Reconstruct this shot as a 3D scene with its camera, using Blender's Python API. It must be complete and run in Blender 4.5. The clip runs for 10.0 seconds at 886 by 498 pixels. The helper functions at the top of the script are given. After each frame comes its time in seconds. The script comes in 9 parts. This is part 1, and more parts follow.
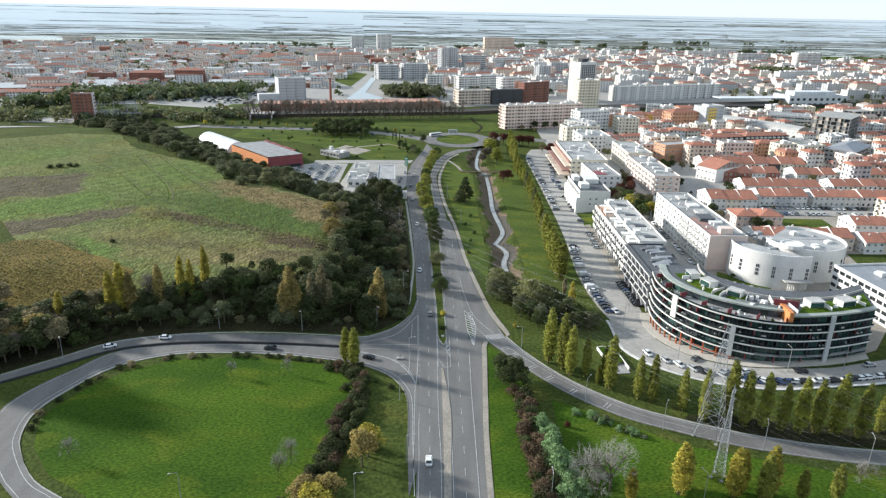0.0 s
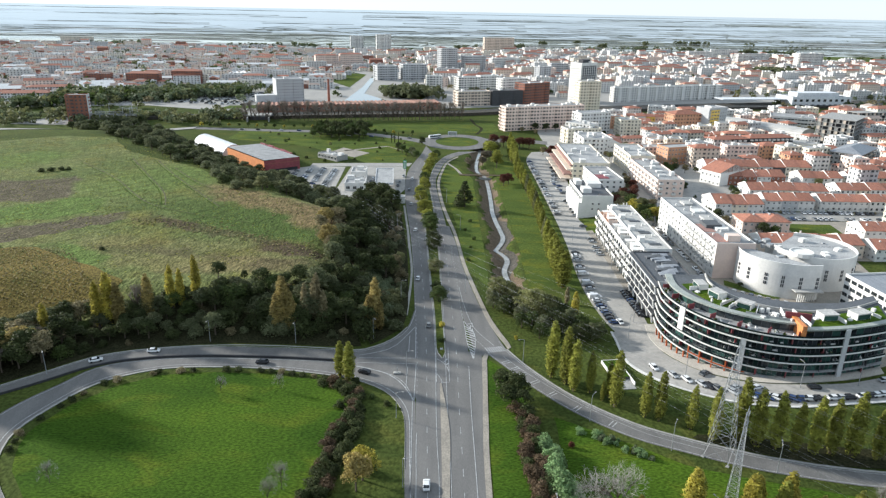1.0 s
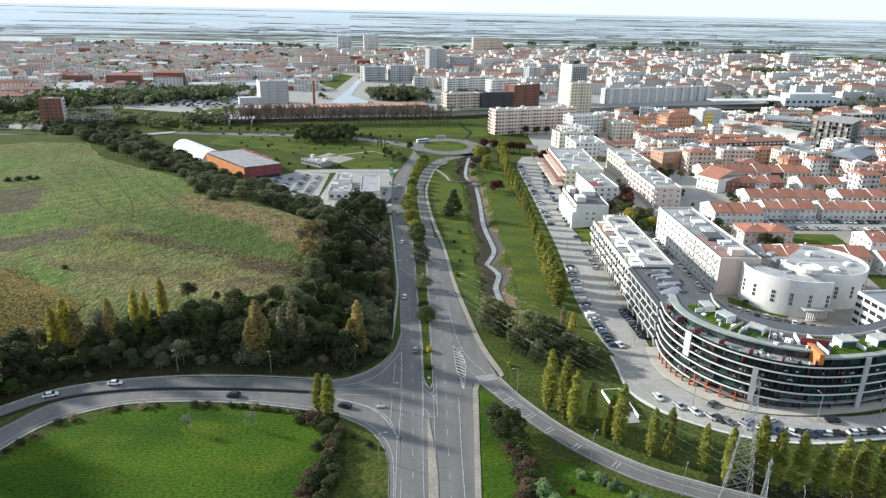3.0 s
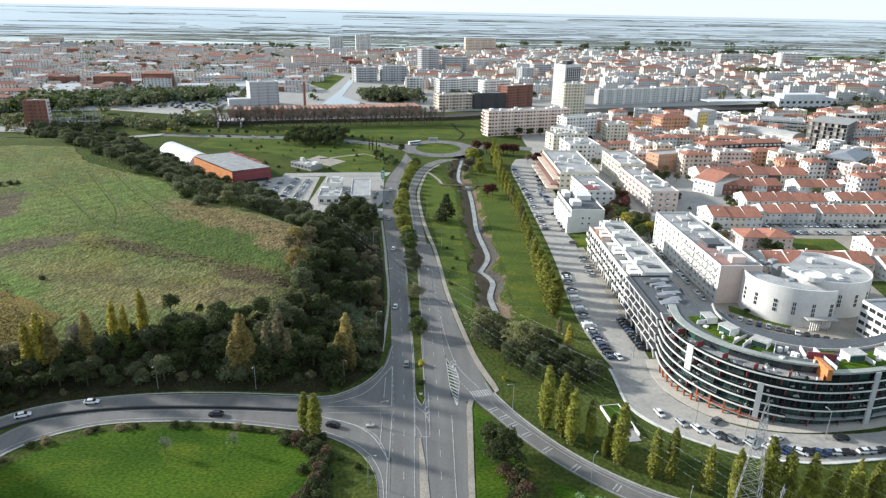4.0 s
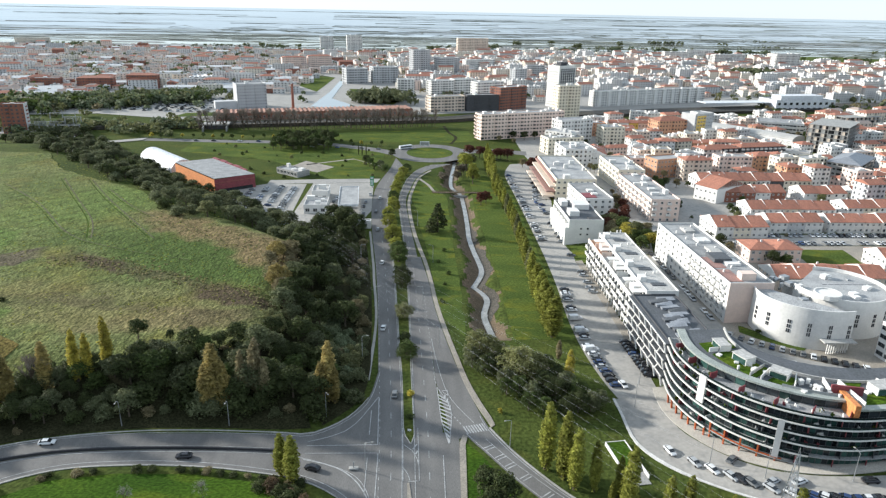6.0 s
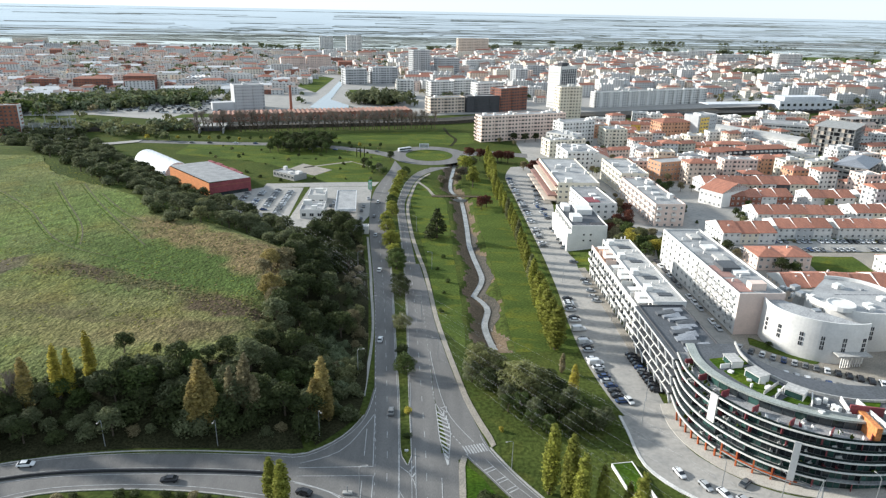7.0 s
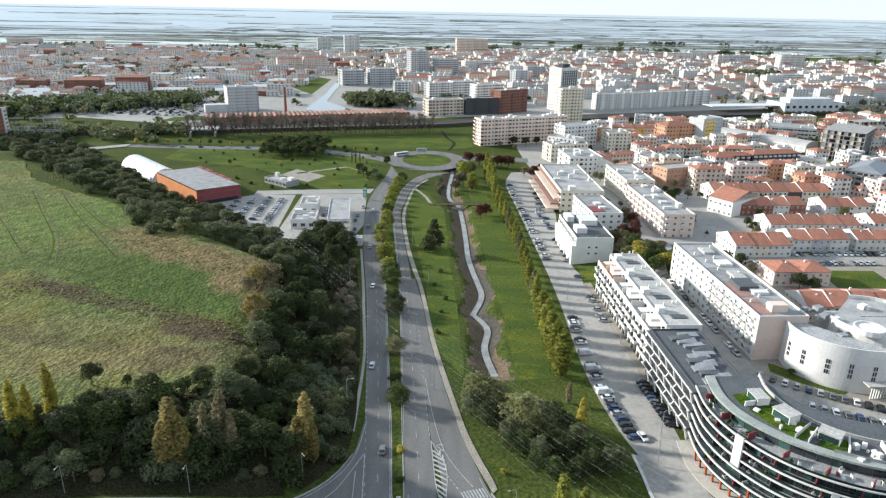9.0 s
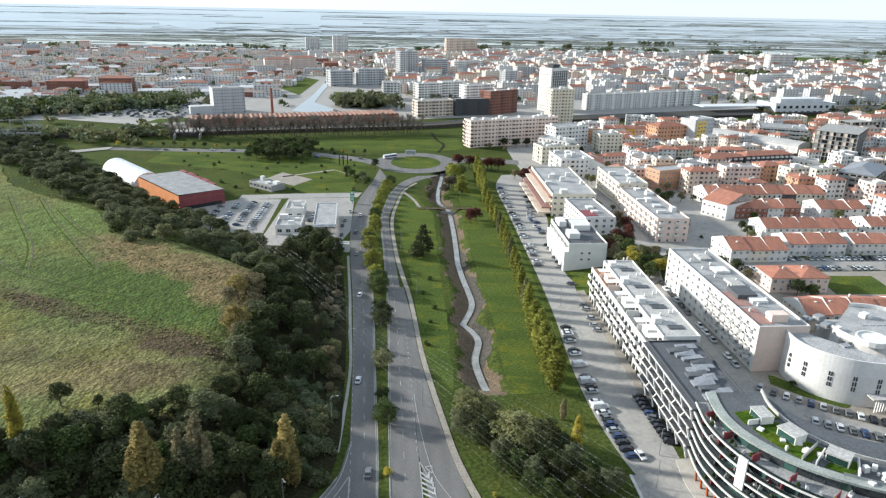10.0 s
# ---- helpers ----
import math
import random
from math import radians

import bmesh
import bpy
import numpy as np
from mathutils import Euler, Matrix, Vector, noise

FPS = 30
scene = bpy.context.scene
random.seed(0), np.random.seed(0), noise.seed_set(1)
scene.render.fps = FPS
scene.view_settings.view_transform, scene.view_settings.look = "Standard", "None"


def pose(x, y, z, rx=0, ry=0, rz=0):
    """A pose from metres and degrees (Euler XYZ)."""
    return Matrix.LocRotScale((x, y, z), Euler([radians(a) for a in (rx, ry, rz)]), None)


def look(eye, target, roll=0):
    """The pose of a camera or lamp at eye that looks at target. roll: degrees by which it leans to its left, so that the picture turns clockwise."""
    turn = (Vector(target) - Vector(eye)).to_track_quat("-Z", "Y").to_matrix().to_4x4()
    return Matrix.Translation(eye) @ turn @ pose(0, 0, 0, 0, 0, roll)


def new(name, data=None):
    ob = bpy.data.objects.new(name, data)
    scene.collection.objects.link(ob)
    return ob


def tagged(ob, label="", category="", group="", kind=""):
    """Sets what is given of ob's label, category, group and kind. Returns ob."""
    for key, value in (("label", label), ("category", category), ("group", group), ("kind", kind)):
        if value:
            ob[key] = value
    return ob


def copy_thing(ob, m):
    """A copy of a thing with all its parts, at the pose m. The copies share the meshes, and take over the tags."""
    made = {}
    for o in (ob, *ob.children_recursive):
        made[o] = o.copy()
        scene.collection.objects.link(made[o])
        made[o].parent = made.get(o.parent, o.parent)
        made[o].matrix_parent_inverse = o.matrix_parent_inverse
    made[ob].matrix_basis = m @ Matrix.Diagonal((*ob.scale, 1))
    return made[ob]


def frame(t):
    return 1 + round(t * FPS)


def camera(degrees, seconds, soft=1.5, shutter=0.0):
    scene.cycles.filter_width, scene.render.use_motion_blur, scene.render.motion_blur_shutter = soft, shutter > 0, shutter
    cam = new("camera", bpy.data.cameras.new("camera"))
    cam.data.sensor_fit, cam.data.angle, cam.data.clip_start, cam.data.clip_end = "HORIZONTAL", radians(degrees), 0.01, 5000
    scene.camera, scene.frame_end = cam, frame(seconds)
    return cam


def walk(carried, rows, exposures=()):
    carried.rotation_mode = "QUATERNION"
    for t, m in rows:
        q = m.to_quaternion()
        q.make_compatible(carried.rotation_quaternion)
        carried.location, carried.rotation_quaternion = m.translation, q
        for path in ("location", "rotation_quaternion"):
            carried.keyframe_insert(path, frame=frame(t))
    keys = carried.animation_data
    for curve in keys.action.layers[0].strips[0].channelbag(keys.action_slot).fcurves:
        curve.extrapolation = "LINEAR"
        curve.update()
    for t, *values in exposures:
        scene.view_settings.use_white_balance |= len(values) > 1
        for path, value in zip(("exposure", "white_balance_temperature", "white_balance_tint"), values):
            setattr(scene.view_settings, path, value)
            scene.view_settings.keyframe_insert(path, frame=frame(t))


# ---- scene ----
# ---- camera: a slow straight flight over the road, seconds, x, y, z, pitch, yaw ----
cam = camera(67.16, 10.0, soft=1.3)
PATH = [
    (0.0, 0.01, -0.06, 110.00, -19.79, 0.001),
    (0.5, 0.19, 4.45, 110.16, -19.79, -0.010),
    (1.0, 0.33, 8.89, 110.32, -19.79, -0.018),
    (1.5, 0.47, 13.42, 110.46, -19.79, -0.037),
    (2.0, 0.70, 18.03, 110.60, -19.79, -0.051),
    (2.5, 0.89, 22.64, 110.72, -19.79, -0.504),
    (4.0, 1.57, 36.27, 111.05, -19.79, -1.569),
    (4.5, 1.87, 40.85, 111.14, -19.79, -1.972),
    (5.0, 2.14, 45.27, 111.23, -19.79, -2.190),
    (5.5, 2.43, 49.76, 111.30, -19.79, -2.200),
    (7.0, 3.47, 63.26, 111.47, -19.79, -2.183),
    (7.5, 3.80, 67.78, 111.51, -19.79, -2.196),
    (8.0, 4.19, 72.27, 111.53, -19.79, -2.205),
    (8.5, 4.50, 76.75, 111.55, -19.79, -2.234),
    (9.0, 4.86, 81.31, 111.57, -19.79, -2.257),
    (9.5, 5.37, 85.84, 111.57, -19.79, -2.842),
    (10.0, 5.84, 90.38, 111.56, -19.79, -3.116),
]
LEAN = 1.15
walk(cam, [(t, pose(x, y, z, 90 + p, 0, w) @ pose(0, 0, 0, 0, 0, LEAN)) for t, x, y, z, p, w in PATH], [(0.0, 1.62, 6000, 8), (10.0, 1.62, 6000, 8)])

# ---- light: hazy low sun from ahead on the left, pale sky ----
SUN_AZ, SUN_EL = math.atan2(0.40, -0.92), radians(19)
world = bpy.data.worlds.new("sky")
scene.world = world
world.use_nodes = True
wn = world.node_tree
sky = wn.nodes.new("ShaderNodeTexSky")
sky.sky_type, sky.sun_disc = "NISHITA", False
sky.sun_elevation, sky.sun_rotation = SUN_EL, math.pi / 2 - SUN_AZ
sky.air_density, sky.dust_density, sky.ozone_density, sky.altitude = 1.0, 0.15, 1.4, 100
veil = wn.nodes.new("ShaderNodeMix")
veil.data_type = "RGBA"
veil.inputs[0].default_value, veil.inputs[7].default_value = 0.86, (2.05, 2.28, 2.45, 1)
wn.links.new(sky.outputs[0], veil.inputs[6])
wn.links.new(veil.outputs[2], wn.nodes["Background"].inputs[0])
wn.nodes["Background"].inputs[1].default_value = 0.12
sun_data = bpy.data.lights.new("sun", "SUN")
sun_data.energy, sun_data.angle, sun_data.color = 2.8, radians(4.0), (1.0, 0.925, 0.81)
sun = new("sun", sun_data)
to_sun = Vector((math.cos(SUN_EL) * math.cos(SUN_AZ), math.cos(SUN_EL) * math.sin(SUN_AZ), math.sin(SUN_EL)))
sun.matrix_world = look(to_sun * 400, (0, 0, 0))


# ---- materials ----
def mat(name, a, b=None, scale=0.5, rough=0.8, fine=6.0, bump=0.3, metal=0.0, vary=0.0, spec=0.3, leaf=0.0, stretch=(1, 1, 1), grime=0.25, world_space=False, c=None, cscale=None):
    """A surface of two tones mixed by a broad noise, darkened and relieved by a fine one; vary: brightness from piece to piece."""
    m = bpy.data.materials.new(name)
    m.use_nodes = True
    t = m.node_tree
    n, k = t.nodes, t.links
    bs = n["Principled BSDF"]
    b = b or tuple(min(1, c * 0.75) for c in a)
    if world_space:
        co = n.new("ShaderNodeNewGeometry").outputs["Position"]
    else:
        co = n.new("ShaderNodeTexCoord").outputs["Object"]
    mp = n.new("ShaderNodeMapping")
    mp.inputs["Scale"].default_value = stretch
    k.new(co, mp.inputs[0])
    n1 = n.new("ShaderNodeTexNoise")
    n1.inputs["Scale"].default_value, n1.inputs["Detail"].default_value = scale, 5
    k.new(mp.outputs[0], n1.inputs["Vector"])
    r1 = n.new("ShaderNodeMapRange")
    r1.inputs[1].default_value, r1.inputs[2].default_value = 0.35, 0.65
    k.new(n1.outputs["Fac"], r1.inputs[0])
    mx = n.new("ShaderNodeMix")
    mx.data_type = "RGBA"
    mx.inputs[6].default_value, mx.inputs[7].default_value = (*a, 1), (*b, 1)
    k.new(r1.outputs[0], mx.inputs[0])
    tone = mx.outputs[2]
    if c:
        n3 = n.new("ShaderNodeTexNoise")
        n3.inputs["Scale"].default_value, n3.inputs["Detail"].default_value = cscale or scale * 2.7, 6
        n3.inputs["Distortion"].default_value = 0.6
        k.new(mp.outputs[0], n3.inputs["Vector"])
        r4 = n.new("ShaderNodeMapRange")
        r4.inputs[1].default_value, r4.inputs[2].default_value = 0.52, 0.70
        k.new(n3.outputs["Fac"], r4.inputs[0])
        m3 = n.new("ShaderNodeMix")
        m3.data_type = "RGBA"
        m3.inputs[7].default_value = (*c, 1)
        k.new(r4.outputs[0], m3.inputs[0])
        k.new(tone, m3.inputs[6])
        tone = m3.outputs[2]
    n2 = n.new("ShaderNodeTexNoise")
    n2.inputs["Scale"].default_value, n2.inputs["Detail"].default_value = scale * fine, 4
    k.new(mp.outputs[0], n2.inputs["Vector"])
    r2 = n.new("ShaderNodeMapRange")
    r2.inputs[1].default_value, r2.inputs[2].default_value = 0.37, 0.63
    r2.inputs[3].default_value, r2.inputs[4].default_value = 1 - grime, 1 + grime * 0.5
    k.new(n2.outputs["Fac"], r2.inputs[0])
    fac = r2.outputs[0]
    if vary:
        oi = n.new("ShaderNodeObjectInfo")
        r3 = n.new("ShaderNodeMapRange")
        r3.inputs[3].default_value, r3.inputs[4].default_value = 1 - vary, 1 + vary
        k.new(oi.outputs["Random"], r3.inputs[0])
        mu = n.new("ShaderNodeMath")
        mu.operation = "MULTIPLY"
        k.new(fac, mu.inputs[0])
        k.new(r3.outputs[0], mu.inputs[1])
        fac = mu.outputs[0]
    sc = n.new("ShaderNodeVectorMath")
    sc.operation = "SCALE"
    k.new(tone, sc.inputs[0])
    k.new(fac, sc.inputs["Scale"])
    k.new(sc.outputs[0], bs.inputs["Base Color"])
    bs.inputs["Roughness"].default_value, bs.inputs["Metallic"].default_value = rough, metal
    bs.inputs["Specular IOR Level"].default_value = spec
    if bump:
        bp = n.new("ShaderNodeBump")
        bp.inputs["Strength"].default_value, bp.inputs["Distance"].default_value = bump, 0.5 / scale / fine
        k.new(n2.outputs["Fac"], bp.inputs["Height"])
        k.new(bp.outputs[0], bs.inputs["Normal"])
    if leaf:
        tr = n.new("ShaderNodeBsdfTranslucent")
        k.new(sc.outputs[0], tr.inputs[0])
        ms = n.new("ShaderNodeMixShader")
        ms.inputs[0].default_value = leaf
        k.new(bs.outputs[0], ms.inputs[1])
        k.new(tr.outputs[0], ms.inputs[2])
        k.new(ms.outputs[0], n["Material Output"].inputs[0])
    return m


GRASS = mat("grass", (0.066, 0.084, 0.020), (0.044, 0.061, 0.015), 0.03, 0.95, 30, 0.6, c=(0.082, 0.090, 0.021), world_space=True, grime=0.35, spec=0.04)
# the stretched darker tone also puts the loop lawn's shadow streaks into the colour
LUSH_LAWN = mat("lush_grass", (0.064, 0.112, 0.011), (0.034, 0.070, 0.008), 0.028, 0.95, 44, 0.6, world_space=True, grime=0.4, c=(0.088, 0.120, 0.013), cscale=0.06, stretch=(0.8, 1.5, 1), spec=0.04)
LAWN = mat("mown_grass", (0.092, 0.122, 0.026), (0.058, 0.086, 0.020), 0.035, 0.95, 34, 0.6, world_space=True, grime=0.42, c=(0.128, 0.136, 0.020), cscale=0.08, stretch=(0.8, 2.0, 1), spec=0.04)
CORN = mat("ripe_maize", (0.190, 0.140, 0.045), (0.120, 0.098, 0.030), 0.08, 0.95, 16, 0.9, world_space=True, grime=0.55, spec=0.04)
WEEDS = mat("dead_weeds", (0.085, 0.062, 0.045), (0.090, 0.085, 0.040), 0.09, 0.95, 15, 0.8, world_space=True, grime=0.5)
# greyed far grass of dykes and dunes, distance haze put into the colour
DYKE = mat("hazy_dyke_grass", (0.125, 0.135, 0.110), (0.090, 0.100, 0.080), 0.02, 0.95, 20, 0.3, world_space=True)
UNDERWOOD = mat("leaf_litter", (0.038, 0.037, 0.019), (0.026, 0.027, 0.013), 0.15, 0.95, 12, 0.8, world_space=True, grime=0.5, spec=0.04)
ROUGHGRASS = mat("rough_grass", (0.060, 0.100, 0.010), (0.036, 0.062, 0.008), 0.06, 0.95, 20, 0.6, world_space=True, grime=0.4, c=(0.070, 0.074, 0.022), spec=0.04)


def meadow_material(spots):
    """Rough grass with soft-edged growths of its own; spots: x, y, turn, half length, half width, colour, strength (over 1: straight sides)."""
    m = bpy.data.materials.new("meadow")
    m.use_nodes = True
    n, k = m.node_tree.nodes, m.node_tree.links
    bs = n["Principled BSDF"]
    co = n.new("ShaderNodeNewGeometry").outputs["Position"]

    def tex(scale, detail=5, stretch=None, turn=0.0, colour=False):
        v = co
        if stretch:
            mp = n.new("ShaderNodeMapping")
            mp.inputs["Scale"].default_value, mp.inputs["Rotation"].default_value = stretch, (0, 0, radians(turn))
            k.new(co, mp.inputs[0])
            v = mp.outputs[0]
        t = n.new("ShaderNodeTexNoise")
        t.inputs["Scale"].default_value, t.inputs["Detail"].default_value = scale, detail
        k.new(v, t.inputs["Vector"])
        return t.outputs["Color" if colour else "Fac"]

    def ramp(v, a, b, c=0.0, d=1.0):
        r = n.new("ShaderNodeMapRange")
        for i, q in enumerate((a, b, c, d)):
            r.inputs[i + 1].default_value = q
        k.new(v, r.inputs[0])
        return r.outputs[0]

    def times(a, b):
        q = n.new("ShaderNodeMath")
        q.operation = "MULTIPLY"
        k.new(a, q.inputs[0])
        k.new(b, q.inputs[1])
        return q.outputs[0]

    def blend(f, a, b):
        q = n.new("ShaderNodeMix")
        q.data_type = "RGBA"
        k.new(f, q.inputs[0])
        if isinstance(a, tuple):
            q.inputs[6].default_value = (*a, 1)
        else:
            k.new(a, q.inputs[6])
        q.inputs[7].default_value = (*b, 1)
        return q.outputs[2]

    wob = n.new("ShaderNodeVectorMath")
    wob.operation = "MULTIPLY_ADD"
    k.new(tex(0.07, 6, colour=True), wob.inputs[0])
    wob.inputs[1].default_value = (26, 26, 0)
    k.new(co, wob.inputs[2])
    off = n.new("ShaderNodeVectorMath")
    off.operation = "SUBTRACT"
    k.new(wob.outputs[0], off.inputs[0])
    off.inputs[1].default_value = (13, 13, 0)
    tone = blend(ramp(tex(0.02), 0.38, 0.62), (0.152, 0.162, 0.062), (0.112, 0.138, 0.046))
    tone = blend(ramp(tex(0.045, 7), 0.50, 0.68), tone, (0.145, 0.140, 0.042))
    fibre = tex(0.9, 5, (2.4, 0.28, 1), 62)
    for x, y, turn, rx, ry, colour, much in spots:
        mp = n.new("ShaderNodeMapping")
        mp.vector_type = "TEXTURE"
        mp.inputs["Location"].default_value, mp.inputs["Rotation"].default_value, mp.inputs["Scale"].default_value = (x, y, 0), (0, 0, radians(turn)), (rx, ry, 1e5)
        k.new(off.outputs[0], mp.inputs[0])
        if much > 1:
            # a field with straight sides
            ab = n.new("ShaderNodeVectorMath")
            ab.operation = "ABSOLUTE"
            k.new(mp.outputs[0], ab.inputs[0])
            xyz = n.new("ShaderNodeSeparateXYZ")
            k.new(ab.outputs[0], xyz.inputs[0])
            far = n.new("ShaderNodeMath")
            far.operation = "MAXIMUM"
            k.new(xyz.outputs[0], far.inputs[0])
            k.new(xyz.outputs[1], far.inputs[1])
            mask = ramp(far.outputs[0], 1.12, 0.9, 0, 0.95)
        else:
            ln = n.new("ShaderNodeVectorMath")
            ln.operation = "LENGTH"
            k.new(mp.outputs[0], ln.inputs[0])
            mask = ramp(ln.outputs["Value"], 1.15, 0.62, 0, much)
        tone = blend(times(mask, ramp(fibre, 0.25, 0.5, 0.55, 1.0)), tone, colour)
    # tractor tracks, tufts and grain
    wv = n.new("ShaderNodeTexWave")
    wv.inputs["Scale"].default_value, wv.inputs["Distortion"].default_value, wv.inputs["Detail"].default_value, wv.inputs["Detail Scale"].default_value = 0.035, 5.0, 3, 0.25
    mp = n.new("ShaderNodeMapping")
    mp.inputs["Rotation"].default_value = (0, 0, radians(38))
    k.new(co, mp.inputs[0])
    k.new(mp.outputs[0], wv.inputs["Vector"])
    grain = times(times(ramp(tex(1.6, 5), 0.34, 0.66, 0.55, 1.38), ramp(fibre, 0.32, 0.68, 0.62, 1.32)), times(ramp(wv.outputs["Fac"], 0.90, 1.0, 1.0, 0.80), ramp(tex(0.22, 5), 0.35, 0.65, 0.80, 1.16)))
    sc = n.new("ShaderNodeVectorMath")
    sc.operation = "SCALE"
    k.new(tone, sc.inputs[0])
    k.new(grain, sc.inputs["Scale"])
    k.new(sc.outputs[0], bs.inputs["Base Color"])
    bs.inputs["Roughness"].default_value, bs.inputs["Specular IOR Level"].default_value = 0.95, 0.05
    bp = n.new("ShaderNodeBump")
    bp.inputs["Strength"].default_value, bp.inputs["Distance"].default_value = 1.0, 1.1
    k.new(tex(0.8, 6), bp.inputs["Height"])
    k.new(bp.outputs[0], bs.inputs["Normal"])
    return m


DRY, WEED, TILLED, LUSH, DEEP = (0.190, 0.138, 0.072), (0.082, 0.060, 0.040), (0.110, 0.090, 0.062), (0.110, 0.160, 0.040), (0.072, 0.104, 0.028)
MEADOW = meadow_material([
    (-92, 322, -30, 54, 24, DEEP, 1.0), (-170, 400, 50, 60, 36, LUSH, 0.6), (-110, 275, -10, 70, 20, DRY, 0.3), (-150, 345, 20, 30, 12, DEEP, 0.6), (-285, 440, 60, 42, 24, LUSH, 0.7), (-120, 262, 20, 34, 10, LUSH, 0.5),
    (-105, 362, -35, 44, 12, DRY, 0.9), (-62, 332, -55, 30, 17, DRY, 0.95), (-100, 262, 0, 44, 12, DRY, 0.45),
    (-237, 367, 27, 28, 26, TILLED, 2), (-205, 329, 39, 30, 16, LUSH, 2), (-187, 301, 38, 36, 9, TILLED, 2), (-153, 271, -40, 26, 8, LUSH, 0.9),
    (-128, 314, -22, 22, 7, WEED, 0.95), (-95, 298, -22, 22, 5, WEED, 0.6), (-64, 280, -24, 20, 7, WEED, 0.95), (-112, 274, -10, 34, 5, WEED, 0.45), (-64, 262, 12, 18, 6, WEED, 0.5)])
EARTH = mat("bare_earth", (0.140, 0.098, 0.062), (0.100, 0.076, 0.046), 0.12, 0.95, 14, 0.8, world_space=True, grime=0.4)
RUBBLE = mat("stone_bank", (0.082, 0.070, 0.056), (0.052, 0.048, 0.037), 0.5, 0.9, 6, 1.0, world_space=True, grime=0.6)
ASPHALT = mat("asphalt", (0.165, 0.158, 0.150), (0.128, 0.123, 0.118), 0.06, 0.85, 45, 0.25, world_space=True, grime=0.22, stretch=(4, 0.5, 1))
LOT = mat("worn_asphalt", (0.325, 0.308, 0.282), (0.275, 0.262, 0.242), 0.06, 0.85, 14, 0.1, world_space=True, grime=0.10, c=(0.235, 0.228, 0.216), cscale=0.3)
PAVING = mat("paving", (0.310, 0.275, 0.228), (0.245, 0.220, 0.186), 0.15, 0.85, 18, 0.3, world_space=True, grime=0.25)
MEMBRANE_KERB = mat("whitewashed_kerb", (0.62, 0.60, 0.57), (0.50, 0.49, 0.47), 0.4, 0.85, 8, 0.2, world_space=True)
PALEPAVE = mat("pale_paving", (0.44, 0.405, 0.35), (0.37, 0.34, 0.30), 0.2, 0.85, 16, 0.2, world_space=True, grime=0.2)
KERB = mat("kerb_stone", (0.36, 0.35, 0.33), (0.29, 0.28, 0.26), 0.4, 0.85, 8, 0.3, world_space=True)
PAINT = mat("road_paint", (0.46, 0.46, 0.45), (0.30, 0.30, 0.30), 0.8, 0.7, 8, 0.1, world_space=True, grime=0.35)
WATER = mat("water", (0.27, 0.27, 0.26), (0.20, 0.205, 0.20), 0.004, 0.03, 90, 0.0, spec=0.9, world_space=True, grime=0.1)
STREAM = mat("shallow_stream", (0.30, 0.29, 0.27), (0.20, 0.20, 0.18), 0.2, 0.2, 10, 0.15, spec=0.5, world_space=True)
CONCRETE = mat("concrete", (0.36, 0.35, 0.33), (0.27, 0.265, 0.25), 0.25, 0.85, 10, 0.25)
METAL = mat("galvanised_steel", (0.42, 0.43, 0.44), (0.33, 0.34, 0.35), 2.0, 0.5, 6, 0.1, metal=0.6)
DARKMETAL = mat("dark_steel", (0.07, 0.07, 0.075), (0.05, 0.05, 0.055), 2.0, 0.5, 6, 0.1, metal=0.4)


# ---- the lie of the land ----
def ease(t):
    t = min(1.0, max(0.0, t))
    return t * t * (3 - 2 * t)


STREAM_LINE = [(31.5, 268), (30.2, 275), (29, 284), (28.6, 293), (30, 300), (31.4, 308), (29, 316), (26.6, 320.5), (28.4, 326), (30.6, 333), (31.8, 340), (31.4, 350), (30, 367), (29.1, 386), (29.6, 407), (30, 433), (29.9, 460), (29.2, 476), (24.6, 490), (24.6, 510), (27, 537), (29.3, 559), (30, 573)]


def stream_x(y):
    if y <= STREAM_LINE[0][1]:
        return STREAM_LINE[0][0]
    for (x0, y0), (x1, y1) in zip(STREAM_LINE, STREAM_LINE[1:]):
        if y <= y1:
            return x0 + (x1 - x0) * (y - y0) / (y1 - y0)
    return STREAM_LINE[-1][0]


def gz(x, y, ditch=True):
    """Height of the ground: field terrace on the one hand, raised town on the other, stream bed between."""
    d = min(y - 212 - 0.05 * max(0, -x - 100), -22 - 0.06 * (y - 230) - x, 0.703 * (-x - 62) + 0.711 * (404 - y) - 14, (620 - y) * 0.5)
    z = 10.5 * ease(d / 34)
    z += 5.0 * ease((x - 58) / 62) * ease((y - 157) / 22) * (1 - ease((y - 400) / 200))
    if ditch and 266 < y < 600:
        off = abs(x - stream_x(y))
        z -= 2.6 * (1 - ease((off - 1.4) / 6.5)) * ease((y - 266) / 10) * ease((600 - y) / 20)
    return z


def far_off(x, y, z=0.0):
    """A place of the flat land past 2.9 km, brought nearer along the line of sight; the flight is too short to tell."""
    d = math.hypot(x - 3, y - 45)
    if d < 2900:
        return x, y, z
    k = (111 + 2900 * 0.055) / (111 / d + 0.055) / d
    return 3 + (x - 3) * k, 45 + (y - 45) * k, 111 * (1 - k) + z * k


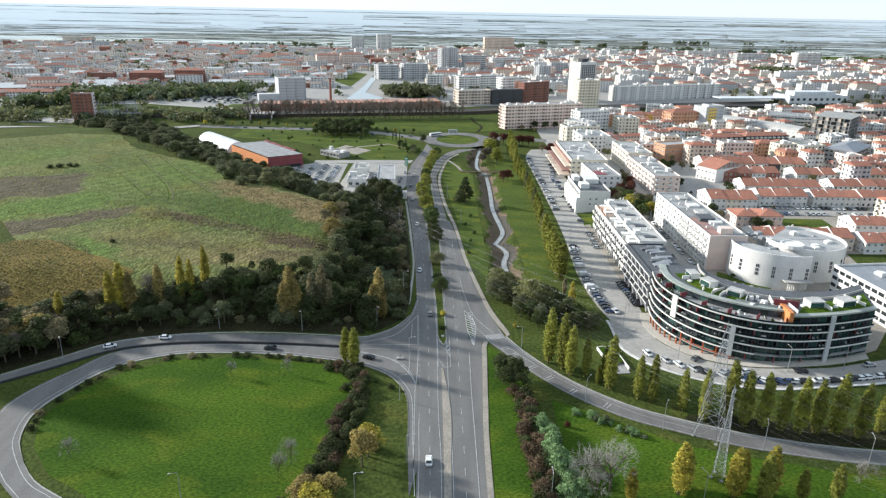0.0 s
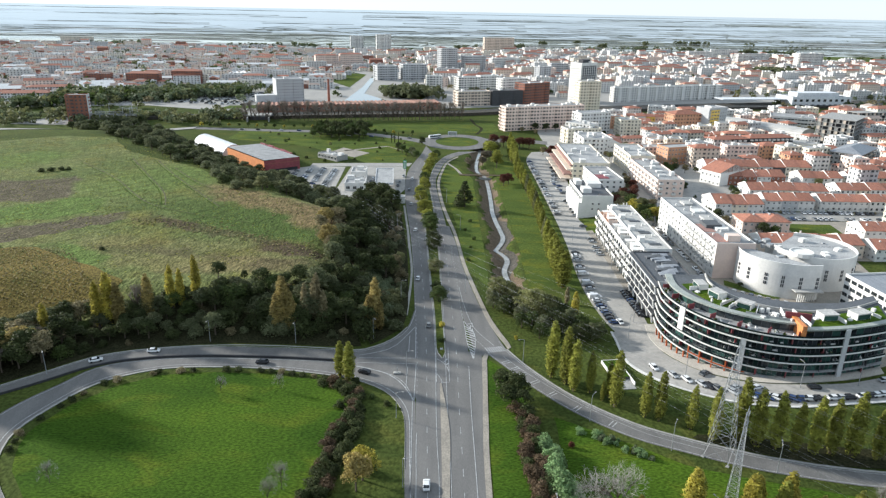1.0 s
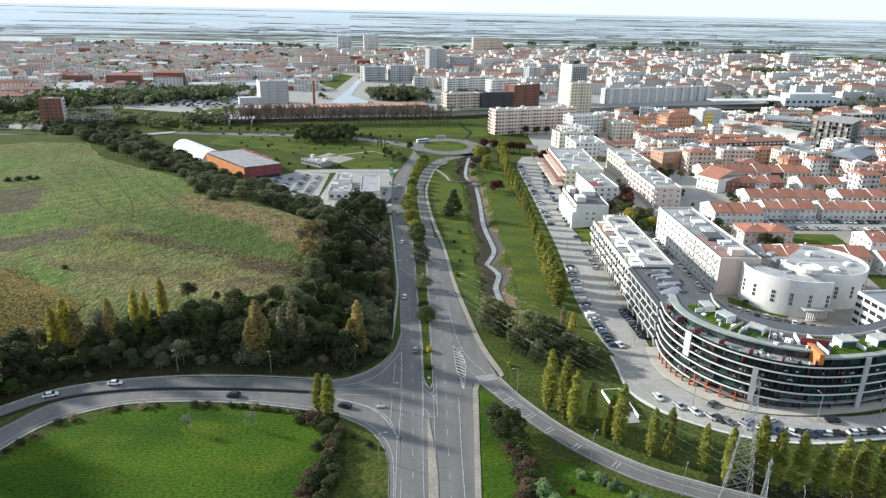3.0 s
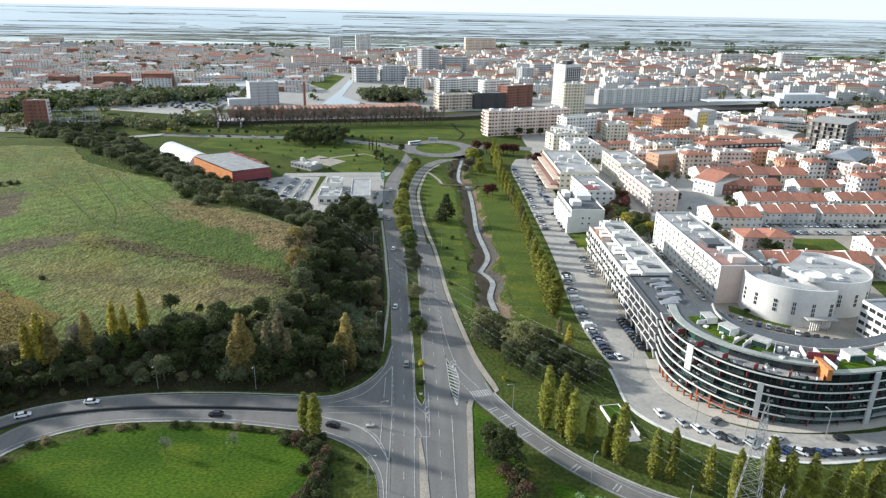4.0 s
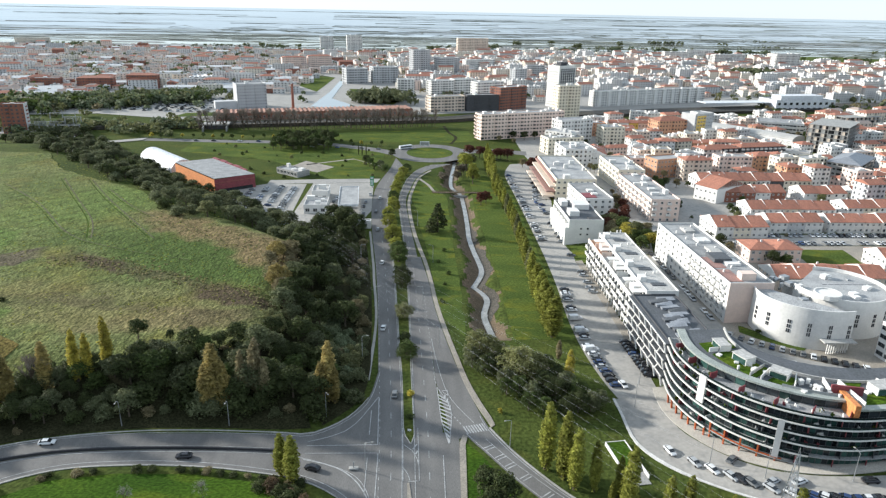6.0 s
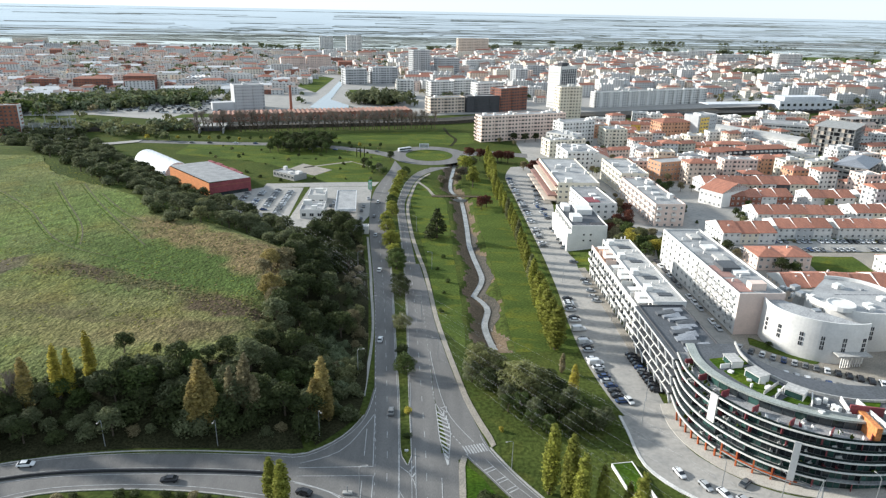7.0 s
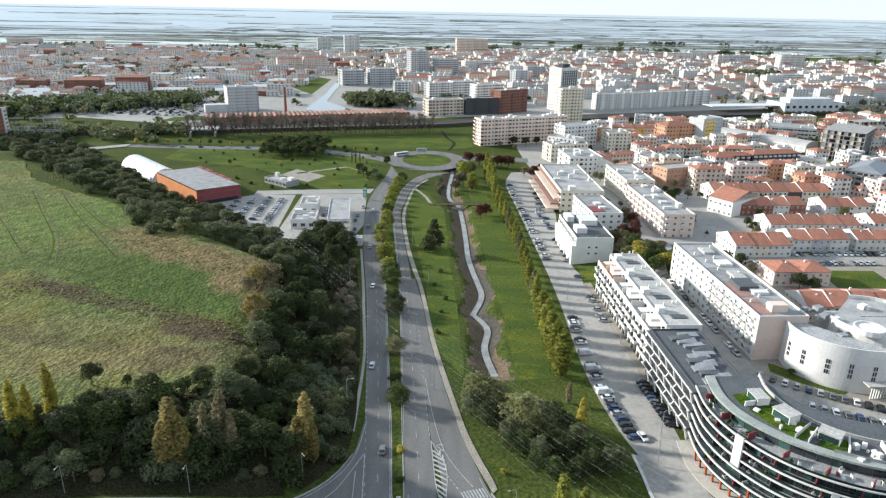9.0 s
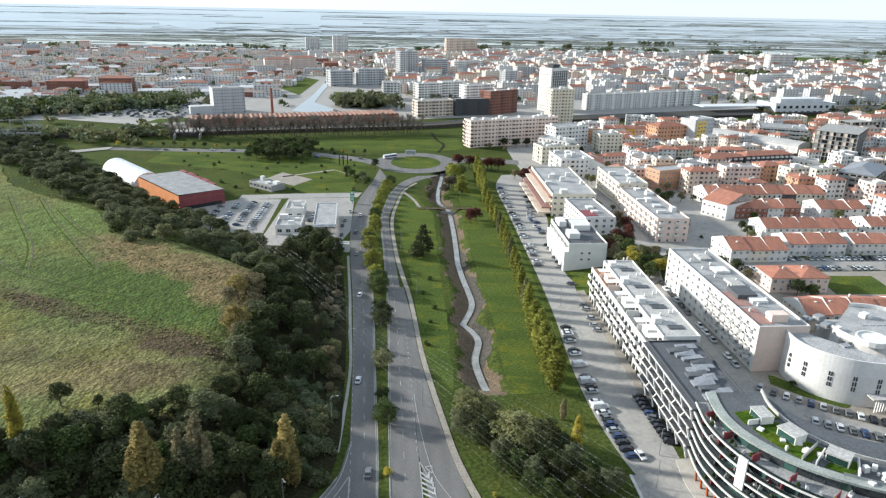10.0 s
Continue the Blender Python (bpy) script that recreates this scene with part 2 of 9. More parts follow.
def smooth(pts, step=4.0):
    """A curve through the points, as an even list of places."""
    out, n = [], len(pts)
    for i in range(n - 1):
        p0, p1, p2, p3 = pts[max(0, i - 1)], pts[i], pts[i + 1], pts[min(n - 1, i + 2)]
        m = max(1, round(math.dist(p1, p2) / step))
        for j in range(m):
            t = j / m
            out.append(tuple(0.5 * (2 * b + (c - a) * t + (2 * a - 5 * b + 4 * c - d) * t * t + (3 * b - a - 3 * c + d) * t ** 3) for a, b, c, d in zip(p0, p1, p2, p3)))
    return out + [tuple(pts[-1])]


def even(pts, n):
    """n + 1 places at equal steps along a line of points."""
    acc = [0.0]
    for a, b in zip(pts, pts[1:]):
        acc.append(acc[-1] + math.dist(a, b))
    out, i = [], 0
    for k in range(n + 1):
        s = acc[-1] * k / n
        while i < len(pts) - 2 and acc[i + 1] < s:
            i += 1
        t = (s - acc[i]) / max(1e-9, acc[i + 1] - acc[i])
        out.append(tuple(a + (b - a) * t for a, b in zip(pts[i], pts[i + 1])))
    return out


def mesh(name, verts, faces, *mats, slots=None, flat=True):
    me = bpy.data.meshes.new(name)
    me.from_pydata(verts, [], faces)
    for m in mats:
        me.materials.append(m)
    if slots:
        me.polygons.foreach_set("material_index", slots)
    if not flat:
        me.polygons.foreach_set("use_smooth", [True] * len(me.polygons))
    me.update()
    return me


def put(name, me, parent=None, label="", m=None):
    ob = new(name, me)
    if parent:
        ob.parent = parent
    if m is not None:
        ob.matrix_basis = m
    if label:
        ob["label"] = label
    return ob


def part(name, bm, material, parent, label=""):
    me = bpy.data.meshes.new(name)
    bm.to_mesh(me)
    bm.free()
    me.materials.append(material)
    return put(name, me, parent, label)


def base(name, m, label, category, group="", kind=""):
    ob = new(name)
    ob.empty_display_size = 0.5
    ob.matrix_basis = m
    return tagged(ob, label, category, group, kind)


def strip(name, left, right, lift, material, label, n=None, cross=3, category="road", kind="structure", thick=0.0):
    """A sheet between two lines that lies on the land; thick: a raised body with sides (pavements, kerbs)."""
    left, right = smooth(left), smooth(right)
    n = n or max(len(left), len(right))
    left, right = even(left, n), even(right, n)
    vs, fs = [], []
    for a, b in zip(left, right):
        for j in range(cross + 1):
            t = j / cross
            x, y = a[0] + (b[0] - a[0]) * t, a[1] + (b[1] - a[1]) * t
            vs.append((x, y, gz(x, y, False) + lift))
    w = cross + 1
    for i in range(n):
        for j in range(cross):
            k = i * w + j
            fs.append((k, k + 1, k + w + 1, k + w))
    if thick:
        c = len(vs)
        vs += [(x, y, z - thick) for x, y, z in vs]
        for i in range(n):
            for k in (i * w, i * w + cross):
                fs.append((k, k + w, k + w + c, k + c))
        fs.append(tuple(range(w)) + tuple(range(c + w - 1, c - 1, -1)))
        e = n * w
        fs.append(tuple(range(e, e + w)) + tuple(range(e + c + w - 1, e + c - 1, -1)))
    ob = new(name, mesh(name, vs, fs, material))
    bm = bmesh.new()
    bm.from_mesh(ob.data)
    bmesh.ops.recalc_face_normals(bm, faces=bm.faces)
    bm.to_mesh(ob.data)
    bm.free()
    if not thick and ob.data.polygons[0].normal.z < 0:
        ob.data.flip_normals()
    return tagged(ob, label, category, kind=kind)


def patch(name, pts, lift, material, label, rough_edge=0.0, category="field", kind="structure", cell=6.0):
    """A sheet inside an outline that lies on the land."""
    rng = random.Random(name + label)
    if rough_edge:
        ring = even(list(pts) + [pts[0]], max(20, int(sum(math.dist(a, b) for a, b in zip(pts, pts[1:])) / 2.5)))[:-1]
        pts = [(x + 2 * rough_edge * noise.noise((x * 0.09, y * 0.09, 1.7)), y + 2 * rough_edge * noise.noise((x * 0.09, y * 0.09, 8.3))) for x, y in ring]
    bm = bmesh.new()
    bm.faces.new([bm.verts.new((x, y, 0)) for x, y in pts])
    bmesh.ops.triangulate(bm, faces=bm.faces)
    for ax in (0, 1):
        lo, hi = min(p[ax] for p in pts), max(p[ax] for p in pts)
        for i in range(1, int((hi - lo) / cell) + 1):
            co, no = [0, 0, 0], [0, 0, 0]
            co[ax], no[ax] = lo + i * cell, 1
            bmesh.ops.bisect_plane(bm, geom=bm.verts[:] + bm.edges[:] + bm.faces[:], plane_co=co, plane_no=no)
    for v in bm.verts:
        v.co.z = gz(v.co.x, v.co.y, False) + lift
    for f in bm.faces:
        f.normal_update()
        if f.normal.z < 0:
            f.normal_flip()
    me = bpy.data.meshes.new(name)
    bm.to_mesh(me)
    bm.free()
    me.materials.append(material)
    return tagged(new(name, me), label, category, kind=kind)


def steps(*runs):
    out = []
    for a, b, s in runs:
        n = max(1, round((b - a) / s))
        out += [a + (b - a) * i / n for i in range(n)]
    return out + [runs[-1][1]]


# ---- the ground: one sheet to the horizon ----
gx = steps((-30000, -4900, 2500), (-4900, -900, 400), (-900, -360, 45), (-360, 12, 6), (12, 46, 1.2), (46, 130, 4), (130, 330, 20), (330, 900, 80), (900, 4900, 400), (4900, 30000, 2500))
gy = steps((-600, 90, 60), (90, 260, 6), (260, 420, 2.5), (420, 610, 5), (610, 900, 30), (900, 1900, 200), (1900, 2900, 125)) + [2900 * 1.06 ** i for i in range(1, 41)]
gv = [far_off(x, y, gz(x, y)) for y in gy for x in gx]
W = len(gx)
gf = [(j * W + i, j * W + i + 1, (j + 1) * W + i + 1, (j + 1) * W + i) for j in range(len(gy) - 1) for i in range(W - 1)]
bed = [1 if 268 < 0.5 * (gv[f[0]][1] + gv[f[2]][1]) < 590 and abs(0.5 * (gv[f[0]][0] + gv[f[2]][0]) - stream_x(gv[f[0]][1]) + 1.0) < 5.2 + 1.6 * math.sin(gv[f[0]][1] * 0.21) + math.sin(gv[f[0]][1] * 0.57) else 0 for f in gf]
tagged(new("ground", mesh("ground", gv, gf, GRASS, EARTH, slots=bed, flat=False)), "green grassy ground with an earthen stream bed", "ground", kind="structure")

# stream water and its stony bank
wl = [(x - 1.25, y) for x, y in STREAM_LINE]
wr = [(x + 1.25, y) for x, y in STREAM_LINE]
ob = strip("stream", wl, wr, 0, STREAM, "pale shallow stream in an earthen ditch", category="stream")
for v in ob.data.vertices:
    v.co.z = -2.25 if v.co.y > 276 else -2.25 * ease((v.co.y - 262) / 14) - 0.1
for y0, y1, wide in ((288, 372, 3.0), (376, 404, 2.0)):
    ys = [y0 + (y1 - y0) * j / 40 for j in range(41)]
    o = strip("stone_bank", [(stream_x(y) + 1.5, y) for y in ys], [(stream_x(y) + 2.0 + wide * min(1, (y - y0) / 8 + 0.1, (y1 - y) / 8 + 0.1) * (1 + 0.35 * noise.noise((0, y * 0.22, 1.5))), y) for y in ys], 0, RUBBLE, "grey stone rubble on the stream bank", category="bank", cross=6)
    for v in o.data.vertices:
        v.co.z = gz(v.co.x, v.co.y) + 0.12

# ---- fields ----
patch("meadow", [(-44, 262), (-46, 250), (-60, 243), (-78, 238), (-103, 232), (-126, 224), (-150, 240), (-200, 290), (-330, 420), (-340, 500), (-300, 530), (-257, 528), (-223, 475), (-163, 434), (-124, 396), (-70, 362), (-50, 350), (-50, 300), (-46, 270)], 0.35, MEADOW, "rough olive-green meadow with dry strips, weeds and tracks", 1.2, cell=5)
patch("maize_field", [(-206, 262), (-198, 263), (-184, 278), (-173, 277), (-145, 259), (-122, 244), (-125, 229), (-147, 220), (-175, 214)], 0.52, CORN, "field of ripe brown maize", 0.8)
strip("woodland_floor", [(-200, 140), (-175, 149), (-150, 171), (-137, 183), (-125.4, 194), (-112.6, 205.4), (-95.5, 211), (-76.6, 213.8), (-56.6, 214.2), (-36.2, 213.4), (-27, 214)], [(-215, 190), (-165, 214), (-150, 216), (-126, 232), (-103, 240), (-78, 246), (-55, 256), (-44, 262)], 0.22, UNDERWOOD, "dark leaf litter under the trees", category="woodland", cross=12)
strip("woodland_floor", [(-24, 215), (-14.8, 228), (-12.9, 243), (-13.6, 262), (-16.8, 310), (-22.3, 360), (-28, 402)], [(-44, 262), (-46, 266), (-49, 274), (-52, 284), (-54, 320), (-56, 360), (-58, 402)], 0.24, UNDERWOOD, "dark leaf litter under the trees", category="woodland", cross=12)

# ---- lawns ----
patch("loop_lawn", [(-84, 128), (-97, 136), (-106, 146), (-110, 155), (-111, 163), (-107, 174), (-100, 185), (-88, 192.5), (-72, 195), (-53, 194.5), (-38, 192), (-30, 187), (-27, 178), (-27, 160), (-30, 140), (-36, 124), (-60, 112)], 0.04, LUSH_LAWN, "bright green lawn inside the slip road loop", 0.4, "lawn")
patch("verge", [(15.6, 208), (15.3, 198), (14.7, 185), (14.1, 170), (13.4, 139), (13.2, 116), (24, 116), (24, 150), (27, 172), (25.5, 191), (20, 203)], 0.04, LUSH_LAWN, "lush green verge beside the pavement", 0.4, "lawn")
patch("lawn", [(33, 174), (50, 163), (66, 153), (80, 148), (96, 144), (120, 140), (140, 110), (60, 108), (34, 116)], 0.04, LUSH_LAWN, "green lawn under the pylons", 0.5, "lawn")
patch("park_lawn", [(37, 268), (60, 268), (61, 320), (61, 400), (62, 470), (50, 520), (38, 520), (36, 440), (37, 360), (38, 320)], 0.05, LAWN, "sunlit park lawn beside the stream", 0.5, "lawn", cell=5)
patch("park_lawn", [(10, 290), (20, 270), (20.5, 330), (20, 400), (20, 460), (10, 500), (-3, 512), (-5, 480), (0, 440), (6, 370), (9, 330)], 0.05, LAWN, "sunlit park lawn between road and stream", 0.5, "lawn")
patch("park_lawn", [(-110, 560), (-55, 500), (-32, 503), (-28, 545), (-25, 590), (-60, 625), (-140, 630), (-190, 632), (-190, 590)], 0.05, LAWN, "wide park lawn behind the sports hall", 0.5, "lawn", cell=20)
patch("park_lawn", [(-75, 650), (-20, 640), (-8, 640), (30, 640), (52, 650), (50, 700), (20, 705), (-60, 690), (-100, 668)], 0.06, LAWN, "green field below the railway bank", 0.5, "lawn", cell=20)

# ---- carriageways ----
XL = [(-2.5, -60), (-3.6, 30), (-5.3, 132), (-6.2, 157), (-6.6, 175), (-8, 211), (-9.8, 240), (-11.2, 263), (-13.6, 300), (-17.0, 341), (-22, 390), (-25, 430), (-26, 472), (-23.5, 503), (-18.5, 540), (-15.8, 575)]
ML = [(3.0, -60), (2.2, 30), (1.2, 132), (0.2, 160), (-0.3, 175), (-1.2, 211), (-2.4, 240), (-3.9, 263), (-6, 298), (-8.8, 341), (-12.4, 390), (-16.4, 442), (-16, 478), (-14, 511), (-9, 545)]
MR = [(5.0, -60), (4.2, 30), (3.4, 132), (2.9, 157), (2.3, 175), (1.5, 211), (0.8, 240), (0, 263), (-1.2, 300), (-3, 341), (-6, 390), (-9.6, 445), (-8.6, 476), (-5.6, 507), (1.4, 535), (12, 552)]
XR = [(11.6, -60), (11, 30), (10.3, 132), (10.1, 157), (9.9, 175), (9.8, 212), (8.4, 240), (7, 273), (5.3, 306), (3.4, 334), (0.7, 368), (-2.5, 405), (-5.4, 450), (-3.2, 478), (0.6, 508), (9, 533), (27, 555)]
strip("road", XL, ML, 0.06, ASPHALT, "grey asphalt carriageway with worn lanes")
strip("road", MR, XR, 0.06, ASPHALT, "grey asphalt carriageway with worn lanes")
strip("road_exit", [(2.0, 352), (4.0, 324), (5.2, 304), (6.0, 289), (7.0, 270), (8, 252), (8.6, 238), (10.5, 225), (12, 208)], [(3.6, 352), (6.9, 323.6), (8.4, 304), (9.8, 289.5), (12.4, 269.6), (14.9, 252.7), (17.5, 238.2), (20.4, 224), (23, 214)], 0.055, ASPHALT, "asphalt exit lane")
RU = [(20.4, 224), (23, 214), (28, 203.8), (33, 195.6), (38.6, 187.6), (45.6, 179.8), (52.7, 173.6), (59.5, 168.8), (66.4, 165.3), (73.1, 162.2), (79.8, 159.7), (86.3, 157.3), (93, 155.7), (99.6, 154), (106.3, 152.9), (115, 151.6), (140, 150), (200, 152)]
RL = [(11, 220), (17.3, 208.8), (21, 203), (25.7, 195), (30.2, 188.3), (37.2, 179.2), (44.3, 172), (51.1, 166.4), (57.7, 162.3), (64.5, 159.3), (71, 156.4), (77.4, 153.8), (83.7, 151.5), (90.2, 149.9), (96.6, 148.4), (103, 147.1), (111.5, 145.9), (140, 144), (200, 146)]
strip("slip_road", RU, RL, 0.075, ASPHALT, "curving asphalt slip road")
OUT = [(-220, 120), (-175, 147), (-150, 169), (-137, 181), (-125.4, 192), (-112.6, 203.8), (-95.5, 209.8), (-76.6, 212.6), (-56.6, 213), (-36.2, 212), (-26.2, 211.6), (-17, 219.5), (-12.1, 229.5), (-10.2, 245)]
BAR = [(-214, 112), (-172, 140), (-147, 163), (-134, 176.4), (-122.3, 186.6), (-109.8, 198), (-93, 203.6), (-74.2, 205.2), (-54.7, 205.2), (-35, 204), (-22, 203), (-12, 203), (-8, 203), (-7.6, 206)]
INN = [(-40, 96), (-62, 110), (-88.4, 127.2), (-98.6, 133.3), (-108.4, 144), (-112.7, 151.2), (-115.2, 162), (-112.1, 173.8), (-104.9, 187.6), (-90.3, 196.4), (-72.2, 198.7), (-53, 198), (-37.5, 195.5), (-26, 192.4), (-16.1, 185.8), (-11.2, 177.6), (-9.4, 168.4), (-8.4, 150), (-7, 130)]
OUL = [(-46, 88), (-70, 102), (-100, 127), (-107, 133), (-116.4, 144), (-122.5, 154), (-125.4, 164), (-122.5, 175), (-116, 186.5), (-109, 197.6), (-93, 203.2), (-74.2, 204.8), (-54.7, 204.8), (-35, 203.6), (-22, 200), (-12, 194), (-7.5, 184), (-6.6, 172), (-5.5, 140)]
strip("slip_road", OUT, BAR, 0.065, ASPHALT, "curving asphalt slip road joining the avenue")
strip("slip_road", OUL, INN, 0.075, ASPHALT, "looping asphalt slip road round the lawn")
patch("junction", [(-36, 205), (-36, 203), (-22, 199), (-10, 190), (-6, 180), (-7.6, 212), (-9.4, 238), (-12, 229), (-17, 219), (-24, 211)], 0.085, ASPHALT, "asphalt junction beside the avenue", 0, "road")

# median, pavements, kerbs
NL, NR = [(0.7, 207), (-0.5, 209.4), (-1.3, 213)] + ML[6:-1], [(1.2, 207), (2.0, 209.4), (1.9, 213)] + MR[6:-2]
strip("road", [(x - 0.1, y) for x, y in ML[:7]], [(x + 0.1, y) for x, y in MR[:7]], 0.05, ASPHALT, "asphalt between the carriageways", cross=2)
strip("road", XR[:6], [(12.2, -60), (12.1, 30), (12.0, 132), (12.8, 165), (13.6, 185), (14.3, 213)], 0.05, ASPHALT, "asphalt edge lane of the avenue", cross=2)
strip("median", [(x + 0.25, y) for x, y in NL], [(x - 0.25, y) for x, y in NR], 0.2, GRASS, "grassy median strip with kerbs", category="median", cross=2, thick=0.2)
strip("kerb", NL, [(x + 0.25, y) for x, y in NL], 0.22, KERB, "pale stone kerb of the median", category="kerb", cross=1, thick=0.2)
strip("kerb", [(x - 0.25, y) for x, y in NR], NR, 0.22, KERB, "pale stone kerb of the median", category="kerb", cross=1, thick=0.2)
strip("median", [(3.2, -60), (2.5, 30), (1.5, 132), (1.0, 160), (0.7, 172), (0.3, 191)], [(4.7, -60), (3.9, 30), (3.3, 132), (3.4, 160), (2.9, 172), (0.8, 191)], 0.18, PAVING, "narrow paved median between the carriageways", category="median", cross=2, thick=0.15)
strip("pavement", [(12.0, 20), (12.0, 139), (12.7, 170), (13.4, 185), (13.9, 200), (14.4, 209.6), (15.4, 211)], [(13.5, 20), (13.5, 139), (14.3, 170), (14.9, 185), (15.5, 198), (15.9, 208), (16.6, 210.2)], 0.18, PAVING, "pale paved footway beside the avenue", category="pavement", cross=2, thick=0.16)
strip("pavement", [(23.6, 214.4), (22.6, 218), (20.4, 225), (17.3, 238.3), (15.1, 252.8), (12.6, 269.7), (10.0, 289.6), (8.6, 304.1), (7.1, 323.7), (5, 345), (1.8, 367), (-1.5, 397), (-4.4, 444), (-2.2, 480), (2, 512), (10.5, 533)], [(24.8, 215.6), (24.4, 218.4), (22.2, 225.8), (19.0, 239.0), (16.7, 253.5), (14.2, 270.4), (11.6, 290.1), (10.2, 304.5), (8.7, 324.1), (6.6, 345.5), (3.6, 368), (0.3, 398), (-2.6, 445), (-0.4, 480), (3.6, 511), (11.5, 531)], 0.18, PAVING, "pale footway along the park", category="pavement", cross=2, thick=0.16)
for a, b in ((OUT[3:13], 0.5),):
    strip("kerb", [(x, y + 0.1) for x, y in a], [(x - 0.1, y + 0.1 + b) for x, y in a], 0.2, KERB, "stone kerb along the slip road", category="kerb", cross=1, thick=0.2)
strip("kerb", INN[2:-1], [(x + 0.5 * (1 if x < -100 else 0.2), y - 0.45) for x, y in INN[2:-1]], 0.2, KERB, "stone kerb round the loop lawn", category="kerb", cross=1, thick=0.2)
strip("kerb", RU[1:], [(x + 0.2, y + 0.6) for x, y in RU[1:]], 0.2, KERB, "pale kerb along the slip road", category="kerb", cross=1, thick=0.2)
strip("guard_barrier", [(x, y - 0.25) for x, y in BAR[3:10]], [(x, y + 0.25) for x, y in BAR[3:10]], 0.75, DARKMETAL, "dark barrier between the slip road lanes", category="barrier", cross=1, thick=0.7)

# car park, streets of the town side
strip("car_park", [(64.5, 227), (62, 240), (60.1, 262), (60.3, 288), (62.2, 320), (63.2, 360), (63.4, 405), (63.6, 465), (64, 522), (72, 556)], [(77, 222), (77.5, 240), (79, 270), (79, 300), (78.5, 345), (76, 365), (76, 400), (84, 450), (86, 500), (90, 560)], 0.07, LOT, "long worn asphalt car park beside the apartments", category="car park", cross=5)
STREET_EDGE = [(63, 229), (63.1, 220), (62.8, 213), (63.4, 206.5), (66.4, 200.1), (69.7, 195.5), (75.5, 189.4), (82, 184.2), (88, 180.3), (95, 177.6), (106, 175.8), (124, 177.3), (140, 179.8), (170, 186.8)]
strip("street", STREET_EDGE, [(76, 228), (76, 214), (79, 206.5), (84, 199), (91, 192.5), (100, 188.6), (111, 186.8), (124, 187.4), (140, 192), (168, 200)], 0.09, LOT, "curving street round the glass building", category="street", cross=5)
strip("kerb", [(x - 0.75 * (y > 190), y - 0.75 * (y < 212)) for x, y in STREET_EDGE], STREET_EDGE, 0.26, MEMBRANE_KERB, "white kerb and narrow footway of the street", category="kerb", cross=1, thick=0.24)
strip("pavement", [(76.6, 262), (76.8, 290), (76.4, 320), (76.2, 345)], [(79.5, 262), (79.5, 290), (79.5, 320), (79.3, 345)], 0.2, PAVING, "pale footway before the white apartment row", category="pavement", cross=2, thick=0.16)
strip("street", [(102, 340), (101, 300), (101, 275), (103, 255), (108, 243), (118, 236), (132, 231), (150, 228)], [(113, 340), (112.4, 300), (113, 275), (114, 262), (120, 253), (128, 246), (138, 241), (155, 238)], 0.09, LOT, "grey street between the apartment blocks", category="street", cross=4)
strip("street", [(108, 450), (106, 400), (103, 345)], [(126, 450), (125, 400), (113, 345)], 0.09, LOT, "grey street between the apartment blocks", category="street", cross=4)
strip("street", [(146, 356), (200, 358), (300, 362)], [(146, 374), (200, 375), (300, 380)], 0.1, LOT, "residential street with parked cars", category="street", cross=4)
patch("town_paving", [(97, 262), (97, 340), (113, 345), (145, 356), (300, 360), (300, 300), (190, 296), (180, 240), (146, 200), (140, 197), (98, 205)], 0.075, PAVING, "pale paving and yards among the blocks", 0, "paving", cell=7)
patch("town_paving", [(86, 380), (150, 376), (320, 384), (330, 560), (320, 700), (90, 700), (88, 600), (90, 530)], 0.04, LOT, "grey streets and yards among the houses", 0, "paving", cell=14)
patch("small_lawn", [(76, 343), (79.4, 341), (88, 346), (90, 362), (78, 366)], 0.14, LAWN, "small triangular lawn between buildings", 0, "lawn")
patch("small_lawn", [(180, 332), (206, 332), (208, 352), (182, 352)], 0.12, LAWN, "green plot between the houses", 0.3, "lawn")
patch("small_lawn", [(117, 264), (122, 258), (132, 250), (135, 252), (124, 264), (119, 270)], 0.16, LAWN, "strip of lawn before the white hall", 0.1, "lawn")

# roundabout and the road beyond
RC = (11, 596)
ring = [(RC[0] + 31 * math.cos(a), RC[1] + 36 * math.sin(a)) for a in np.linspace(0, 2 * math.pi, 33)]
core = [(RC[0] + 19 * math.cos(a), RC[1] + 22 * math.sin(a)) for a in np.linspace(0, 2 * math.pi, 33)]
strip("roundabout", core, ring, 0.1, ASPHALT, "asphalt roundabout", cross=3)
patch("roundabout_island", core[:-1], 0.2, LAWN, "round grassy island of the roundabout", 0, "lawn")
strip("road", [(-235, 645), (-175, 641), (-90, 637), (-34, 613), (-16, 597)], [(-235, 633), (-175, 629), (-92, 625), (-40, 602), (-20, 585)], 0.09, ASPHALT, "road from the roundabout along the park")
strip("road", [(35, 590), (60, 600), (90, 590)], [(35, 612), (60, 615), (92, 606)], 0.09, ASPHALT, "short road from the roundabout to the car park")
strip("road", [(-24, 506), (-60, 503), (-92, 499), (-98, 499)], [(-26, 495), (-60, 492), (-92, 489), (-98, 489)], 0.09, LOT, "side road to the filling station")
patch("station_yard", [(-28, 494), (-68, 491), (-69, 415), (-64, 405), (-30, 402), (-25, 428)], 0.09, LOT, "asphalt yard of the filling station", 0, "yard")
patch("hall_car_park", [(-72, 489), (-97, 489), (-122, 471), (-102, 430), (-90, 424), (-70, 424)], 0.1, LOT, "asphalt car park before the sports hall", 0, "car park")
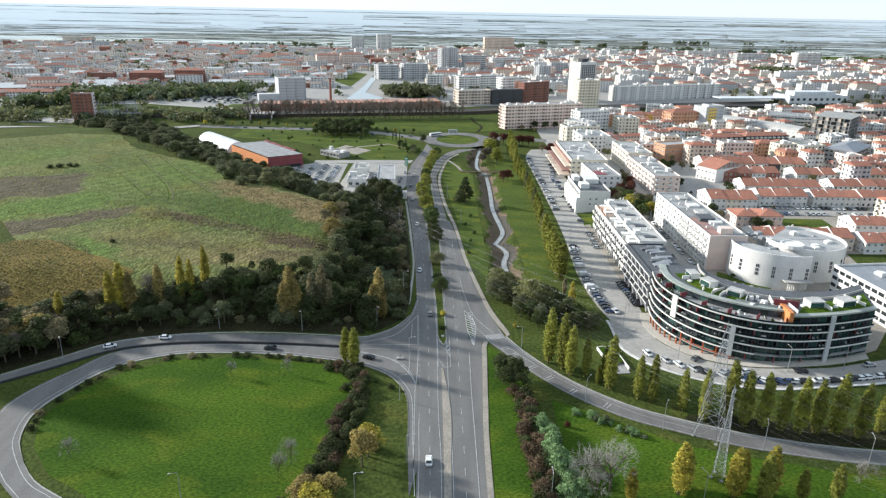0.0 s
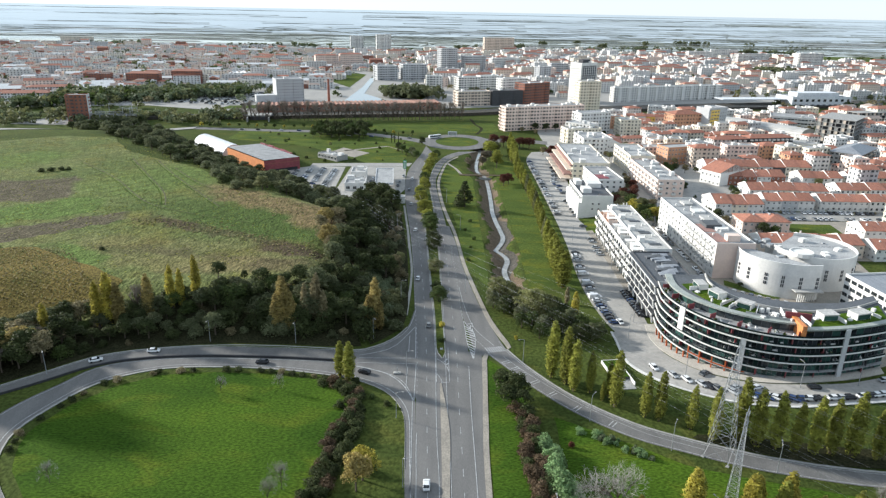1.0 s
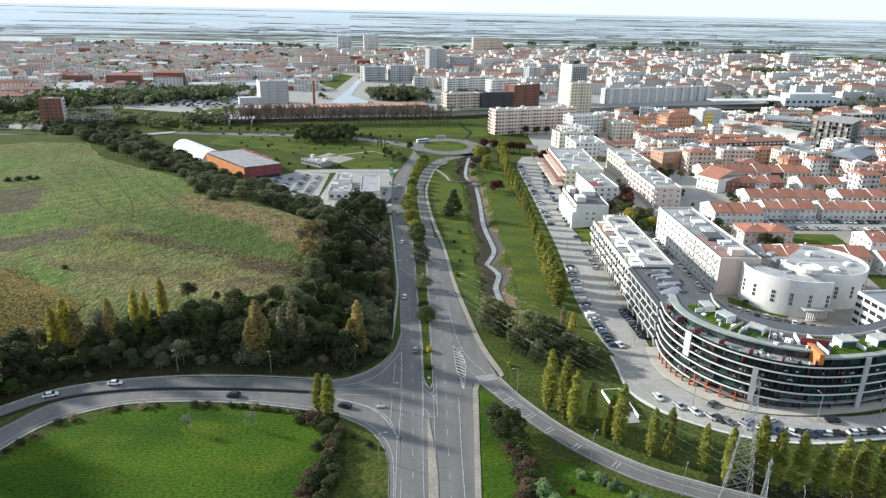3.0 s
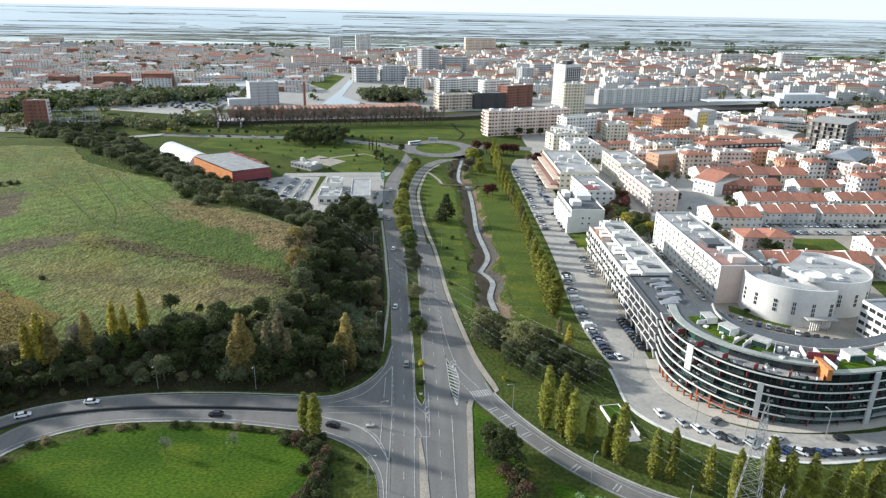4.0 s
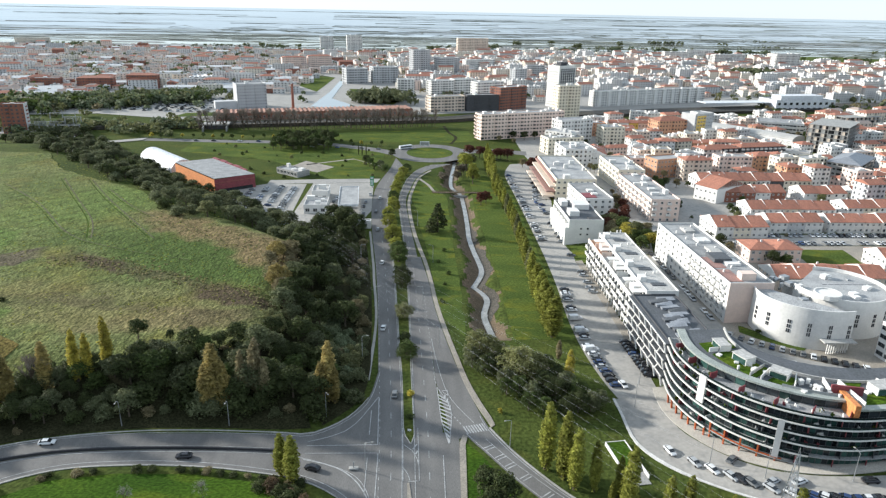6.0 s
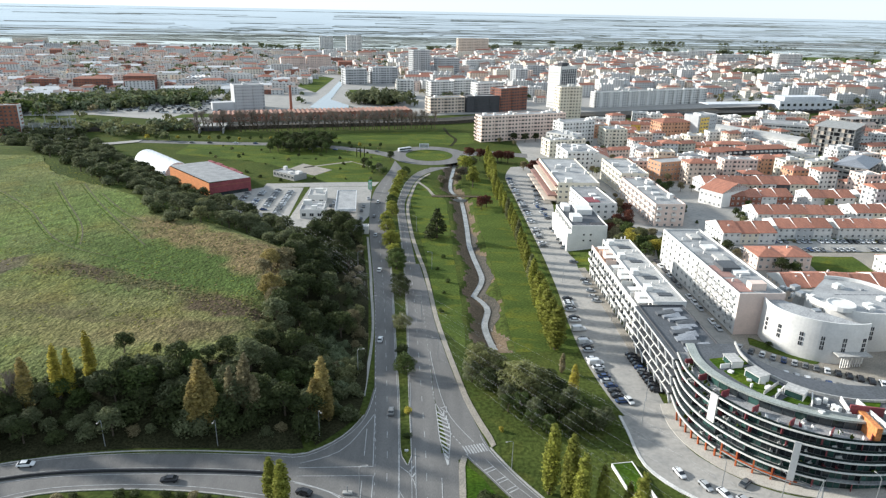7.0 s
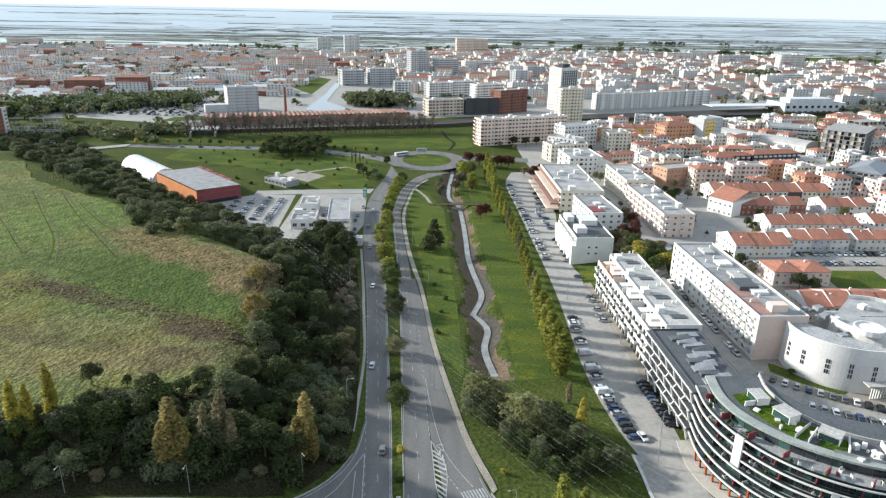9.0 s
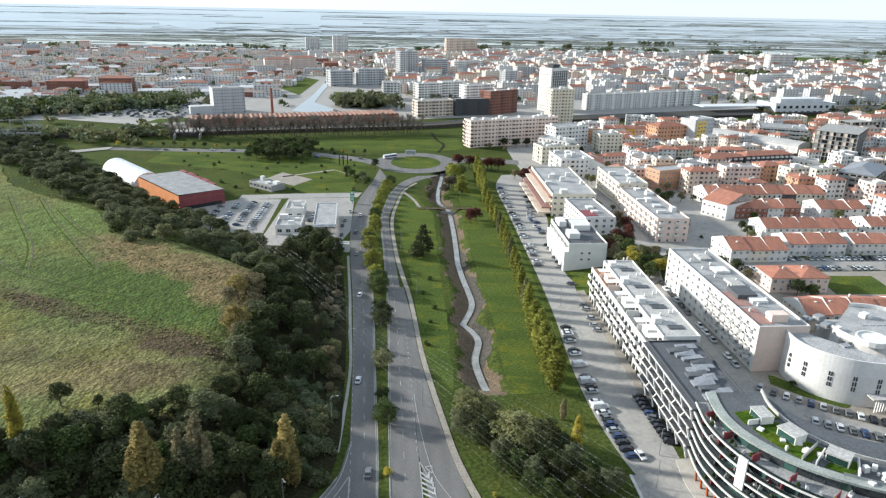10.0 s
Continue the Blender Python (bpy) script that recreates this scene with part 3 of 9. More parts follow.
patch("hard_court", [(-92, 540), (-70, 522), (-60, 540), (-84, 560)], 0.12, PAVING, "pale paved court in the park", 0, "court")
for a, b in (((-82, 548), (-49, 570)), ((-49, 570), (-26, 545))):
    strip("path", [a, b], [(a[0] + 1, a[1] - 2.5), (b[0] + 1, b[1] - 2.5)], 0.12, PAVING, "pale footpath across the park lawn", category="path", cross=1)
strip("path", [(1.5, 507), (8, 489), (12.4, 470), (20, 469)], [(3, 509), (9.6, 490), (14, 472), (20, 471)], 0.12, PAVING, "pale footpath to the footbridge", category="path", cross=1)

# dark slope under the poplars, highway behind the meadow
strip("dark_bank", [(70, 164.6), (80, 160.6), (90, 157.2), (100, 154.8), (112, 153.2), (140, 152)], [(72, 166), (84, 165.5), (92, 163.5), (102, 162.4), (112, 161), (140, 160)], 0.4, UNDERWOOD, "dark strip of bank under the poplars", category="bank", cross=6)
strip("highway", [(-560, 560), (-380, 578), (-330, 592), (-290, 610), (-235, 645)], [(-560, 548), (-380, 566), (-330, 580), (-290, 598), (-235, 633)], 0.5, LOT, "busy road behind the meadow", category="road")

# wheel tracks worn into the meadow
for pts in ([(-196, 452), (-168, 410), (-140, 372), (-120, 345)], [(-214, 455), (-186, 412), (-160, 372), (-148, 345)], [(-176, 430), (-150, 396), (-132, 378)], [(-240, 440), (-200, 400), (-160, 350), (-128, 330), (-96, 318)]):
    for off in (0, 2.2):
        strip("wheel_track", [(x + off, y) for x, y in pts], [(x + off + 0.6, y) for x, y in pts], 0.42, WEEDS if off else ROUGHGRASS, "worn wheel track across the meadow", category="track", cross=1)

strip("ditch", [(28.5, 634), (34.5, 666), (29.3, 692), (25.5, 730)], [(31, 634), (37.5, 666), (32, 692), (28.5, 730)], 0.1, UNDERWOOD, "dark overgrown ditch across the green field", category="ditch", cross=2)

strip("pavement", [(-13.7, 240), (-13.6, 254), (-13.4, 272), (-14.2, 292), (-17.2, 324), (-18.6, 341), (-23.6, 390)], [(-12.6, 240), (-12.5, 254), (-12.5, 272), (-13.2, 292), (-16.1, 324), (-17.5, 341), (-22.5, 390)], 0.14, LOT, "narrow worn footway at the foot of the wood", category="pavement", cross=1, thick=0.16)

# ---- building materials ----
def plaster(name, c, g=0.06):
    return mat(name, c, tuple(v * 0.88 for v in c), 0.18, 0.85, 8, 0.1, vary=0.04, grime=g)


WHITE = plaster("white_render", (0.69, 0.67, 0.635), 0.06)
CREAM = plaster("cream_render", (0.68, 0.62, 0.50))
BEIGE = plaster("beige_render", (0.66, 0.55, 0.45))
PINK = plaster("pale_pink_render", (0.72, 0.57, 0.49))
GREYW = plaster("grey_render", (0.48, 0.48, 0.48))
# near-black: real dark walls, and shade put into colour in openings and recesses
DARKW = plaster("dark_cladding_and_shade", (0.07, 0.07, 0.075))
YELLOW = plaster("yellow_render", (0.72, 0.50, 0.12))
ORANGE = plaster("orange_render", (0.54, 0.30, 0.185))
# duller white and lighter glass for distant houses: low contrast of haze in the colour
DULLWHITE = plaster("haze_dulled_white_render", (0.55, 0.535, 0.51))
FARGLASS = mat("haze_paled_glass", (0.10, 0.105, 0.11), (0.07, 0.075, 0.08), 0.3, 0.25, 4, 0.0)
BRICK = mat("red_brick", (0.30, 0.125, 0.08), (0.24, 0.10, 0.07), 0.3, 0.9, 12, 0.3, vary=0.08)
REDPANEL = mat("dark_red_panel", (0.25, 0.060, 0.068), (0.20, 0.050, 0.056), 0.2, 0.6, 8, 0.1)
ORANGEPANEL = mat("orange_panel", (0.60, 0.23, 0.08), (0.52, 0.20, 0.07), 0.2, 0.6, 8, 0.1)
TILES = mat("terracotta_tiles", (0.40, 0.172, 0.112), (0.30, 0.134, 0.092), 0.25, 0.85, 14, 0.6, vary=0.16, grime=0.35, stretch=(3, 1, 1))
PALEROOF = mat("pale_roof_membrane", (0.45, 0.435, 0.41), (0.37, 0.36, 0.34), 0.15, 0.9, 10, 0.15, grime=0.2)
GRAVEL = mat("grey_roof_membrane", (0.34, 0.34, 0.335), (0.25, 0.25, 0.25), 0.2, 0.9, 10, 0.2, vary=0.2)
DARKROOF = mat("slate_grey_roof", (0.10, 0.105, 0.115), (0.08, 0.085, 0.09), 0.2, 0.7, 10, 0.15)
ZINC = mat("zinc_roof", (0.30, 0.31, 0.33), (0.24, 0.25, 0.27), 0.1, 0.5, 14, 0.1, metal=0.3, stretch=(6, 1, 1))
GLASS = mat("dark_glass", (0.035, 0.042, 0.045), (0.02, 0.026, 0.03), 0.3, 0.08, 4, 0.0, spec=0.6, vary=0.5)
GREENGLASS = mat("green_tinted_glass", (0.045, 0.095, 0.08), (0.025, 0.055, 0.05), 0.25, 0.1, 4, 0.0, spec=0.3, vary=0.45)
EDGE = mat("grey_green_sheet", (0.34, 0.36, 0.33), (0.27, 0.29, 0.265), 0.3, 0.6, 8, 0.1)
RAILGLASS = mat("balustrade_glass", (0.018, 0.030, 0.028), (0.012, 0.018, 0.018), 0.25, 0.15, 4, 0.0, spec=0.12)
FRAMEW = mat("white_window_frame", (0.72, 0.72, 0.70), None, 2, 0.5, 4, 0.0)
FRAMED = mat("dark_window_frame", (0.10, 0.10, 0.105), None, 2, 0.5, 4, 0.0)
SHUTTER = mat("roller_shutter", (0.60, 0.58, 0.54), None, 1.0, 0.6, 8, 0.1, vary=0.15)
CORTEN = mat("orange_painted_steel", (0.42, 0.10, 0.03), (0.34, 0.08, 0.025), 0.5, 0.6, 8, 0.1)
SOLAR = mat("solar_panel", (0.03, 0.035, 0.06), None, 1, 0.2, 6, 0.0, spec=0.6)
MEMBRANE = mat("white_membrane", (0.64, 0.65, 0.66), (0.57, 0.58, 0.60), 0.1, 0.55, 8, 0.1)


def box_data(x0, y0, z0, x1, y1, z1, vs, fs):
    k = len(vs)
    vs += [(x0, y0, z0), (x1, y0, z0), (x1, y1, z0), (x0, y1, z0), (x0, y0, z1), (x1, y0, z1), (x1, y1, z1), (x0, y1, z1)]
    fs += [(k, k + 3, k + 2, k + 1), (k + 4, k + 5, k + 6, k + 7), (k, k + 1, k + 5, k + 4), (k + 1, k + 2, k + 6, k + 5), (k + 2, k + 3, k + 7, k + 6), (k + 3, k, k + 4, k + 7)]


def box(name, x0, y0, z0, x1, y1, z1, material, parent=None, label="", bevel=0.0):
    vs, fs = [], []
    box_data(x0, y0, z0, x1, y1, z1, vs, fs)
    me = mesh(name, vs, fs, material)
    if bevel:
        bm = bmesh.new()
        bm.from_mesh(me)
        bmesh.ops.bevel(bm, geom=bm.edges[:], offset=bevel, segments=1, affect="EDGES")
        bm.to_mesh(me)
        bm.free()
    return put(name, me, parent, label)


def boxed(*b):
    vs, fs = [], []
    box_data(*b, vs, fs)
    return vs, fs


CACHE = {}


def window_mesh(w, h, frame_mat, glass, kind="plain"):
    """A window in its frame, facing -y, its sill's middle at the origin: one body, its panes set back."""
    kind = "plain" if kind == "balcony" else kind
    key = (round(w, 2), round(h, 2), frame_mat.name, glass.name, kind)
    if key not in CACHE:
        t, a = 0.1, w / 2
        xs = [-a, -a + t, -0.04, 0.04, a - t, a] if w > 1.1 else [-a, -a + t, a - t, a]
        zs = [0, t, h * 0.55, h - t, h] if kind == "shutter" else [0, t, h - t, h]
        nx, nz = len(xs), len(zs)
        vs = [(x, -0.14, z) for z in zs for x in xs]
        fs, sl = [], []
        for j in range(nz - 1):
            for i in range(nx - 1):
                q = (j * nx + i, j * nx + i + 1, (j + 1) * nx + i + 1, (j + 1) * nx + i)
                if i % 2 and 0 < j < nz - 2 or i % 2 and j == 1:
                    k = len(vs)
                    back = -0.03 if j == 1 else -0.09
                    vs += [(vs[c][0], back, vs[c][2]) for c in q]
                    for u in range(4):
                        v = (u + 1) % 4
                        fs.append((q[u], q[v], k + v, k + u))
                        sl.append(0)
                    fs.append((k, k + 1, k + 2, k + 3))
                    sl.append(1 if j == 1 else 2)
                else:
                    fs.append(q)
                    sl.append(0)
        k = len(vs)
        rim = [(0, 0), (nx - 1, 0), (nx - 1, nz - 1), (0, nz - 1)]
        vs += [(xs[i], 0.03, zs[j]) for i, j in rim]
        for u in range(4):
            (i0, j0), (i1, j1) = rim[u], rim[(u + 1) % 4]
            fs.append((j1 * nx + i1, j0 * nx + i0, k + u, k + (u + 1) % 4))
            sl.append(0)
        CACHE[key] = mesh("window", vs, fs, frame_mat, glass, SHUTTER, slots=sl)
    return CACHE[key]


def balcony_mesh(w):
    """A balcony tray with solid parapets, its slab's middle at the wall."""
    key = ("balcony", round(w, 1))
    if key not in CACHE:
        a, d, h, t = w / 2 + 0.5, 1.15, 0.95, 0.12
        o, n = [(-a, 0.02), (-a, -d), (a, -d), (a, 0.02)], [(-a + t, 0.02), (-a + t, -d + t), (a - t, -d + t), (a - t, 0.02)]
        vs = [(x, y, -0.3) for x, y in o] + [(x, y, h) for x, y in o] + [(x, y, h) for x, y in n] + [(x, y, -0.08) for x, y in n]
        fs = [(0, 3, 2, 1), (12, 13, 14, 15)]
        for u in range(3):
            fs += [(u, u + 1, 5 + u, 4 + u), (4 + u, 5 + u, 9 + u, 8 + u), (8 + u, 9 + u, 13 + u, 12 + u)]
        CACHE[key] = mesh("balcony", vs, fs, WHITE)
    return CACHE[key]


def round_balcony():
    """A half-round balcony tray with a solid white parapet."""
    key = ("round balcony",)
    if key not in CACHE:
        n, r = 8, 1.35
        o = [(r * math.cos(math.pi * i / n), -r * math.sin(math.pi * i / n)) for i in range(n + 1)]
        q = [(0.9 * x, 0.9 * y) for x, y in o]
        m = n + 1
        vs = [(x, y, -0.3) for x, y in o] + [(x, y, 0.95) for x, y in o] + [(x, y, 0.95) for x, y in q] + [(x, y, -0.1) for x, y in q]
        fs = [(j * m + i + 1, j * m + i, (j + 1) * m + i, (j + 1) * m + i + 1) for j in range(3) for i in range(n)] + [tuple(range(m)), tuple(range(4 * m - 1, 3 * m - 1, -1))]
        CACHE[key] = mesh("balcony", vs, fs, WHITE)
    return CACHE[key]


FACES = {"front": lambda w, d, u: (u, 0, 0), "left": lambda w, d, u: (0, d - u, -90), "right": lambda w, d, u: (w, u, 90), "back": lambda w, d, u: (w - u, d, 180)}


def add_windows(parent, w, d, h, floors, sides, near, ww=1.3, wh=1.4, pitch_x=3.0, frame_mat=None, glass=None, kinds=("plain",), rng=None, ground=1.1, skip=0.0, rail=None):
    """Windows in rows over the named sides: single things near by, one joined part far off."""
    fh = h / floors
    vs, fs, sl = [], [], []
    for side in sides:
        run = w if side in ("front", "back") else d
        n = max(1, int((run - 1.2) / pitch_x))
        for f in range(floors):
            for i in range(n):
                if skip and rng.random() < skip:
                    continue
                u = run * (i + 0.5) / n
                x, y, a = FACES[side](w, d, u)
                m = pose(x, y, f * fh + ground, 0, 0, a)
                kind = kinds[(i + (f if len(kinds) > 2 else 0)) % len(kinds)]
                if near:
                    put("window", window_mesh(ww, wh, frame_mat or FRAMEW, glass or GLASS, kind), parent, m=m)
                    if kind == "balcony" and f:
                        put("balcony", balcony_mesh(ww), parent, m=m)
                else:
                    style = (i * 7 + len(sides) + int(w)) % 4 if floors > 2 else 3
                    a, z0, z1 = (ww * 0.8, -0.5, wh) if style == 0 else (ww * 0.36, 0.2, wh) if style == 1 else (ww / 2, 0, wh)
                    a = min(a, run / n / 2 - 0.15)
                    k = len(vs)
                    vs.extend((m @ Vector(c))[:] for c in ((-a, -0.05, z0), (a, -0.05, z0), (a, -0.05, z1), (-a, -0.05, z1)))
                    fs.append((k, k + 1, k + 2, k + 3))
                    sl.append(0)
                    if style == 0 and f:
                        # a balcony: its slab and its solid parapet
                        k = len(vs)
                        q = [(x0, y0, z) for z in (-0.75, 0.3) for x0, y0 in ((-a - 0.2, 0), (-a - 0.2, -1.1), (a + 0.2, -1.1), (a + 0.2, 0))]
                        vs.extend((m @ Vector(c))[:] for c in q)
                        fs.extend(((k, k + 1, k + 5, k + 4), (k + 1, k + 2, k + 6, k + 5), (k + 2, k + 3, k + 7, k + 6), (k, k + 3, k + 2, k + 1)))
                        sl.extend([1] * 4)
    if fs:
        ob = put("far_glazing", mesh("far_glazing", vs, fs, glass or GLASS, rail or WHITE, slots=sl), parent)
        ob["kind"] = "stuff"


def shell(parent, w, d, h, wall, roof, para=0.7, sink=4.0):
    """Walls with a parapet, and a flat roof inside it."""
    t = 0.3
    vs, fs = [], []
    o = [(0, 0), (w, 0), (w, d), (0, d)]
    i_ = [(t, t), (w - t, t), (w - t, d - t), (t, d - t)]
    vs += [(x, y, -sink) for x, y in o] + [(x, y, h + para) for x, y in o] + [(x, y, h + para) for x, y in i_] + [(x, y, h) for x, y in i_]
    for k in range(4):
        j = (k + 1) % 4
        fs += [(k, j, 4 + j, 4 + k), (4 + k, 4 + j, 8 + j, 8 + k), (8 + k, 8 + j, 12 + j, 12 + k)]
    put("wall", mesh("wall", vs, fs, wall), parent)
    put("roof", mesh("roof", [(t, t, h), (w - t, t, h), (w - t, d - t, h), (t, d - t, h)], [(0, 1, 2, 3)], roof), parent)


def tiled_roof(parent, w, d, h, rise, over=0.5, hip=True, material=None, row=False):
    """A tiled roof with its eaves, its ridge along the longer way."""
    material = material or TILES
    x0, y0, x1, y1 = (-over, -over, w + over, d + over) if not row else (0, -over, w, d + over)
    if w >= d or row:
        c = min(d / 2 + over, w / 2) if hip else 0
        rid = [(x0 + c, (y0 + y1) / 2, h + rise), (x1 - c, (y0 + y1) / 2, h + rise)]
        fa = [(0, 1, 5, 4), (1, 2, 5), (2, 3, 4, 5), (3, 0, 4)]
    else:
        c = min(w / 2 + over, d / 2) if hip else 0
        rid = [((x0 + x1) / 2, y0 + c, h + rise), ((x0 + x1) / 2, y1 - c, h + rise)]
        fa = [(0, 1, 4), (1, 2, 5, 4), (2, 3, 5), (3, 0, 4, 5)]
    vs = [(x0, y0, h), (x1, y0, h), (x1, y1, h), (x0, y1, h)] + rid + [(x0, y0, h - 0.2), (x1, y0, h - 0.2), (x1, y1, h - 0.2), (x0, y1, h - 0.2)]
    fs = fa + [(0, 6, 7, 1), (1, 7, 8, 2), (2, 8, 9, 3), (3, 9, 6, 0), (6, 9, 8, 7)]
    roof = put("roof", mesh("roof", vs, fs, material), parent)
    return roof


def roof_clutter(parent, w, d, h, n, rng, material=None):
    for i in range(n):
        a, b, c = rng.uniform(1.5, 4.5), rng.uniform(1.5, 4), rng.uniform(0.8, 2.8)
        x, y = rng.uniform(0.6, max(0.7, w - a - 0.6)), rng.uniform(0.6, max(0.7, d - b - 0.6))
        box("stair_head" if c > 1.8 else "roof_vent", x, y, h, x + a, y + b, h + c, material or WHITE, parent)


def chimneys(parent, w, d, h, n, rng):
    for i in range(n):
        x, y = rng.uniform(0.8, w - 1.4), d * rng.uniform(0.25, 0.75)
        box("chimney", x, y, h, x + 0.7, y + 0.6, h + 2.4, WHITE, parent)


def loft(rings):
    n = len(rings[0])
    vs = [v for r in rings for v in r]
    fs = [tuple(range(n - 1, -1, -1)), tuple(range((len(rings) - 1) * n, len(rings) * n))]
    for j in range(len(rings) - 1):
        for i in range(n):
            k = (i + 1) % n
            fs.append((j * n + i, j * n + k, (j + 1) * n + k, (j + 1) * n + i))
    return vs, fs


OCCUPIED = []


def block(name, x, y, rot, w, d, h, floors, wall, label, roof=None, sides=("front", "left"), near=True, z=None, rng=None, clutter=3, category="apartment block", group="", kind_roof="flat", **win):
    ca, sa = math.cos(radians(rot)), math.sin(radians(rot))
    k = max(1, round(max(w, d) / min(w, d)))
    for i in range(k):
        u, v = ((i + 0.5) * w / k, d / 2) if w > d else (w / 2, (i + 0.5) * d / k)
        OCCUPIED.append((x + ca * u - sa * v, y + sa * u + ca * v, min(w, d) * 0.6))
    rng = rng or random.Random(f"{x:.1f}{y:.1f}")
    ob = base(name, pose(x, y, gz(x, y, False) if z is None else z, 0, 0, rot), label, category, group)
    if kind_roof == "flat":
        shell(ob, w, d, h, wall, roof or GRAVEL)
        if clutter:
            roof_clutter(ob, w, d, h, clutter, rng)
    else:
        vs, fs = [], []
        box_data(0, 0, -4, w, d, h - 0.02, vs, fs)
        if kind_roof in ("gable", "row"):
            k = len(vs)
            if w >= d or kind_roof == "row":
                vs += [(0, d / 2, h + d * 0.17), (w, d / 2, h + d * 0.17)]
                fs += [(4, 7, k), (5, k + 1, 6)]
            else:
                vs += [(w / 2, 0, h + w * 0.17), (w / 2, d, h + w * 0.17)]
                fs += [(4, k, 5), (6, k + 1, 7)]
        put("wall", mesh("wall", vs, fs, wall), ob)
        tiled_roof(ob, w, d, h, (d if kind_roof == "row" else min(w, d)) * 0.17, 0.45, kind_roof == "hip", roof, kind_roof == "row")
        if kind_roof == "row":
            put("fire_wall", mesh("fire_wall", [(x0, y0, z0) for x0 in (-0.12, 0.12) for y0, z0 in ((-0.3, h - 0.3), (d / 2, h + d * 0.17 + 0.35), (d + 0.3, h - 0.3), (d + 0.3, h - 1), (-0.3, h - 1))], [(0, 1, 2, 3, 4), (9, 8, 7, 6, 5), (0, 5, 6, 1), (1, 6, 7, 2)], WHITE), ob, "white fire wall between roofs")
        if clutter:
            chimneys(ob, w, d, h, clutter, rng)
    add_windows(ob, w, d, h, floors, sides, near, rng=rng, rail=wall, **win)
    return ob


# ---- the apartment row beside the car park ----
def apartment_row():
    x, y, d, h, t = 79.6, 271, 66, 15.5, 12.3
    ob = base("apartment_row", pose(x, y, 2.0, 0, 0, 0.3), "long white rendered apartment row with balconies and roof terraces", "apartment block")
    OCCUPIED.append((x + 8, y + 33, 20))
    # the tall part with its pale roof, the lower front with terraces
    vs, fs = [], []
    box_data(4.6, 0, -3, 16.4, d, h - 0.02, vs, fs)
    put("wall", mesh("wall", vs, fs, WHITE), ob)
    put("roof", mesh("roof", [(4.9, 0.3, h + 0.05), (16.1, 0.3, h + 0.05), (16.1, d - 0.3, h + 0.05), (4.9, d - 0.3, h + 0.05)], [(0, 1, 2, 3)], PALEROOF), ob)
    for q in ((4.6, 0, 16.4, 0.3), (4.6, d - 0.3, 16.4, d), (4.6, 0.3, 4.9, d - 0.3), (16.1, 0.3, 16.4, d - 0.3)):
        box("parapet", q[0], q[1], h, q[2], q[3], h + 0.5, WHITE, ob)
    box("front_wall", 0, 0, 3.0, 4.6, d, t, WHITE, ob)
    box("arcade_wall", 1.2, 0.2, -3, 4.6, d - 0.2, 3.0, DARKW, ob, "near-black wall set back behind the arcade columns")
    for i in range(20):
        box("arcade_column", 0, 0.2 + i * 3.42, -3, 0.7, 0.8 + i * 3.42, 3.0, WHITE, ob)
    for i in range(6):
        y0 = d * i / 6
        m = PINK if i > 3 else WHITE
        box("terrace_floor", 0.25, y0 + 0.25, t, 4.55, y0 + 10.8, t + 0.06, ORANGE if i > 3 else PALEROOF, ob)
        box("terrace_parapet", 0, y0, t, 0.25, y0 + 11, t + 0.9, m, ob)
        box("terrace_wall", 0.25, y0, t, 4.6, y0 + 0.25, t + 2.2, m, ob)
        if i % 2 == 0:
            box("terrace_cabin", 1.6, y0 + 5.6, t, 4.6, y0 + 10.2, t + 3.0, m, ob)
        put("canopy", mesh("canopy", *boxed(0.4, y0 + 1.2, t + 2.5, 4.6, y0 + 4.6, t + 2.65), WHITE), ob)
        for k in range(3):
            put("window", window_mesh(2.2, 2.1, FRAMED, GLASS), ob, m=pose(4.6, y0 + 2 + k * 3.3, t + 0.1, 0, 0, -90))
    for f in range(3):
        for i in range(18):
            yy = 1.9 + i * 3.65
            put("window", window_mesh(2.0, 2.0, FRAMED, GLASS, "shutter" if (i + f) % 4 == 1 else "plain"), ob, m=pose(0, yy, 3.4 + f * 3.05, 0, 0, -90))
            if (i + 2 * f) % 3 != 2:
                put("balcony", balcony_mesh(2.4), ob, m=pose(0, yy, 3.4 + f * 3.05, 0, 0, -90))
    for i, yy in enumerate((5.5, 21, 38.5, 55)):
        box("skylight", 8.6, yy, h + 0.05, 13.6, yy + 2.6 + 0.5 * (i % 2), h + 0.35, DARKROOF, ob, "dark grey skylight")
        box("stair_head", 5.2, yy + 4, h, 7.6, yy + 7.4, h + 1.9, WHITE, ob)
        for u in (9.2, 12.8, 14.6):
            box("roof_vent", u, yy + 5.4 + 0.5 * u, h, u + 0.5, yy + 5.9 + 0.5 * u, h + 1.2, WHITE, ob)
    return ob


apartment_row()


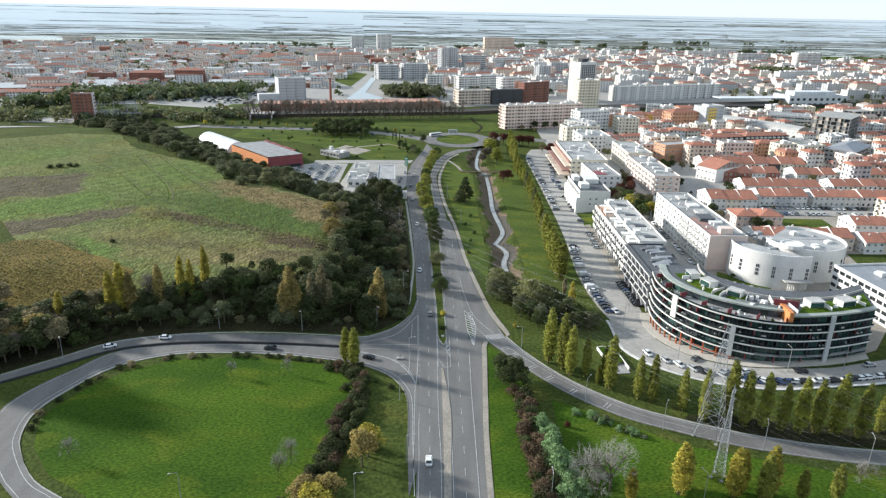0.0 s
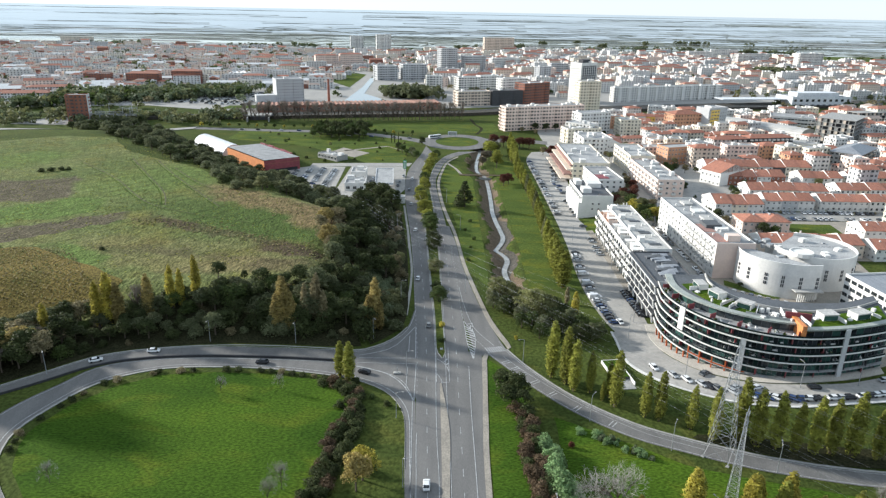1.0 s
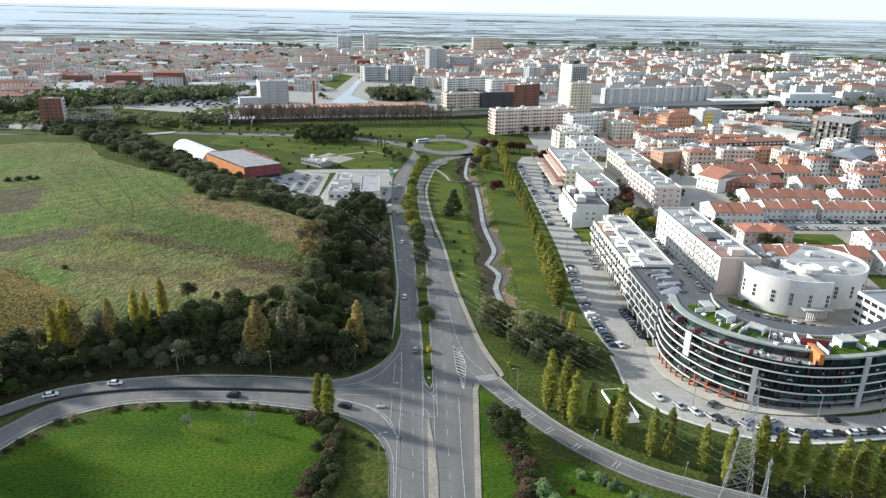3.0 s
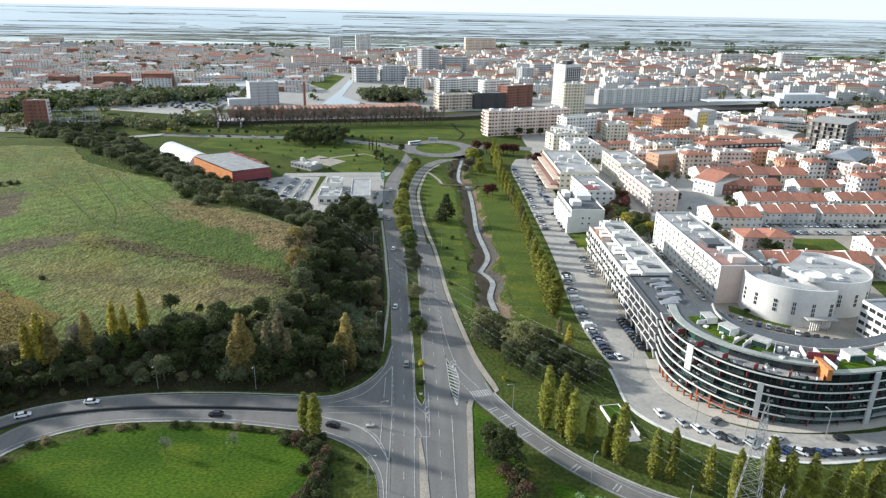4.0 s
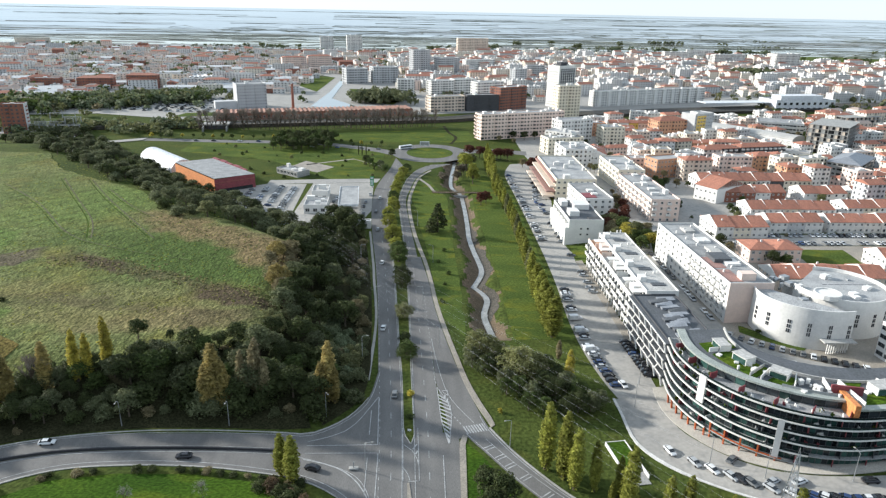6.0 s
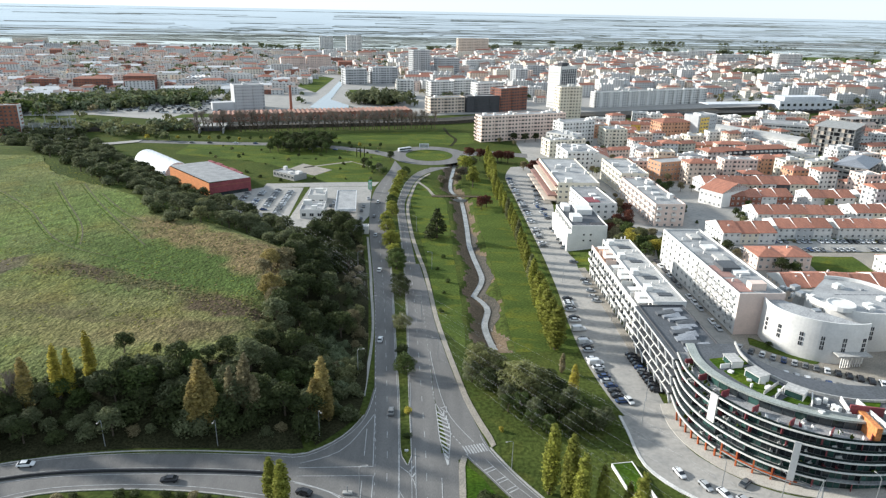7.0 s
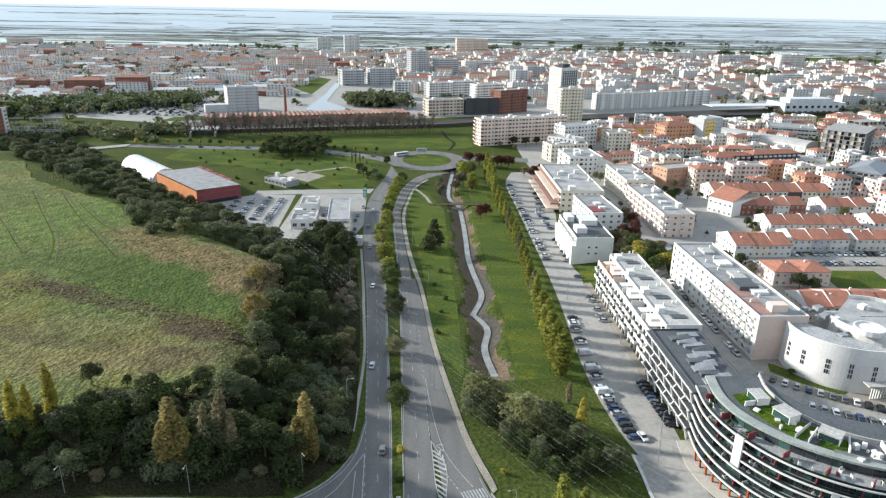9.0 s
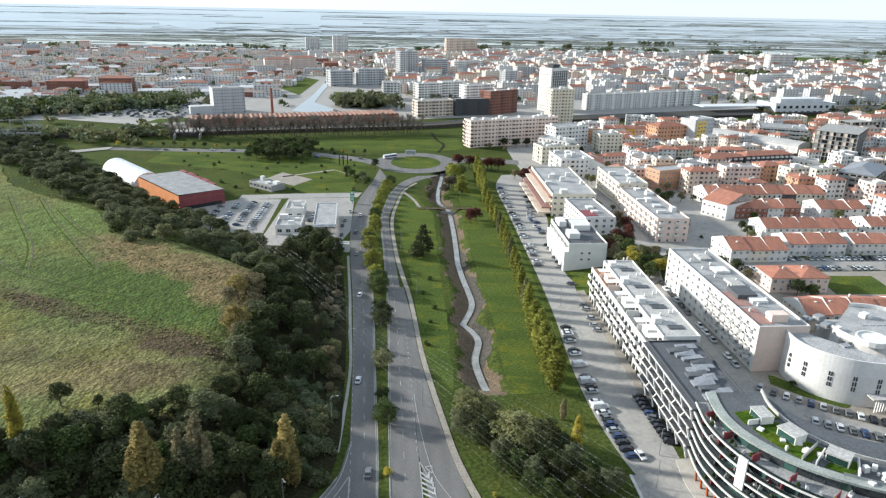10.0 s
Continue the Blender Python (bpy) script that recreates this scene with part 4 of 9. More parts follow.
def lattice_house():
    """The house with slanted white frames over its balconies and a grey folded roof."""
    ob = base("lattice_house", pose(79.6, 233.5, 2.6, 0, 0, 1.0), "dark recessed facade behind slanted white frames, grey folded roof", "apartment block")
    w, d, h = 15.5, 36.8, 14.0
    shell(ob, w, d, h, DARKW, DARKROOF, 0.4)
    box("end_wall", 0, d - 0.02, -2, w, d + 0.1, h + 0.4, WHITE, ob)
    fh = h / 5
    for f in range(5):
        box("floor_band", -1.7, 0, f * fh + fh - 0.28, -1.4, d, f * fh + fh, WHITE, ob, "white floor edge")
        box("balcony_slab", -1.4, 0, f * fh + fh - 0.25, 0.0, d, f * fh + fh - 0.03, DARKROOF, ob, "dark balcony floor")
        for i in range(12):
            put("window", window_mesh(2.6, 2.1, FRAMED, GLASS), ob, m=pose(-0.02, 1.8 + i * 3.03, f * fh + 0.2, 0, 0, -90))
        for i in range(6):
            y0 = 1.0 + i * 6.0 + (2.0 if f % 2 else 0)
            lean = 2.3 if f % 2 else -2.3
            vs = [(-1.75, y0 + lean, f * fh), (-1.75, y0 + 0.36 + lean, f * fh), (-1.75, y0 + 0.36, f * fh + fh), (-1.75, y0, f * fh + fh)]
            vs += [(-1.35, b, c) for a, b, c in vs]
            put("slanted_frame", mesh("slanted_frame", vs, [(3, 2, 1, 0), (4, 5, 6, 7), (0, 1, 5, 4), (2, 3, 7, 6), (1, 2, 6, 5), (3, 0, 4, 7)], WHITE), ob)
    rng = random.Random(8)
    for i in range(14):
        x0, y0 = rng.uniform(3.5, 8.2), 1.2 + i * 2.3
        vs = [(x0, y0, h), (x0 + 6.0, y0, h), (x0 + 6.0, y0 + 3.0, h), (x0, y0 + 3.0, h), (x0, y0, h + rng.uniform(0.3, 0.9)), (x0 + 6.0, y0, h + rng.uniform(0.5, 1.3)), (x0 + 6.0, y0 + 3.0, h + rng.uniform(0.5, 1.3)), (x0, y0 + 3.0, h + 0.4)]
        put("roof_panel", mesh("roof_panel", vs, [(4, 5, 6, 7), (0, 1, 5, 4), (1, 2, 6, 5), (2, 3, 7, 6), (3, 0, 4, 7)], ZINC if i % 3 else DARKROOF), ob)


lattice_house()

# ---- the curved glass building ----
CURVE = [(79.0, 233.6), (77.8, 224), (79.2, 214.5), (83, 206), (88, 199.5), (94.5, 194.5), (102, 191.2), (111, 189.9), (122, 191), (131.5, 193.4), (140.5, 196.6)]
INNER = [(95, 234), (96.5, 228), (99.5, 221.5), (104, 216.5), (110, 213), (116.5, 211.2), (124, 210.6), (131, 211.2), (137, 213), (142, 215.5), (147, 218)]


def offset_curve(t_in, n=64):
    """The front line moved inwards; t_in: metres, or a function of the step along the front."""
    a, b = even(smooth(CURVE, 2), n), even(smooth(INNER, 2), n)
    deep = t_in if callable(t_in) else lambda i: t_in
    return [tuple(p + (q - p) * deep(i) / max(1e-6, math.dist(u, v)) for p, q in zip(u, v)) for i, (u, v) in enumerate(zip(a, b))]


def slab_between(name, out, inn, z0, z1, material, parent, label=""):
    n = len(out)
    vs = [(x, y, z) for z in (z0, z1) for line in (out, inn) for x, y in line]
    fs = []
    for i in range(n - 1):
        fs += [(i, i + 1, 2 * n + i + 1, 2 * n + i), (n + i + 1, n + i, 3 * n + i, 3 * n + i + 1), (2 * n + i, 2 * n + i + 1, 3 * n + i + 1, 3 * n + i), (i + 1, i, n + i, n + i + 1)]
    for i in (0, n - 1):
        fs.append((i, n + i, 3 * n + i, 2 * n + i))
    me = mesh(name, vs, fs, material)
    return put(name, me, parent, label)


def curved_building():
    Z1, FH, N = 4.3, 2.86, 64
    ZT, ZR = Z1 + 5 * FH, Z1 + 6 * FH - 0.1
    ob = base("curved_building", pose(0, 0, 0), "curved dark glass apartment building with white floor bands and roof gardens", "apartment block")
    inn = even(smooth(INNER, 2), N)
    back = lambda i: 0.9 if i >= 42 else 2.4 + 3.2 * ease((i - 8) / 24)
    a17, a32 = offset_curve(1.7, N), offset_curve(3.0, N)
    rng = random.Random(4)

    def spot(i, off):
        """A place on the plan and the heading of the front there."""
        i = min(N - 1, max(0, int(i)))
        line = offset_curve(off, N)
        (xa, ya), (xb, yb) = line[i], line[i + 1]
        return xa, ya, math.degrees(math.atan2(yb - ya, xb - xa))

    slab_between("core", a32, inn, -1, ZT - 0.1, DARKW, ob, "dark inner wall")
    for k in range(6):
        z = Z1 + k * FH
        end = 19 if k == 0 else 37 if k == 1 else N + 1
        slab_between("floor_band", offset_curve(-0.3, N)[:end], offset_curve(0.12, N)[:end], z - 0.16, z + 0.2, WHITE, ob, "white projecting floor band")
        slab_between("floor_slab", offset_curve(0.12, N), a32 if k < 5 else offset_curve(lambda i: back(i) + 1.2, N), z - 0.2, z, GRAVEL, ob, "grey terrace floor")
        slab_between("balustrade", offset_curve(0.02, N)[:end], offset_curve(0.08, N)[:end], z + 0.2, z + 0.8, RAILGLASS, ob, "dark glass balustrade")
    # glazing, storey by storey; the top storey stands back behind its terrace
    for k in range(-1, 6):
        z = Z1 + k * FH
        line = a17 if k < 5 else offset_curve(lambda i: back(i) + 0.7, N)
        step = 1 if k < 5 else 2
        for i in range(0, N, step):
            (xa, ya), (xb, yb) = line[i], line[i + step]
            wd = math.dist(line[i], line[i + step])
            green = 0.85 if k < 2 else 0.45 if i > 40 else 0.25
            g = GREENGLASS if rng.random() < green else GLASS
            key = ("pane", round(wd, 1), g.name)
            if key not in CACHE:
                vs, fs, sl = [], [], []
                box_data(-wd / 2, 0, 0, wd / 2, 0.1, FH - 0.2, vs, fs)
                sl += [0] * 6
                box_data(-wd / 2, -0.08, 0, -wd / 2 + 0.12, 0.1, FH - 0.2, vs, fs)
                sl += [1] * 6
                CACHE[key] = mesh("glass_panel", vs, fs, g, FRAMED, slots=sl)
            put("glass_panel", CACHE[key], ob, m=pose((xa + xb) / 2, (ya + yb) / 2, z, 0, 0, math.degrees(math.atan2(yb - ya, xb - xa))))
        for i in range(4 + (k % 2), N, 6):
            if k >= 0 and not (k == 5 and i > 42):
                (xa, ya), (xb, yb) = offset_curve(0.35, N)[i], a32[i]
                put("divider", mesh("divider", *boxed(0, -0.1, 0, 2.6, 0.1, FH - 0.25 if k < 5 else 1.9), REDPANEL if (i + k) % 3 else DARKW), ob, m=pose(xa, ya, z, 0, 0, math.degrees(math.atan2(yb - ya, xb - xa))))
    # white upright panel, grey uprights, orange columns leaning out under the bands
    for i, wd, mt, z0, z1 in ((16, 2.3, WHITE, 10.9, ZT + 0.4), (31, 1.5, GREYW, 5, ZT - 2.6), (52, 1.6, GREYW, 5, ZR)):
        xa, ya, ang = spot(i, -0.45)
        put("upright_panel", mesh("upright_panel", *boxed(-wd / 2, 0, z0, wd / 2, 0.5, z1), mt), ob, m=pose(xa, ya, 0, 0, 0, ang))
    for i in list(range(6, 19, 2)) + list(range(19, 32, 3)):
        xa, ya, ang = spot(i, -0.15 if i < 19 else 0.3)
        g, top = gz(xa, ya), Z1 - 0.16 if i < 19 else Z1 + FH - 0.16
        vs = [(x, y, z) for z, o in ((g - 0.5, 0.0), (top, -0.35)) for x, y in ((-0.2, o), (0.2, o), (0.2, o + 0.45), (-0.2, o + 0.45))]
        put("column", mesh("column", vs, [(0, 1, 5, 4), (1, 2, 6, 5), (2, 3, 7, 6), (3, 0, 4, 7), (4, 5, 6, 7)], CORTEN), ob, "orange painted steel column", m=pose(xa, ya, 0, 0, 0, ang))
    beam = offset_curve(0.2, N)[19:33]
    slab_between("beam", beam, offset_curve(0.45, N)[19:33], Z1 + 0.1, Z1 + 0.4, CORTEN, ob, "orange steel beam")
    # the roof: edge, membrane, gardens, cabins
    slab_between("roof_edge", offset_curve(lambda i: back(i) - 0.5, N), offset_curve(lambda i: back(i) + 2.0, N), ZR - 0.25, ZR + 0.3, EDGE, ob, "pale grey-green roof edge")
    slab_between("roof", offset_curve(lambda i: back(i) + 1.9, N), inn, ZT - 0.1, ZR, DARKROOF, ob)
    for i0, i1, o0, o1 in ((7, 12, 6.5, 16), (12, 24, 7, 14.5), (25, 30, 8, 14), (37, 42, 10, 17), (43, 64, 3.2, 14)):
        slab_between("roof_lawn", offset_curve(o0, N)[i0:i1], offset_curve(o1, N)[i0:i1], ZR, ZR + 0.18, LUSH_LAWN, ob, "green roof garden")
    for i, off, wd, dp, hh in ((8, 10, 4.6, 3.2, 1.9), (15, 10.5, 4.8, 3.6, 2.1), (24, 10.5, 4.6, 3.4, 2.0), (45, 8, 5, 3.8, 2.1), (54, 6, 5.4, 3.8, 2.1)):
        xa, ya, ang = spot(i, off)
        cab = put("roof_cabin", mesh("roof_cabin", *boxed(0, 0, 0, wd, dp, hh), WHITE), ob, "white rooftop cabin with green glazed front", m=pose(xa, ya, ZR + 0.1, 0, 0, ang))
        put("glazing", mesh("glazing", *boxed(0.25, -0.06, 0.15, wd - 0.25, 0.02, hh - 0.35), GREENGLASS), cab)
        put("roof_lid", mesh("roof_lid", *boxed(-0.15, -0.3, hh, wd + 0.15, dp + 0.15, hh + 0.14), PALEROOF), cab)
    for i, off, l, hh, mt in ((11, 6.8, 7, 1.4, WHITE), (22, 6.5, 8, 1.2, PALEROOF), (24, 7, 6.5, 1.2, WHITE), (30, 8, 6, 1.4, WHITE), (36, 9, 6, 1.4, WHITE), (43, 1.6, 11, 1.7, WHITE), (51, 4, 9, 1.4, WHITE), (61, 4, 8, 1.2, WHITE)):
        xa, ya, ang = spot(i, off)
        put("party_wall", mesh("party_wall", *boxed(0, -0.12, 0, l, 0.12, hh), mt), ob, m=pose(xa, ya, ZR, 0, 0, ang + 90))
    slab_between("roof_parapet", offset_curve(16.4, N), offset_curve(16.8, N), ZR - 0.2, ZR + 0.8, PALEROOF, ob, "pale parapet behind the roof gardens")
    slab_between("roof_rail", offset_curve(lambda i: back(i) + 1.6, N)[28:43], offset_curve(lambda i: back(i) + 1.7, N)[28:43], ZR + 0.3, ZR + 1.0, METAL, ob, "grey metal rail of the roof terrace")
    xa, ya, ang = spot(42, 0.4)
    put("orange_wall", mesh("orange_wall", *boxed(0, -0.7, -FH, 10, 0.7, 1.2), ORANGEPANEL), ob, "orange party wall across the roof", m=pose(xa, ya, ZR, 0, 0, ang + 90))
    xa, ya, ang = spot(36, 9.5)
    put("red_wall", mesh("red_wall", *boxed(0, 0, -0.1, 7.5, 0.5, 2.3), REDPANEL), ob, "dark red roof terrace wall", m=pose(xa, ya, ZR, 0, 0, ang))
    # sofas, tables, planters on the terraces
    for i in range(120):
        k, j = rng.choice((0, 1, 2, 3, 3, 4, 4, 5, 5, 5, 5)), rng.randrange(4, N - 2)
        if k == 5 and j > 41 or k < 2 and j > 30:
            continue
        (xa, ya) = offset_curve(rng.uniform(0.6, 1.4) if k < 5 else rng.uniform(0.7, max(1.2, back(j) - 0.3)), N)[j]
        s, l = rng.uniform(0.35, 0.8), rng.uniform(0.6, 1.7)
        seat = rng.uniform(0.35, 0.5)
        vs, fs = boxed(-l / 2, -s / 2, 0, l / 2, s / 2, seat)
        box_data(-l / 2, s / 2 - 0.14, seat, l / 2, s / 2, seat + 0.4, vs, fs)
        put("terrace_furniture", mesh("terrace_furniture", vs, fs, WHITE if rng.random() < 0.72 else LAWN if rng.random() < 0.6 else REDPANEL), ob, m=pose(xa, ya, Z1 + k * FH, 0, 0, rng.uniform(0, 90)))
    for i in range(34):
        k, off, s = rng.choice((rng.randrange(4, 30), rng.randrange(30, 41), rng.randrange(30, 41), rng.randrange(43, 62))), rng.uniform(6.5, 13), rng.uniform(0.4, 1.3)
        (xa, ya) = offset_curve(off, N)[k]
        put("roof_unit", mesh("roof_unit", *boxed(-s / 2, -s / 2, 0, s / 2, s / 2, rng.uniform(0.4, 1.4)), WHITE), ob, m=pose(xa, ya, ZR, 0, 0, rng.uniform(0, 90)))


curved_building()
strip("pavement", offset_curve(-3.0), offset_curve(3.0), 0.27, PALEPAVE, "pale forecourt under the curved building", category="pavement", cross=3, thick=0.2)

# ---- the beige block across the street ----
DECK = mat("red_brown_deck", (0.34, 0.20, 0.17), (0.28, 0.165, 0.14), 0.3, 0.85, 8, 0.1)
ob = block("street_block", 114.6, 272, 1.4, 16.5, 72, 15, 5, WHITE, "long pale apartment block with rounded balconies and beige end wall", sides=("left",), pitch_x=4.2, kinds=("plain", "shutter"), ww=1.5, wh=1.5, clutter=0, z=5.0)
for f in range(1, 5):
    for i in range(5):
        for k in (0, 2.9):
            put("balcony", round_balcony(), ob, m=pose(0, 4.2 + i * 6.6 + k, f * 3 + 0.2, 0, 0, -90))
box("end_cladding", -0.06, -0.12, -2, 16.5, 0, 15.72, PINK, ob, "plain pinkish end wall")
for i in range(5):
    box("penthouse", 7.5, 5 + i * 13.5, 15, 12 + (i % 2), 10.5 + i * 13.5 + (i % 3), 15.9, WHITE if i % 2 else PALEROOF, ob)
    box("roof_deck", 1, 3 + i * 13.5, 15, 6.5, 15 + i * 13.5, 15.12, DECK if i < 2 else GRAVEL, ob, "reddish roof deck" if i < 2 else "grey roof deck")
box("stair_head", 6, 4, 15, 11.5, 7.5, 17.6, PINK, ob)
box("plant_room", 4, 22, 15, 11, 30, 16.6, DARKROOF, ob, "dark roof plant room")
for i in range(14):
    box("roof_vent", 3 + (i * 5) % 11, 12 + i * 4.2, 15, 3.6 + (i * 5) % 11, 12.6 + i * 4.2, 16.2, WHITE, ob)


# ---- the white drum-shaped hall ----
def drum_hall():
    ob = base("drum_hall", pose(0, 0, 5.0), "white windowless drum-shaped hall with narrow slit windows", "hall")
    rng = random.Random(3)

    def drum(cx, cy, rx, ry, a0, a1, h, parts_name, n=36):
        ang = [math.radians(a0 + (a1 - a0) * i / n) for i in range(n + 1)]
        out = [(cx + rx * math.cos(a), cy + ry * math.sin(a)) for a in ang]
        inn = [(cx + (rx - 0.4) * math.cos(a), cy + (ry - 0.4) * math.sin(a)) for a in ang]
        vs = [(x, y, z) for line, z in ((out, -4), (out, h), (inn, h), (inn, h - 1.2)) for x, y in line]
        m = n + 1
        fs = [(r * m + i, r * m + i + 1, (r + 1) * m + i + 1, (r + 1) * m + i) for r in range(3) for i in range(n)]
        w = put(parts_name, mesh(parts_name, vs, fs, WHITE), ob)
        top = [(x, y, h - 1.2) for x, y in inn]
        put("roof", mesh("roof", top, [tuple(range(m))], GRAVEL), ob)
        run, due = 0.0, 3.0
        for i in range(1, n):
            run += math.dist(out[i - 1], out[i])
            if run < due:
                continue
            due += 6.4
            x, y = out[i]
            a = math.degrees(math.atan2((y - cy) / ry ** 2, (x - cx) / rx ** 2)) + 90
            for z0 in (4.6, 6.3, 8.0):
                for u in (-0.34, 0.34):
                    put("slit_window", window_mesh(0.4, 1.3, FRAMED, GLASS), w, m=pose(x, y, z0, 0, 0, a) @ pose(u, 0, 0))

    drum(143, 268, 20, 17.5, 150, 285, 14.5, "drum_wall")
    for i in range(9):
        put("canopy_post", mesh("canopy_post", *boxed(-0.15, -0.15, -0.5, 0.15, 0.15, 4.2), WHITE), ob, m=pose(139 + i * 0.9, 248.2 + 0.15 * i, 0))
    box("entrance_canopy", 137.5, 247.6, 4.2, 148.5, 252, 4.6, PALEROOF, ob, "pale entrance canopy on posts")
    put("roof_ring", mesh("roof_ring", *loft([[(r * math.cos(u * math.pi / 8), r * math.sin(u * math.pi / 8), z) for u in range(16)] for r, z in ((4.6, 0), (4.6, 1.7), (4.1, 1.7), (4.1, 1.3))]), WHITE), ob, "round white roof lantern", m=pose(147, 266, 13.3))
    drum(157, 276, 16.5, 17, 180, 450, 14.2, "drum_wall")
    box("link_wall", 141, 268, -3, 160, 284, 12.2, PALEROOF, ob)
    for i in range(16):
        x, y = rng.uniform(134, 166), rng.uniform(262, 284)
        s = rng.uniform(1, 3)
        put("roof_plant", mesh("roof_plant", *boxed(0, 0, 0, s, s * 0.8, rng.uniform(0.8, 2)), METAL if i % 2 else WHITE), ob, m=pose(x, y, 12.6, 0, 0, rng.uniform(0, 40)))
    for i in range(10):
        put("solar_panel", mesh("solar_panel", [(0, 0, 0.2), (2, 0, 0.2), (2, 1.6, 1.0), (0, 1.6, 1.0), (0, 1.65, 0), (2, 1.65, 0)], [(0, 1, 2, 3), (3, 2, 5, 4)], SOLAR), ob, m=pose(152 + i * 2.3, 276, 12.1))


drum_hall()
block("office_house", 160, 214, 8, 26, 34, 12, 4, WHITE, "white office house with long dark window bands", sides=("left", "front"), ww=2.6, pitch_x=3.2, frame_mat=FRAMED, clutter=4, z=5, roof=ZINC)

# ---- houses and blocks further along the car park ----
ob = block("white_house", 77.2, 368, 1, 17.5, 37, 12.4, 4, WHITE, "white modernist apartment house with terraces", sides=("left",), pitch_x=3.2, kinds=("plain", "balcony"), ww=1.6, clutter=0, z=1.2, roof=DARKROOF)
for z0 in (5, 8):
    for x0 in (6.2, 9.6):
        put("window", window_mesh(0.9, 0.8, FRAMED, GLASS), ob, m=pose(x0, 0, z0))
# the recess is a near-black box, its shade put into the colour
box("roof_void", 10.2, 0.5, 10.2, 16.5, 6, 12.9, DARKW, ob, "near-black box for the shade in the roof terrace recess")
for a in ((2, 8, 7, 15), (7, 20, 15, 30), (1.5, 26, 5, 34)):
    box("stair_head", a[0], a[1], 12.4, a[2], a[3], 15, WHITE, ob)
box("terrace", -1.8, 0, -1, 0, 36, 9.0, WHITE, ob, "lower white terrace wing")
ob = block("white_house", 95, 409, 4, 16, 36, 12, 4, WHITE, "white apartment house with dark red roof deck", sides=("left", "front"), pitch_x=3.4, ww=1.5, clutter=2, z=1.2)
box("roof_deck", 1, 4, 12, 8, 14, 12.3, REDPANEL, ob, "dark red roof deck")
ob = block("terraced_block", 86.5, 450, 0, 25, 70, 13.5, 4, CREAM, "beige apartment block stepping down in terraces", sides=("front",), ww=1.6, pitch_x=3.2, clutter=7, z=0.8)
for f in range(4):
    box("terrace", -7.5 + f * 1.9, 0.5, 2.6 + f * 3.0, 0.0, 69, 3.5 + f * 3.0, DECK if f % 2 else BEIGE, ob, "brown and beige terrace with parapet")
    for i in range(16):
        put("window", window_mesh(2.2, 1.8, FRAMED, GLASS), ob, m=pose(-0.03, 3 + i * 4.2, f * 3.1 + 0.6, 0, 0, -90))
block("street_block", 127.6, 397, 1, 16, 60, 12.5, 4, PINK, "long pale apartment block with striped end wall", sides=("left", "front"), pitch_x=3.4, kinds=("balcony", "plain"), clutter=8, z=4.0)
block("street_block", 130, 469, 1, 17.5, 45, 13, 4, CREAM, "pale apartment block with grey flat roof", sides=("left", "front"), pitch_x=3.4, kinds=("plain", "balcony"), clutter=6, z=3.0)


# ---- red-roofed houses in rows ----
def house_row(x0, y0, n, unit, depth, rot, eave=6.2, label="white rendered terraced house with red tiled roof", colours=(None,), kind_roof="row", group="terraced houses", near=True):
    rng = random.Random(f"{x0}{y0}")
    for i in range(n):
        m = pose(x0, y0, 0, 0, 0, rot) @ pose(i * unit, 0, 0)
        c = colours[i % len(colours)] or WHITE
        p = m.translation
        block("terraced_house", p.x, p.y, rot, unit - 0.05, depth, eave + rng.uniform(-0.3, 0.3), 2, c, label, sides=("front",) + (("left",) if i == 0 else ()), pitch_x=2.6, ww=1.2, wh=1.3, kind_roof=kind_roof, clutter=1, rng=rng, category="house", group=group, kinds=("plain", "shutter"), near=near and p.x < 240 and p.y < 460)


house_row(152, 368, 3, 9.2, 19, 3, colours=(WHITE, CREAM))
house_row(184, 377, 3, 9.4, 16, 1, colours=(WHITE, GREYW, WHITE))
house_row(216, 378, 3, 9.4, 15, 1)
house_row(185, 401, 5, 9.6, 17, 1, colours=(WHITE, WHITE, CREAM))
house_row(187, 438, 4, 9.4, 17, 1, label="dark red terraced house with red tiled roof", colours=(BRICK, BRICK, WHITE))
house_row(184, 468, 8, 9.3, 19, 2, eave=7, colours=(WHITE, DARKW, CREAM, CREAM))
house_row(153, 334, 2, 12, 14, 0, eave=6.4, colours=(PINK,), kind_roof="hip", label="cream detached house with hipped red tiled roof", group="detached houses")
house_row(235, 437, 3, 9, 17, 2)
house_row(148, 300, 5, 9.4, 16, 0, eave=6.4, colours=(BEIGE, WHITE), label="rendered terraced house with orange tiled roof")
house_row(198, 296, 5, 9.4, 15, 3, eave=6.0, colours=(WHITE, BEIGE))
house_row(208, 322, 6, 9.4, 15, 2, eave=6.4, colours=(WHITE, WHITE, PINK))
house_row(244, 378, 7, 9.4, 15, 2)
house_row(242, 405, 7, 9.4, 16, 2, colours=(WHITE, CREAM))
house_row(268, 440, 6, 9.4, 16, 2, colours=(CREAM, WHITE))
ob = house_row(172, 448, 1, 16, 26, -60, eave=9, label="white apartment house with red tiled roof", kind_roof="row", group="apartment houses")
block("brick_block", 168, 506, 20, 32, 14, 13, 4, ORANGE, "orange-red brick apartment block", sides=("front", "left"), pitch_x=2.8, clutter=4, z=2)
block("dark_block", 222, 562, 12, 33, 13, 12, 4, DARKW, "dark apartment block with white balcony bands and red roof", sides=("front",), kinds=("balcony",), pitch_x=4, kind_roof="hip", z=0.5)
